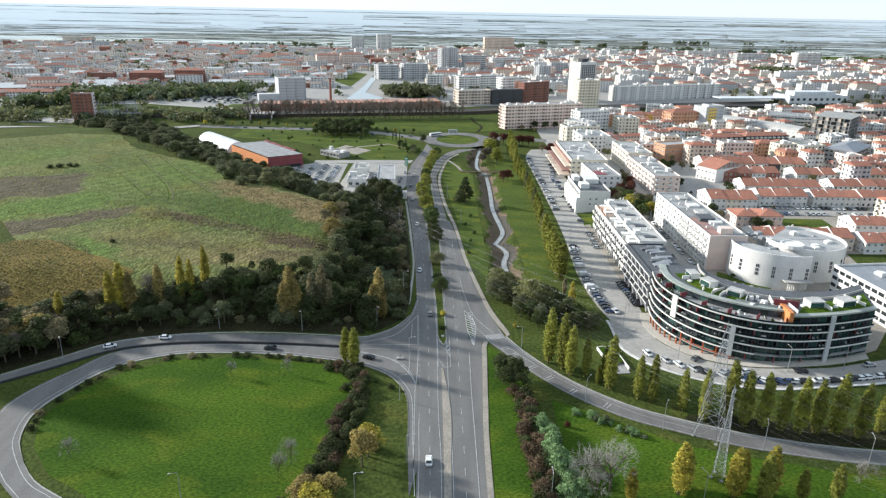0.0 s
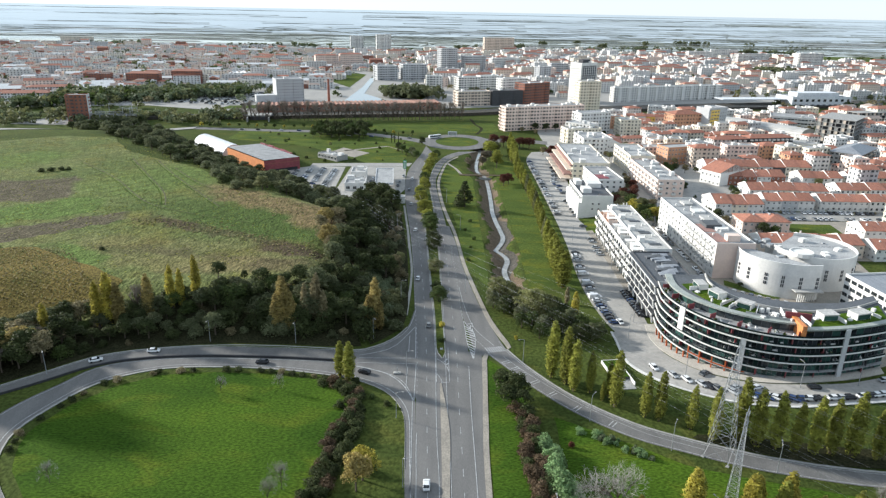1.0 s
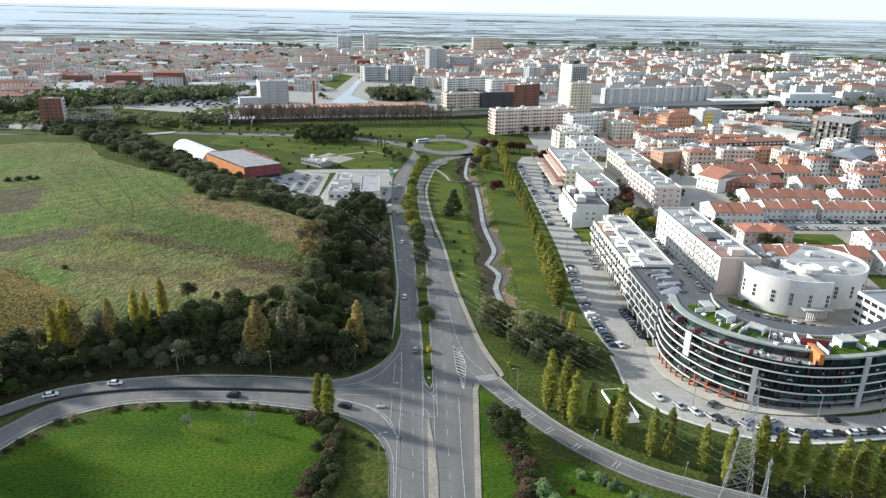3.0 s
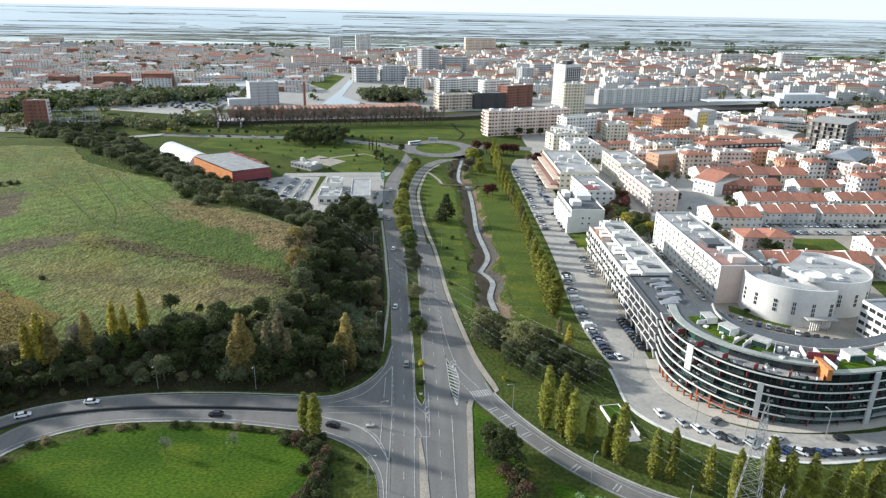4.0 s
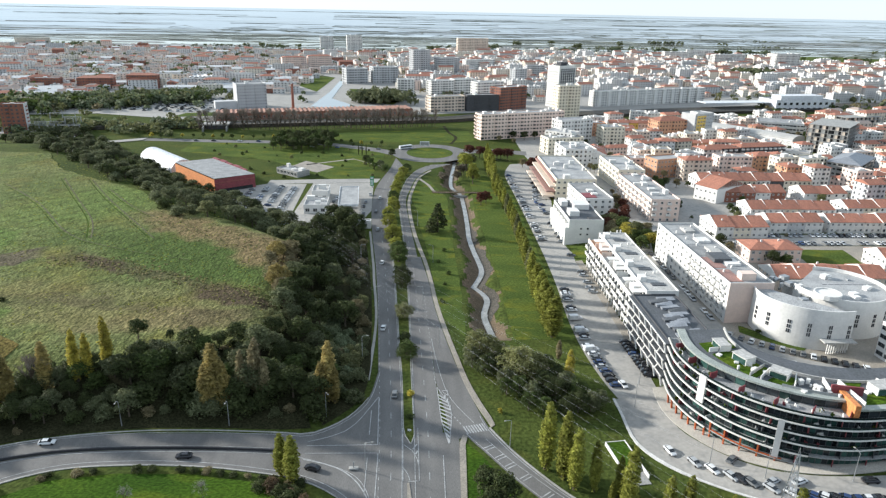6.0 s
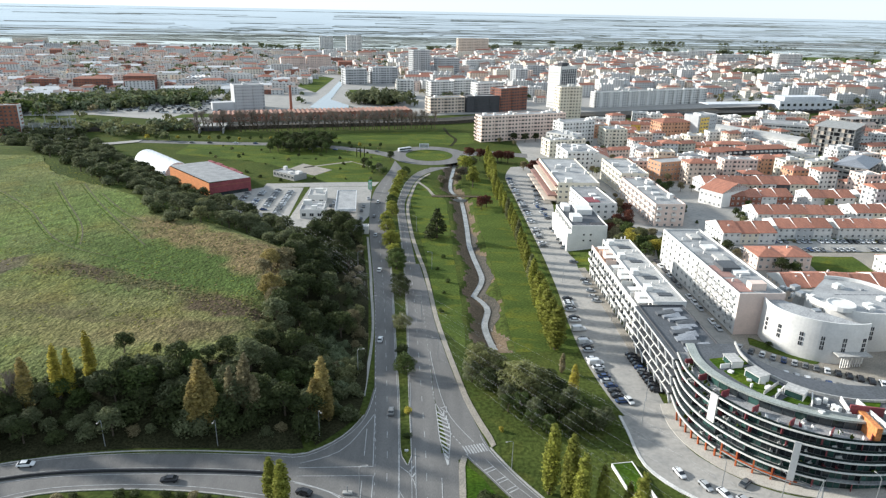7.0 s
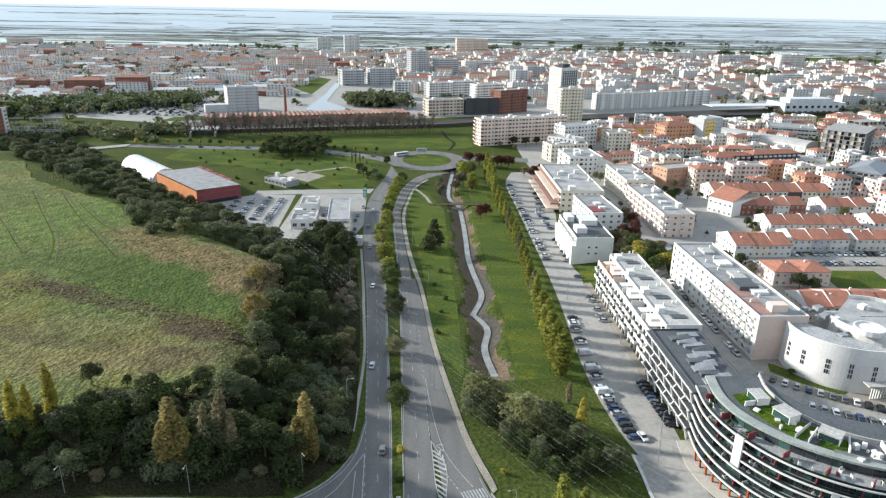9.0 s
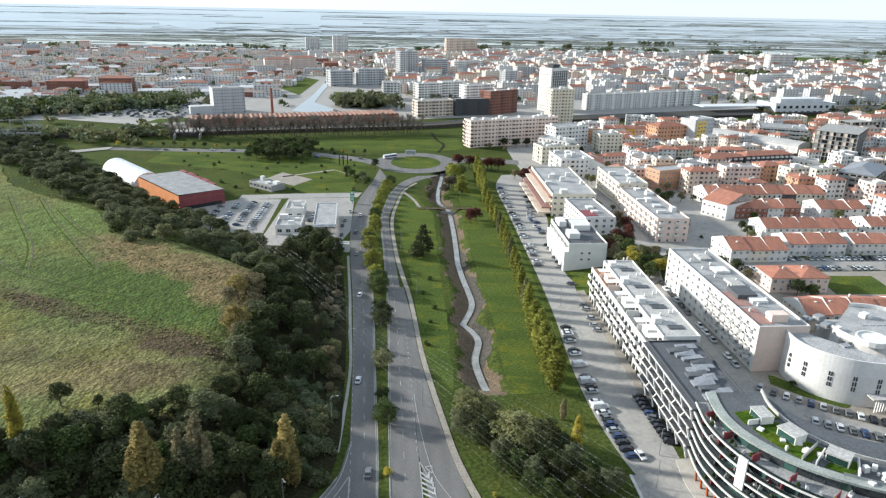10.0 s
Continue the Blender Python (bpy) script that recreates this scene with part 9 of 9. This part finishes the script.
def car(coat, x, y, rot, van=False, label="", group=""):
    near = y < 262 or -30 < x < 20 and y < 300
    key = (coat, van, near)
    m = pose(x, y, gz(x, y, False) + 0.11, 0, 0, rot)
    kind = "van" if van else "car"
    label = label or f"{coat} {'van' if van else 'hatchback car'} parked on the asphalt"
    if key in CARS:
        ob = copy_thing(CARS[key], m)
        return tagged(ob, label, group=group)
    ob = base(kind, m, label, kind, group)
    CARS[key] = ob
    L, hw = (2.7, 0.98) if van else (2.12, 0.88)
    if van:
        bd = loft([body_ring(-L, 0.85, 0.35, 0.9), body_ring(-L + 0.25, hw, 0.28, 1.1), body_ring(-1.5, hw, 0.25, 1.25), body_ring(-0.9, hw, 0.25, 2.1), body_ring(L - 0.1, hw, 0.28, 2.15), body_ring(L, hw - 0.08, 0.4, 2.0)])
        gl = loft([body_ring(-1.52, hw - 0.06, 1.22, 1.32, 0.03), body_ring(-0.92, hw - 0.06, 1.3, 2.02, 0.03), body_ring(-0.2, hw + 0.012, 1.3, 1.95, 0.03)])
    else:
        bd = loft([body_ring(-L, 0.72, 0.38, 0.62), body_ring(-L + 0.18, hw - 0.05, 0.26, 0.74), body_ring(-L + 0.9, hw, 0.22, 0.88), body_ring(0, hw, 0.22, 0.93), body_ring(L - 0.5, hw, 0.24, 0.96), body_ring(L - 0.06, hw - 0.06, 0.32, 0.9), body_ring(L, 0.74, 0.45, 0.75)])
        gl = loft([body_ring(-1.15, 0.76, 0.88, 0.95, 0.03), body_ring(-0.42, 0.68, 0.88, 1.40, 0.08), body_ring(1.1, 0.68, 0.9, 1.40, 0.08), body_ring(1.75, 0.74, 0.92, 1.0, 0.03)])
    put("body", mesh("body", *bd, COATS[coat]), ob)
    tops = [1 if all(gl[0][i][2] > (1.25 if not van else 1.9) for i in q) else 0 for q in gl[1]]
    put("glasshouse", mesh("glasshouse", *gl, CARGLASS, COATS[coat], slots=tops), ob, "dark glazing under a painted roof")
    for sx in (-1, 1) if near else ():
        for sy in (-L + 0.75, L - 0.78):
            put("wheel", WHEEL, ob, m=pose(sx * (hw - 0.08), sy, 0.31))
    return ob


rc = random.Random(12)
TONES = ("white", "white", "silver", "grey", "grey", "black", "black", "blue", "silver", "white", "silver", "grey", "black", "white", "silver")
# car park beside the apartments
for i in range(27):
    y = 236 + i * 2.9 + (rc.uniform(0, 2) if i > 14 else 0)
    if i in (10, 15, 18, 21):
        continue
    van = i in (8, 13, 16)
    car("white" if van else rc.choice(TONES), lerp_line(LOT_EDGE, y, 1) + 2.6 + rc.uniform(-0.2, 0.2), y, 97 + rc.uniform(-2, 2), van, group="car park cars")
for i in range(11):
    car("black" if i < 3 or 7 < i else rc.choice(TONES), 77.2 - 0.12 * i, 240.5 + i * 2.25, 72 + rc.uniform(-2, 2), group="car park cars")
for y in (308, 312, 318, 326, 330, 352, 372, 378, 384, 397, 402):
    car(rc.choice(TONES), 75.5 + rc.uniform(-0.4, 0.4), y, 75 + rc.uniform(-4, 4), group="car park cars")
for i in range(34):
    if rc.random() < 0.68:
        car(rc.choice(TONES), 66 + rc.uniform(-0.3, 0.3), 372 + i * 4.4, 96 + rc.uniform(-3, 3), group="car park cars")
for i in range(20):
    if rc.random() < 0.6:
        car(rc.choice(TONES), 73 + 4 * rc.random() + 6 * ease((i - 6) / 8), 415 + i * 6, rc.choice((5, 92)), group="car park cars")
# curved street
ARC = even(smooth([(67.8, 206), (70.5, 202), (74.5, 197.3), (79, 192.8), (84, 188.6), (89, 184.8), (94, 181.8), (100, 179.8), (106, 178.6), (113, 178.4), (120, 178.9), (127, 180), (134, 181.5), (150, 185)], 2), 40)
for i in range(1, 39):
    (xa, ya), (xb, yb) = ARC[i], ARC[i + 1]
    t = math.degrees(math.atan2(yb - ya, xb - xa))
    if rc.random() < 0.8 and i not in (1, 4, 8):
        car(rc.choice(TONES), xa, ya, t + (90 if i > 20 else 65), group="street cars")
for x, y, r, c in ((84.5, 196.5, 130, "grey"), (113, 184.5, 92, "black"), (90.5, 187, 118, "silver"), (96.5, 186, 112, "white"), (67.5, 236, 12, "white"), (137, 189, 100, "silver")):
    car(c, x, y, r, label=f"{c} car driving along the curved street")
# street by the beige block and before the drum hall
for i in range(17):
    if rc.random() < 0.85:
        car(rc.choice(TONES), 111.2, 276 + i * 5.6, 2, group="kerbside cars")
for i in range(14):
    t = i / 13
    car(rc.choice(TONES), 112.5 + 34 * t, 262 - 24 * t ** 0.8, 52 + 18 * t + 90, group="hall street cars")
    if i > 3:
        car(rc.choice(TONES), 108.5 + 34 * t, 252 - 21 * t ** 0.8, 58 + 18 * t + 90, group="hall street cars")
for i in range(40):
    if rc.random() < 0.75:
        car(rc.choice(TONES), 150 + i * 3.0, 359.5 + 0.04 * i, rc.uniform(-3, 3), group="house street cars")
    if rc.random() < 0.7:
        car(rc.choice(TONES), 150 + i * 3.0, 371.5 + 0.04 * i, rc.uniform(-3, 3), group="house street cars")
# sports hall car park and filling station
for row in range(5):
    for i in range(14):
        x, y = -78 - row * 8.6, 430 + i * 3.6 + row * 3.0
        if rc.random() < 0.82 and y < 488 and y < 489 - max(0, (-x - 97)) * 0.8 and 25 * (y - 458) - 21 * (x + 126.5) < -90:
            car(rc.choice(TONES), x, y, 90 + rc.uniform(-4, 4), group="sports hall cars")
for x, y, r in ((-29, 420, 0), (-30, 436, 3), (-29.5, 445, 0), (-28, 462, 2), (-49, 445, 0), (-48, 452, 4), (-40, 408, 90), (-34, 409, 90), (-37, 409, 92), (-46, 470, 80)):
    car(rc.choice(TONES), x, y, r, group="filling station cars")
# cars on the roads
for x, y, r, c in ((-2.5, 143, 180, "white"), (-4.3, 231, 178, "grey"), (-10.1, 276, 176, "white"), (-14.2, 343, 173, "white"), (-19, 392, 172, "silver"), (-22, 425, 176, "grey"), (-21.6, 455, 180, "white"), (-96, 207.5, 98, "white"), (-112, 200.5, 118, "white"), (-58, 201.5, 272, "black"), (-24, 196.5, 250, "black")):
    car(c, x, y, r, label=f"{c} car on the road")
for i in range(10):
    car(rc.choice(TONES), -30 - 18 * i + rc.uniform(-4, 4), 606 + 2.6 * i if i < 6 else 634, 68 if i < 6 else 88, label="car in traffic on the park road")
ob = base("bus", pose(-9, 611, 0.1, 0, 0, -55), "white city bus at the roundabout", "bus")
put("body", mesh("body", *loft([body_ring(-6, 1.15, 0.4, 2.9, 0.2), body_ring(-5.8, 1.25, 0.35, 3.1, 0.25), body_ring(5.8, 1.25, 0.35, 3.1, 0.25), body_ring(6, 1.15, 0.4, 2.9, 0.2)]), COATS["white"]), ob)
put("window_band", mesh("window_band", *loft([body_ring(-5.6, 1.265, 1.5, 2.5, 0.05), body_ring(5.6, 1.265, 1.5, 2.5, 0.05)]), CARGLASS), ob)
for sx in (-1, 1):
    for sy in (-3.6, 3.4):
        put("wheel", WHEEL, ob, m=pose(sx * 1.15, sy, 0.4) @ Matrix.Scale(1.4, 4))


def far_cars():
    """The crowded car park far off, too small to pick apart."""
    vs, fs, sl = [], [], []
    for i in range(240):
        x, y = rc.uniform(-325, -210), rc.uniform(796, 920)
        if y > 800 + (x + 330) * 0.9 + 40:
            continue
        k = len(fs)
        box_data(x - 2, y - 0.9, 0.5, x + 2, y + 0.9, 1.4, vs, fs)
        box_data(x - 1.0, y - 0.75, 1.4, x + 1.2, y + 0.75, 1.95, vs, fs)
        sl.extend([rc.randrange(4)] * 6 + [4] * 6)
    tagged(new("far_cars", mesh("far_cars", vs, fs, COATS["white"], COATS["silver"], COATS["black"], COATS["grey"], CARGLASS, slots=sl)), "rows of distant parked cars", "cars", kind="stuff")


far_cars()


# ---- lamps, pylons, wires ----
def street_lamp(x, y, high, turn, first=[]):
    m = pose(x, y, gz(x, y, False), 0, 0, turn)
    if first:
        ob = copy_thing(first[0], m @ Matrix.Diagonal((1, 1, 1, 1)))
        return ob
    ob = base("street_lamp", m, "grey steel street lamp with a curved arm", "street lamp", "street lamps")
    first.append(ob)
    vs, fs = [], []
    limb(vs, fs, (0, 0, 0), (0, 0, high), 0.12, 0.07, 8)
    put("pole", mesh("pole", vs, fs, METAL), ob)
    vs, fs = [], []
    for a, b in (((0, 0, high - 0.05), (0.5, 0, high + 0.35)), ((0.5, 0, high + 0.35), (1.6, 0, high + 0.45))):
        limb(vs, fs, a, b, 0.06, 0.05, 6)
    put("arm", mesh("arm", vs, fs, METAL), ob)
    put("lamp_head", mesh("lamp_head", *loft([body_ring(-0.16, 0.12, -0.06, 0.08, 0.03), body_ring(0.16, 0.16, -0.06, 0.1, 0.03)]), CONCRETE), ob, m=pose(1.9, 0, high + 0.45) @ Matrix.Diagonal((2.2, 1, 1, 1)))
    return ob


for x, y, t in ((-123.2, 192, -60), (-79.5, 215, -90), (-49.9, 215, -90), (-23.5, 219.5, -60), (-8.3, 142.7, 0), (-60, 126.5, 200), (-19.6, 127.7, 0), (62.7, 159.4, 60), (87.1, 151.0, 70), (112, 145.4, 80), (63.5, 130.1, 120), (43.4, 172.4, 50), (-12, 172, 0), (26.9, 129.1, 90), (-16, 254, 0), (-14.6, 296, 0), (4.5, 296, 180), (10, 262, 180), (9.3, 345, 180), (27.8, 205.6, 200), (67.5, 224, 60), (72.5, 236, 0), (78.5, 196, 120), (89.5, 189, 110), (109, 185, 100), (127, 186, 90), (76.5, 290, 180), (-24, 345, 0), (-30, 400, 0), (2, 400, 180), (-2, 445, 180), (66, 330, 0), (66, 380, 0), (-10.5, 196, 0)):
    street_lamp(x, y, 8.2, t)


def pylon(x, y, high, bw, turn, arms, label):
    """A lattice mast: four legs, crossed braces, arms."""
    ob = base("pylon", pose(x, y, gz(x, y), 0, 0, turn), label, "pylon", "pylons")
    tw = bw * 0.16
    half = lambda z: bw / 2 + (tw / 2 - bw / 2) * min(1, z / (high * 0.86))
    cs = ((-1, -1), (1, -1), (1, 1), (-1, 1))
    for sx, sy in cs:
        vs, fs = [], []
        limb(vs, fs, (sx * bw / 2, sy * bw / 2, -0.3), (sx * tw / 2, sy * tw / 2, high * 0.86), 0.075, 0.06, 4)
        limb(vs, fs, (sx * tw / 2, sy * tw / 2, high * 0.86), (0, 0, high), 0.08, 0.05, 4)
        put("leg", mesh("leg", vs, fs, METAL), ob)
        put("footing", mesh("footing", *boxed(sx * bw / 2 - 0.4, sy * bw / 2 - 0.4, -0.5, sx * bw / 2 + 0.4, sy * bw / 2 + 0.4, 0.25), CONCRETE), ob)
    z, k = 0.0, 0
    while z < high * 0.84:
        z2 = min(high * 0.86, z + max(1.0, half(z) * 1.5))
        a, b = half(z), half(z2)
        for i in range(4):
            (ax, ay), (bx, by) = cs[i], cs[(i + 1) % 4]
            vs, fs = [], []
            limb(vs, fs, (ax * a, ay * a, z), (bx * b, by * b, z2), 0.032, 0.032, 3)
            limb(vs, fs, (bx * a, by * a, z), (ax * b, ay * b, z2), 0.032, 0.032, 3)
            limb(vs, fs, (ax * b, ay * b, z2), (bx * b, by * b, z2), 0.04, 0.04, 3)
            put("brace", mesh("brace", vs, fs, METAL), ob)
        z = z2
    for za, l in arms:
        for s in (-1, 1):
            vs, fs = [], []
            limb(vs, fs, (0, -0.4, za), (s * l, 0, za), 0.06, 0.05, 4)
            limb(vs, fs, (0, 0.4, za), (s * l, 0, za), 0.06, 0.05, 4)
            limb(vs, fs, (0, 0, za + 1.3), (s * l, 0, za), 0.05, 0.04, 4)
            arm = put("cross_arm", mesh("cross_arm", vs, fs, METAL), ob)
            vs, fs = [], []
            limb(vs, fs, (s * l, 0, za), (s * l, 0, za - 1.3), 0.09, 0.09, 6)
            put("insulator", mesh("insulator", vs, fs, CONCRETE), arm)
    return ob


pylon(74.8, 157.5, 35, 6.4, 50, ((24, 3.4), (28, 3.0), (32, 2.6)), "tall grey lattice steel pylon")
pylon(70.6, 139.6, 27, 2.6, 50, ((20, 1.8), (22.5, 1.6), (25, 1.4)), "slender grey lattice steel pylon")
pylon(-70, 402, 15, 2.6, 40, ((9.5, 2.2), (11.5, 2.0), (13.5, 1.8)), "small grey lattice mast beside the hedge")


def wire(a, b, sag):
    cu = bpy.data.curves.new("power_line", "CURVE")
    cu.dimensions, cu.bevel_depth, cu.bevel_resolution = "3D", 0.010, 0
    sp = cu.splines.new("POLY")
    n = 24
    sp.points.add(n)
    for i in range(n + 1):
        t = i / n
        sp.points[i].co = (a[0] + (b[0] - a[0]) * t, a[1] + (b[1] - a[1]) * t, a[2] + (b[2] - a[2]) * t - sag * 4 * t * (1 - t), 1)
    cu.materials.append(METAL)
    tagged(new("power_line", cu), "thin sagging power line between the pylons", "power line", "power lines")


for (ax, ay, z0), (bx, by, z1), hs, ls in (((74.8, 157.5, 0), (-71, 403, gz(-70, 402)), (22.7, 26.7, 30.7), (8.2, 10.2, 12.2)), ((70.6, 139.6, 0), (-69, 401, gz(-70, 402)), (18.7, 21.2, 23.7), (8.2, 10.2, 12.2))):
    for h, l in zip(hs, ls):
        for s in (-1, 1):
            wire((ax + s * 2.2, ay + s * 2.2, z0 + h), (bx + s * 1.6, by + s * 1.6, z1 + l), 5)
            wire((ax + s * 2.2, ay + s * 2.2, z0 + h), (ax + 170 + s * 2, ay - 160 + s * 2, z0 + h), 5)

# ---- small things on the verge ----
ob = base("garage_ramp", pose(59.6, 207, gz(56, 200) + 0.2, 0, 0, -82), "sunken garage ramp with white walls and a grass roof", "garage ramp")
box("grass_roof", 0.2, -5.5, 0.1, 11, -0.25, 0.75, LUSH_LAWN, ob)
box("white_wall", 0, -0.25, -1.5, 15, 0, 0.95, WHITE, ob)
box("white_wall", 0, -5.75, -1.5, 0.2, -0.25, 0.85, WHITE, ob)
box("white_wall", 0.2, -5.75, -1.5, 15, -5.5, 0.85, WHITE, ob)
# near-black panel as the shade inside the garage
box("opening", 11, -5.5, -1.2, 11.2, -0.4, 0.7, DARKW, ob, "near-black panel for the shade in the garage mouth")
box("ramp", 11.2, -5.5, -0.6, 17, -0.4, 0.0, CONCRETE, ob, "pale concrete ramp")
ob = base("traffic_sculpture", pose(-13.5, 196.5, 0.1), "small pale concrete bollard and sign on the island", "bollard")
box("block", -1.2, -0.6, 0, 1.2, 0.6, 0.5, CONCRETE, ob, bevel=0.1)
box("post", -0.1, -0.1, 0.5, 0.1, 0.1, 2.2, METAL, ob)
ob = base("median_sign", pose(0.5, 212, 0.2), "small white sign at the median's nose", "sign")
box("board", -0.5, -0.05, 0.5, 0.5, 0.05, 1.1, MEMBRANE, ob)
box("post", -0.06, 0.05, 0, 0.06, 0.15, 1.0, METAL, ob)
